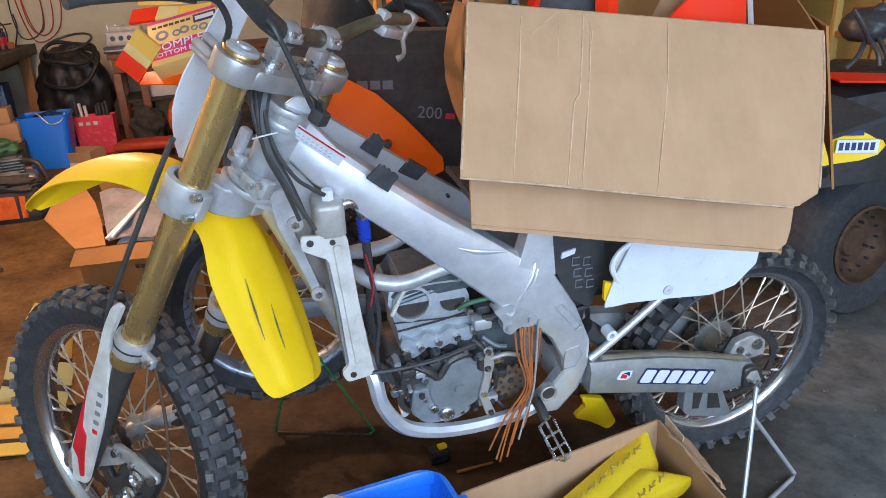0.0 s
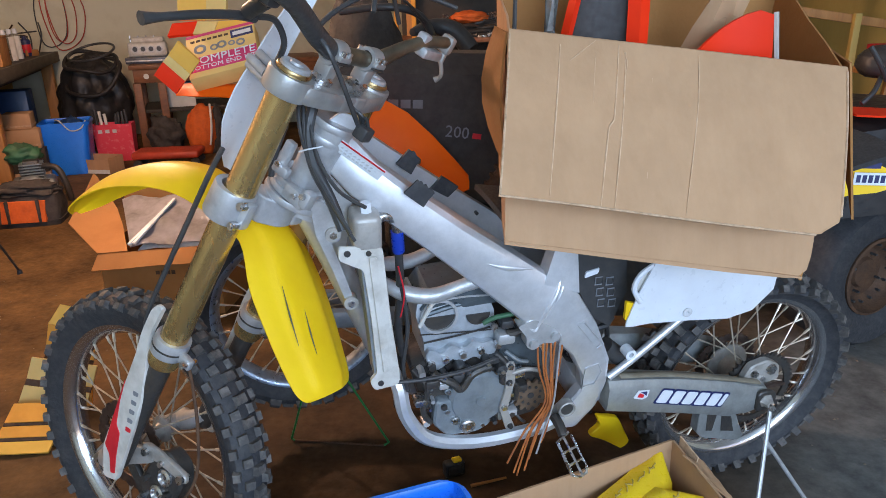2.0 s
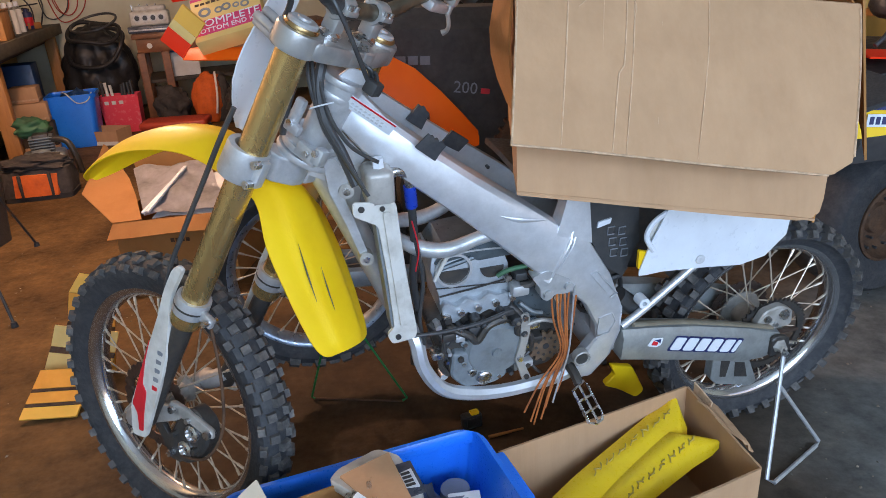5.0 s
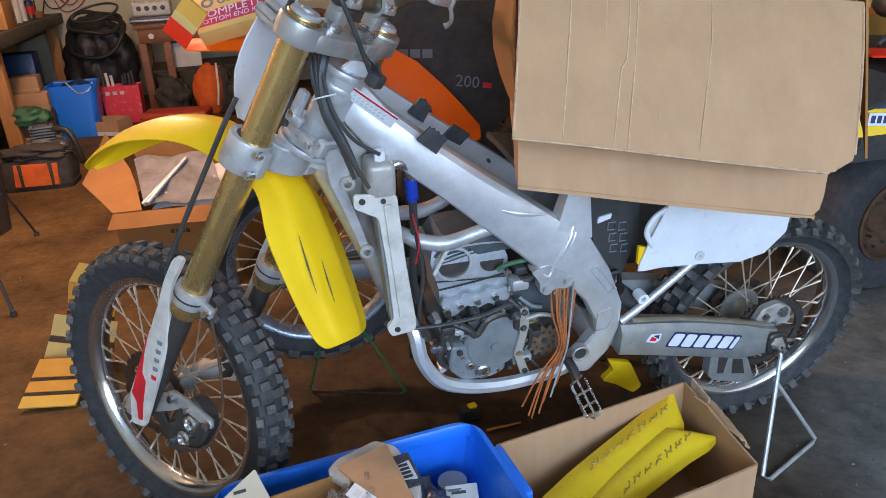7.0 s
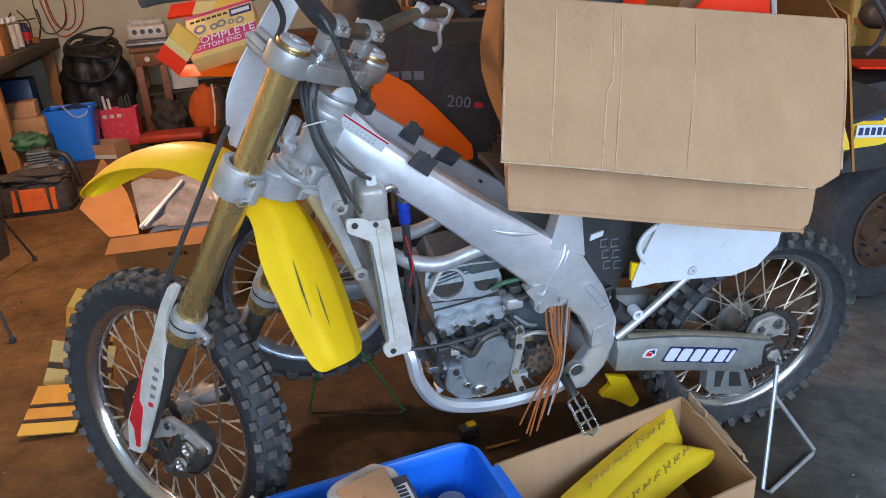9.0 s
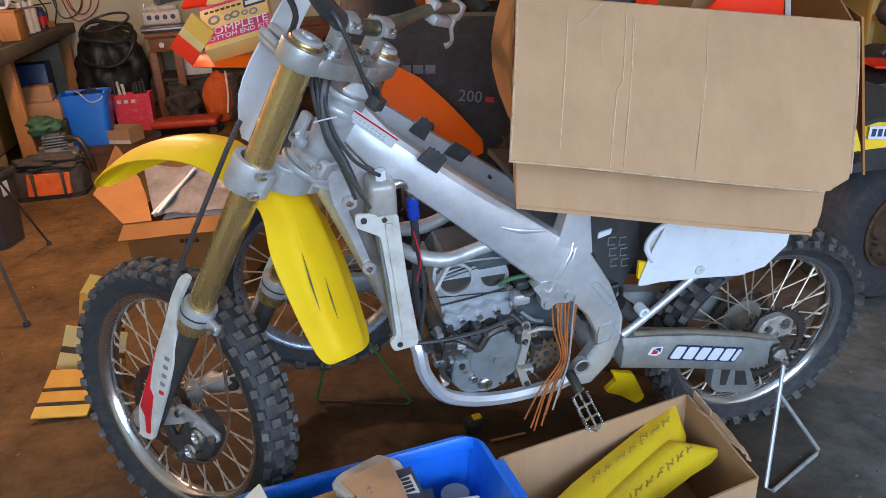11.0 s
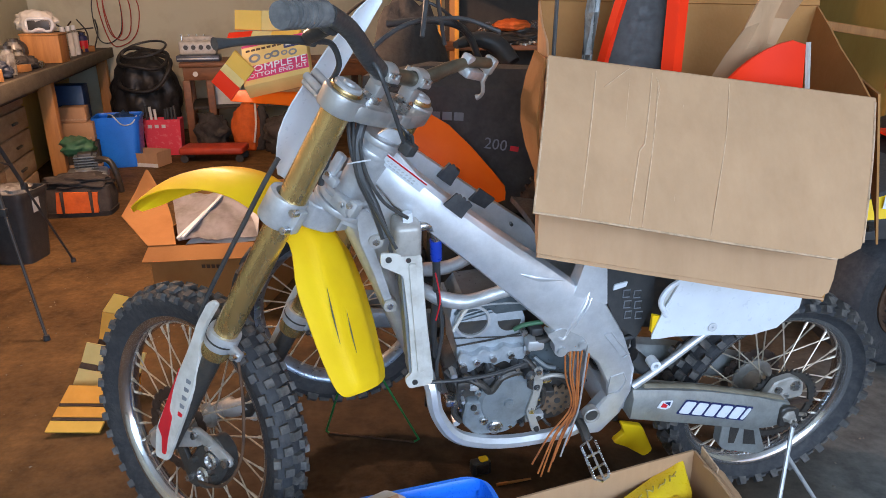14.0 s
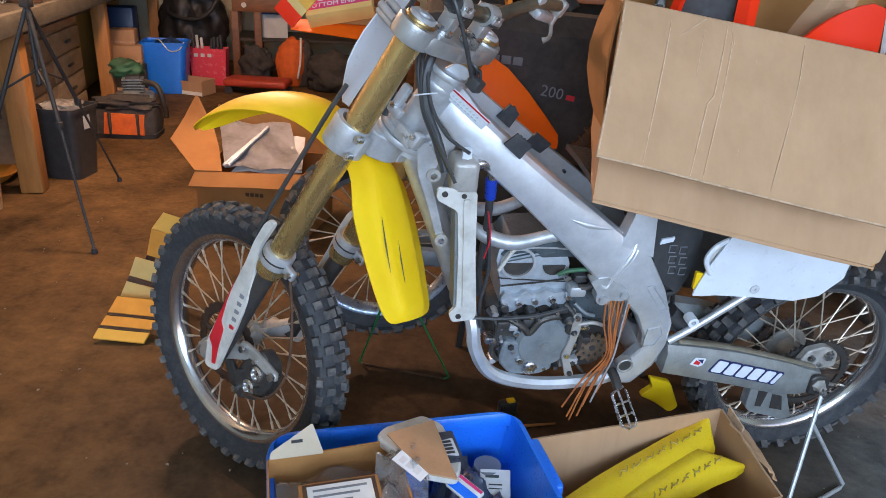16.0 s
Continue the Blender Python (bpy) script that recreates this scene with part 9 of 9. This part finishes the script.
batten(V(1.70, 3.64, 1.205), V(2.75, 3.62, 1.035), 0.042, 0.03, M_WOOD)
batten(V(2.135, 3.60, 0.0), V(2.150, 3.60, 1.16), 0.034, 0.03, M_PLY)
batten(V(2.27, 3.60, 0.0), V(2.400, 3.60, 1.12), 0.034, 0.03, M_WOOD)
batten(V(2.60, 3.60, 0.0), V(2.640, 3.60, 1.10), 0.034, 0.03, M_PLY)
trs = thing("side_stand", "narrow wooden stand behind the quad bike", "stand", (2.4, 3.5, 0))
part("top", box(bmesh.new(), (2.14, 3.40, 0.88), (2.56, 3.66, 0.91), 0.003), M_WOOD, trs)
part("leg", box(bmesh.new(), (2.50, 3.50, 0), (2.55, 3.55, 0.879), 0.003), M_WOOD, trs)
tin = thing("tin", "red printed tin on the wooden stand", "tin", (2.30, 3.53, 0.911))
part("body", box(bmesh.new(), (2.22, 3.47, 0.911), (2.39, 3.60, 1.015), 0.006), M_RED, tin)
for k in range(3):
    part("print_bar", box(bmesh.new(), (2.245 + 0.035 * k, 3.4675, 0.950), (2.270 + 0.035 * k, 3.4695, 0.975), 0), M_PAPER, tin)
solo("case", box(bmesh.new(), (2.41, 3.46, 0.911), (2.52, 3.60, 0.985), 0.012), M_BLK, "black case on the wooden stand", "case")
solo("dust_cover", crumple(bmesh.new(), V(1.1, 3.2, 0), (1.4, 0.9, 0.8), 95, 0.3, 4), M_CLOTH, "dark covered heap behind the bikes", "heap", smooth=85)
# ---------------------------------------------------------------- grit and scraps on the floor
random.seed(5)
gv, gf = [], []
for k in range(420):
    x, y = (random.uniform(0.75, 2.3), random.uniform(0.7, 2.4)) if k % 3 else (random.uniform(-2.2, -0.6), random.uniform(1.2, 3.4))
    s, a = random.uniform(0.0015, 0.0055), random.uniform(0, 6.28)
    i = len(gv)
    for q in range(5):
        rr = s * random.uniform(0.6, 1.3)
        gv.append((x + rr * math.cos(a + q * 1.257), y + rr * math.sin(a + q * 1.257), 0.0005))
    gv.append((x, y, 0.0015 + s * 0.6))
    gf += [(i + q, i + (q + 1) % 5, i + 5) for q in range(5)]
me = bpy.data.meshes.new("grit")
me.from_pydata(gv, [], gf)
me.materials.append(M_CHIP)
tagged(new("grit", me), "fine pale grit and chips scattered over the concrete floor", "grit", kind="stuff")
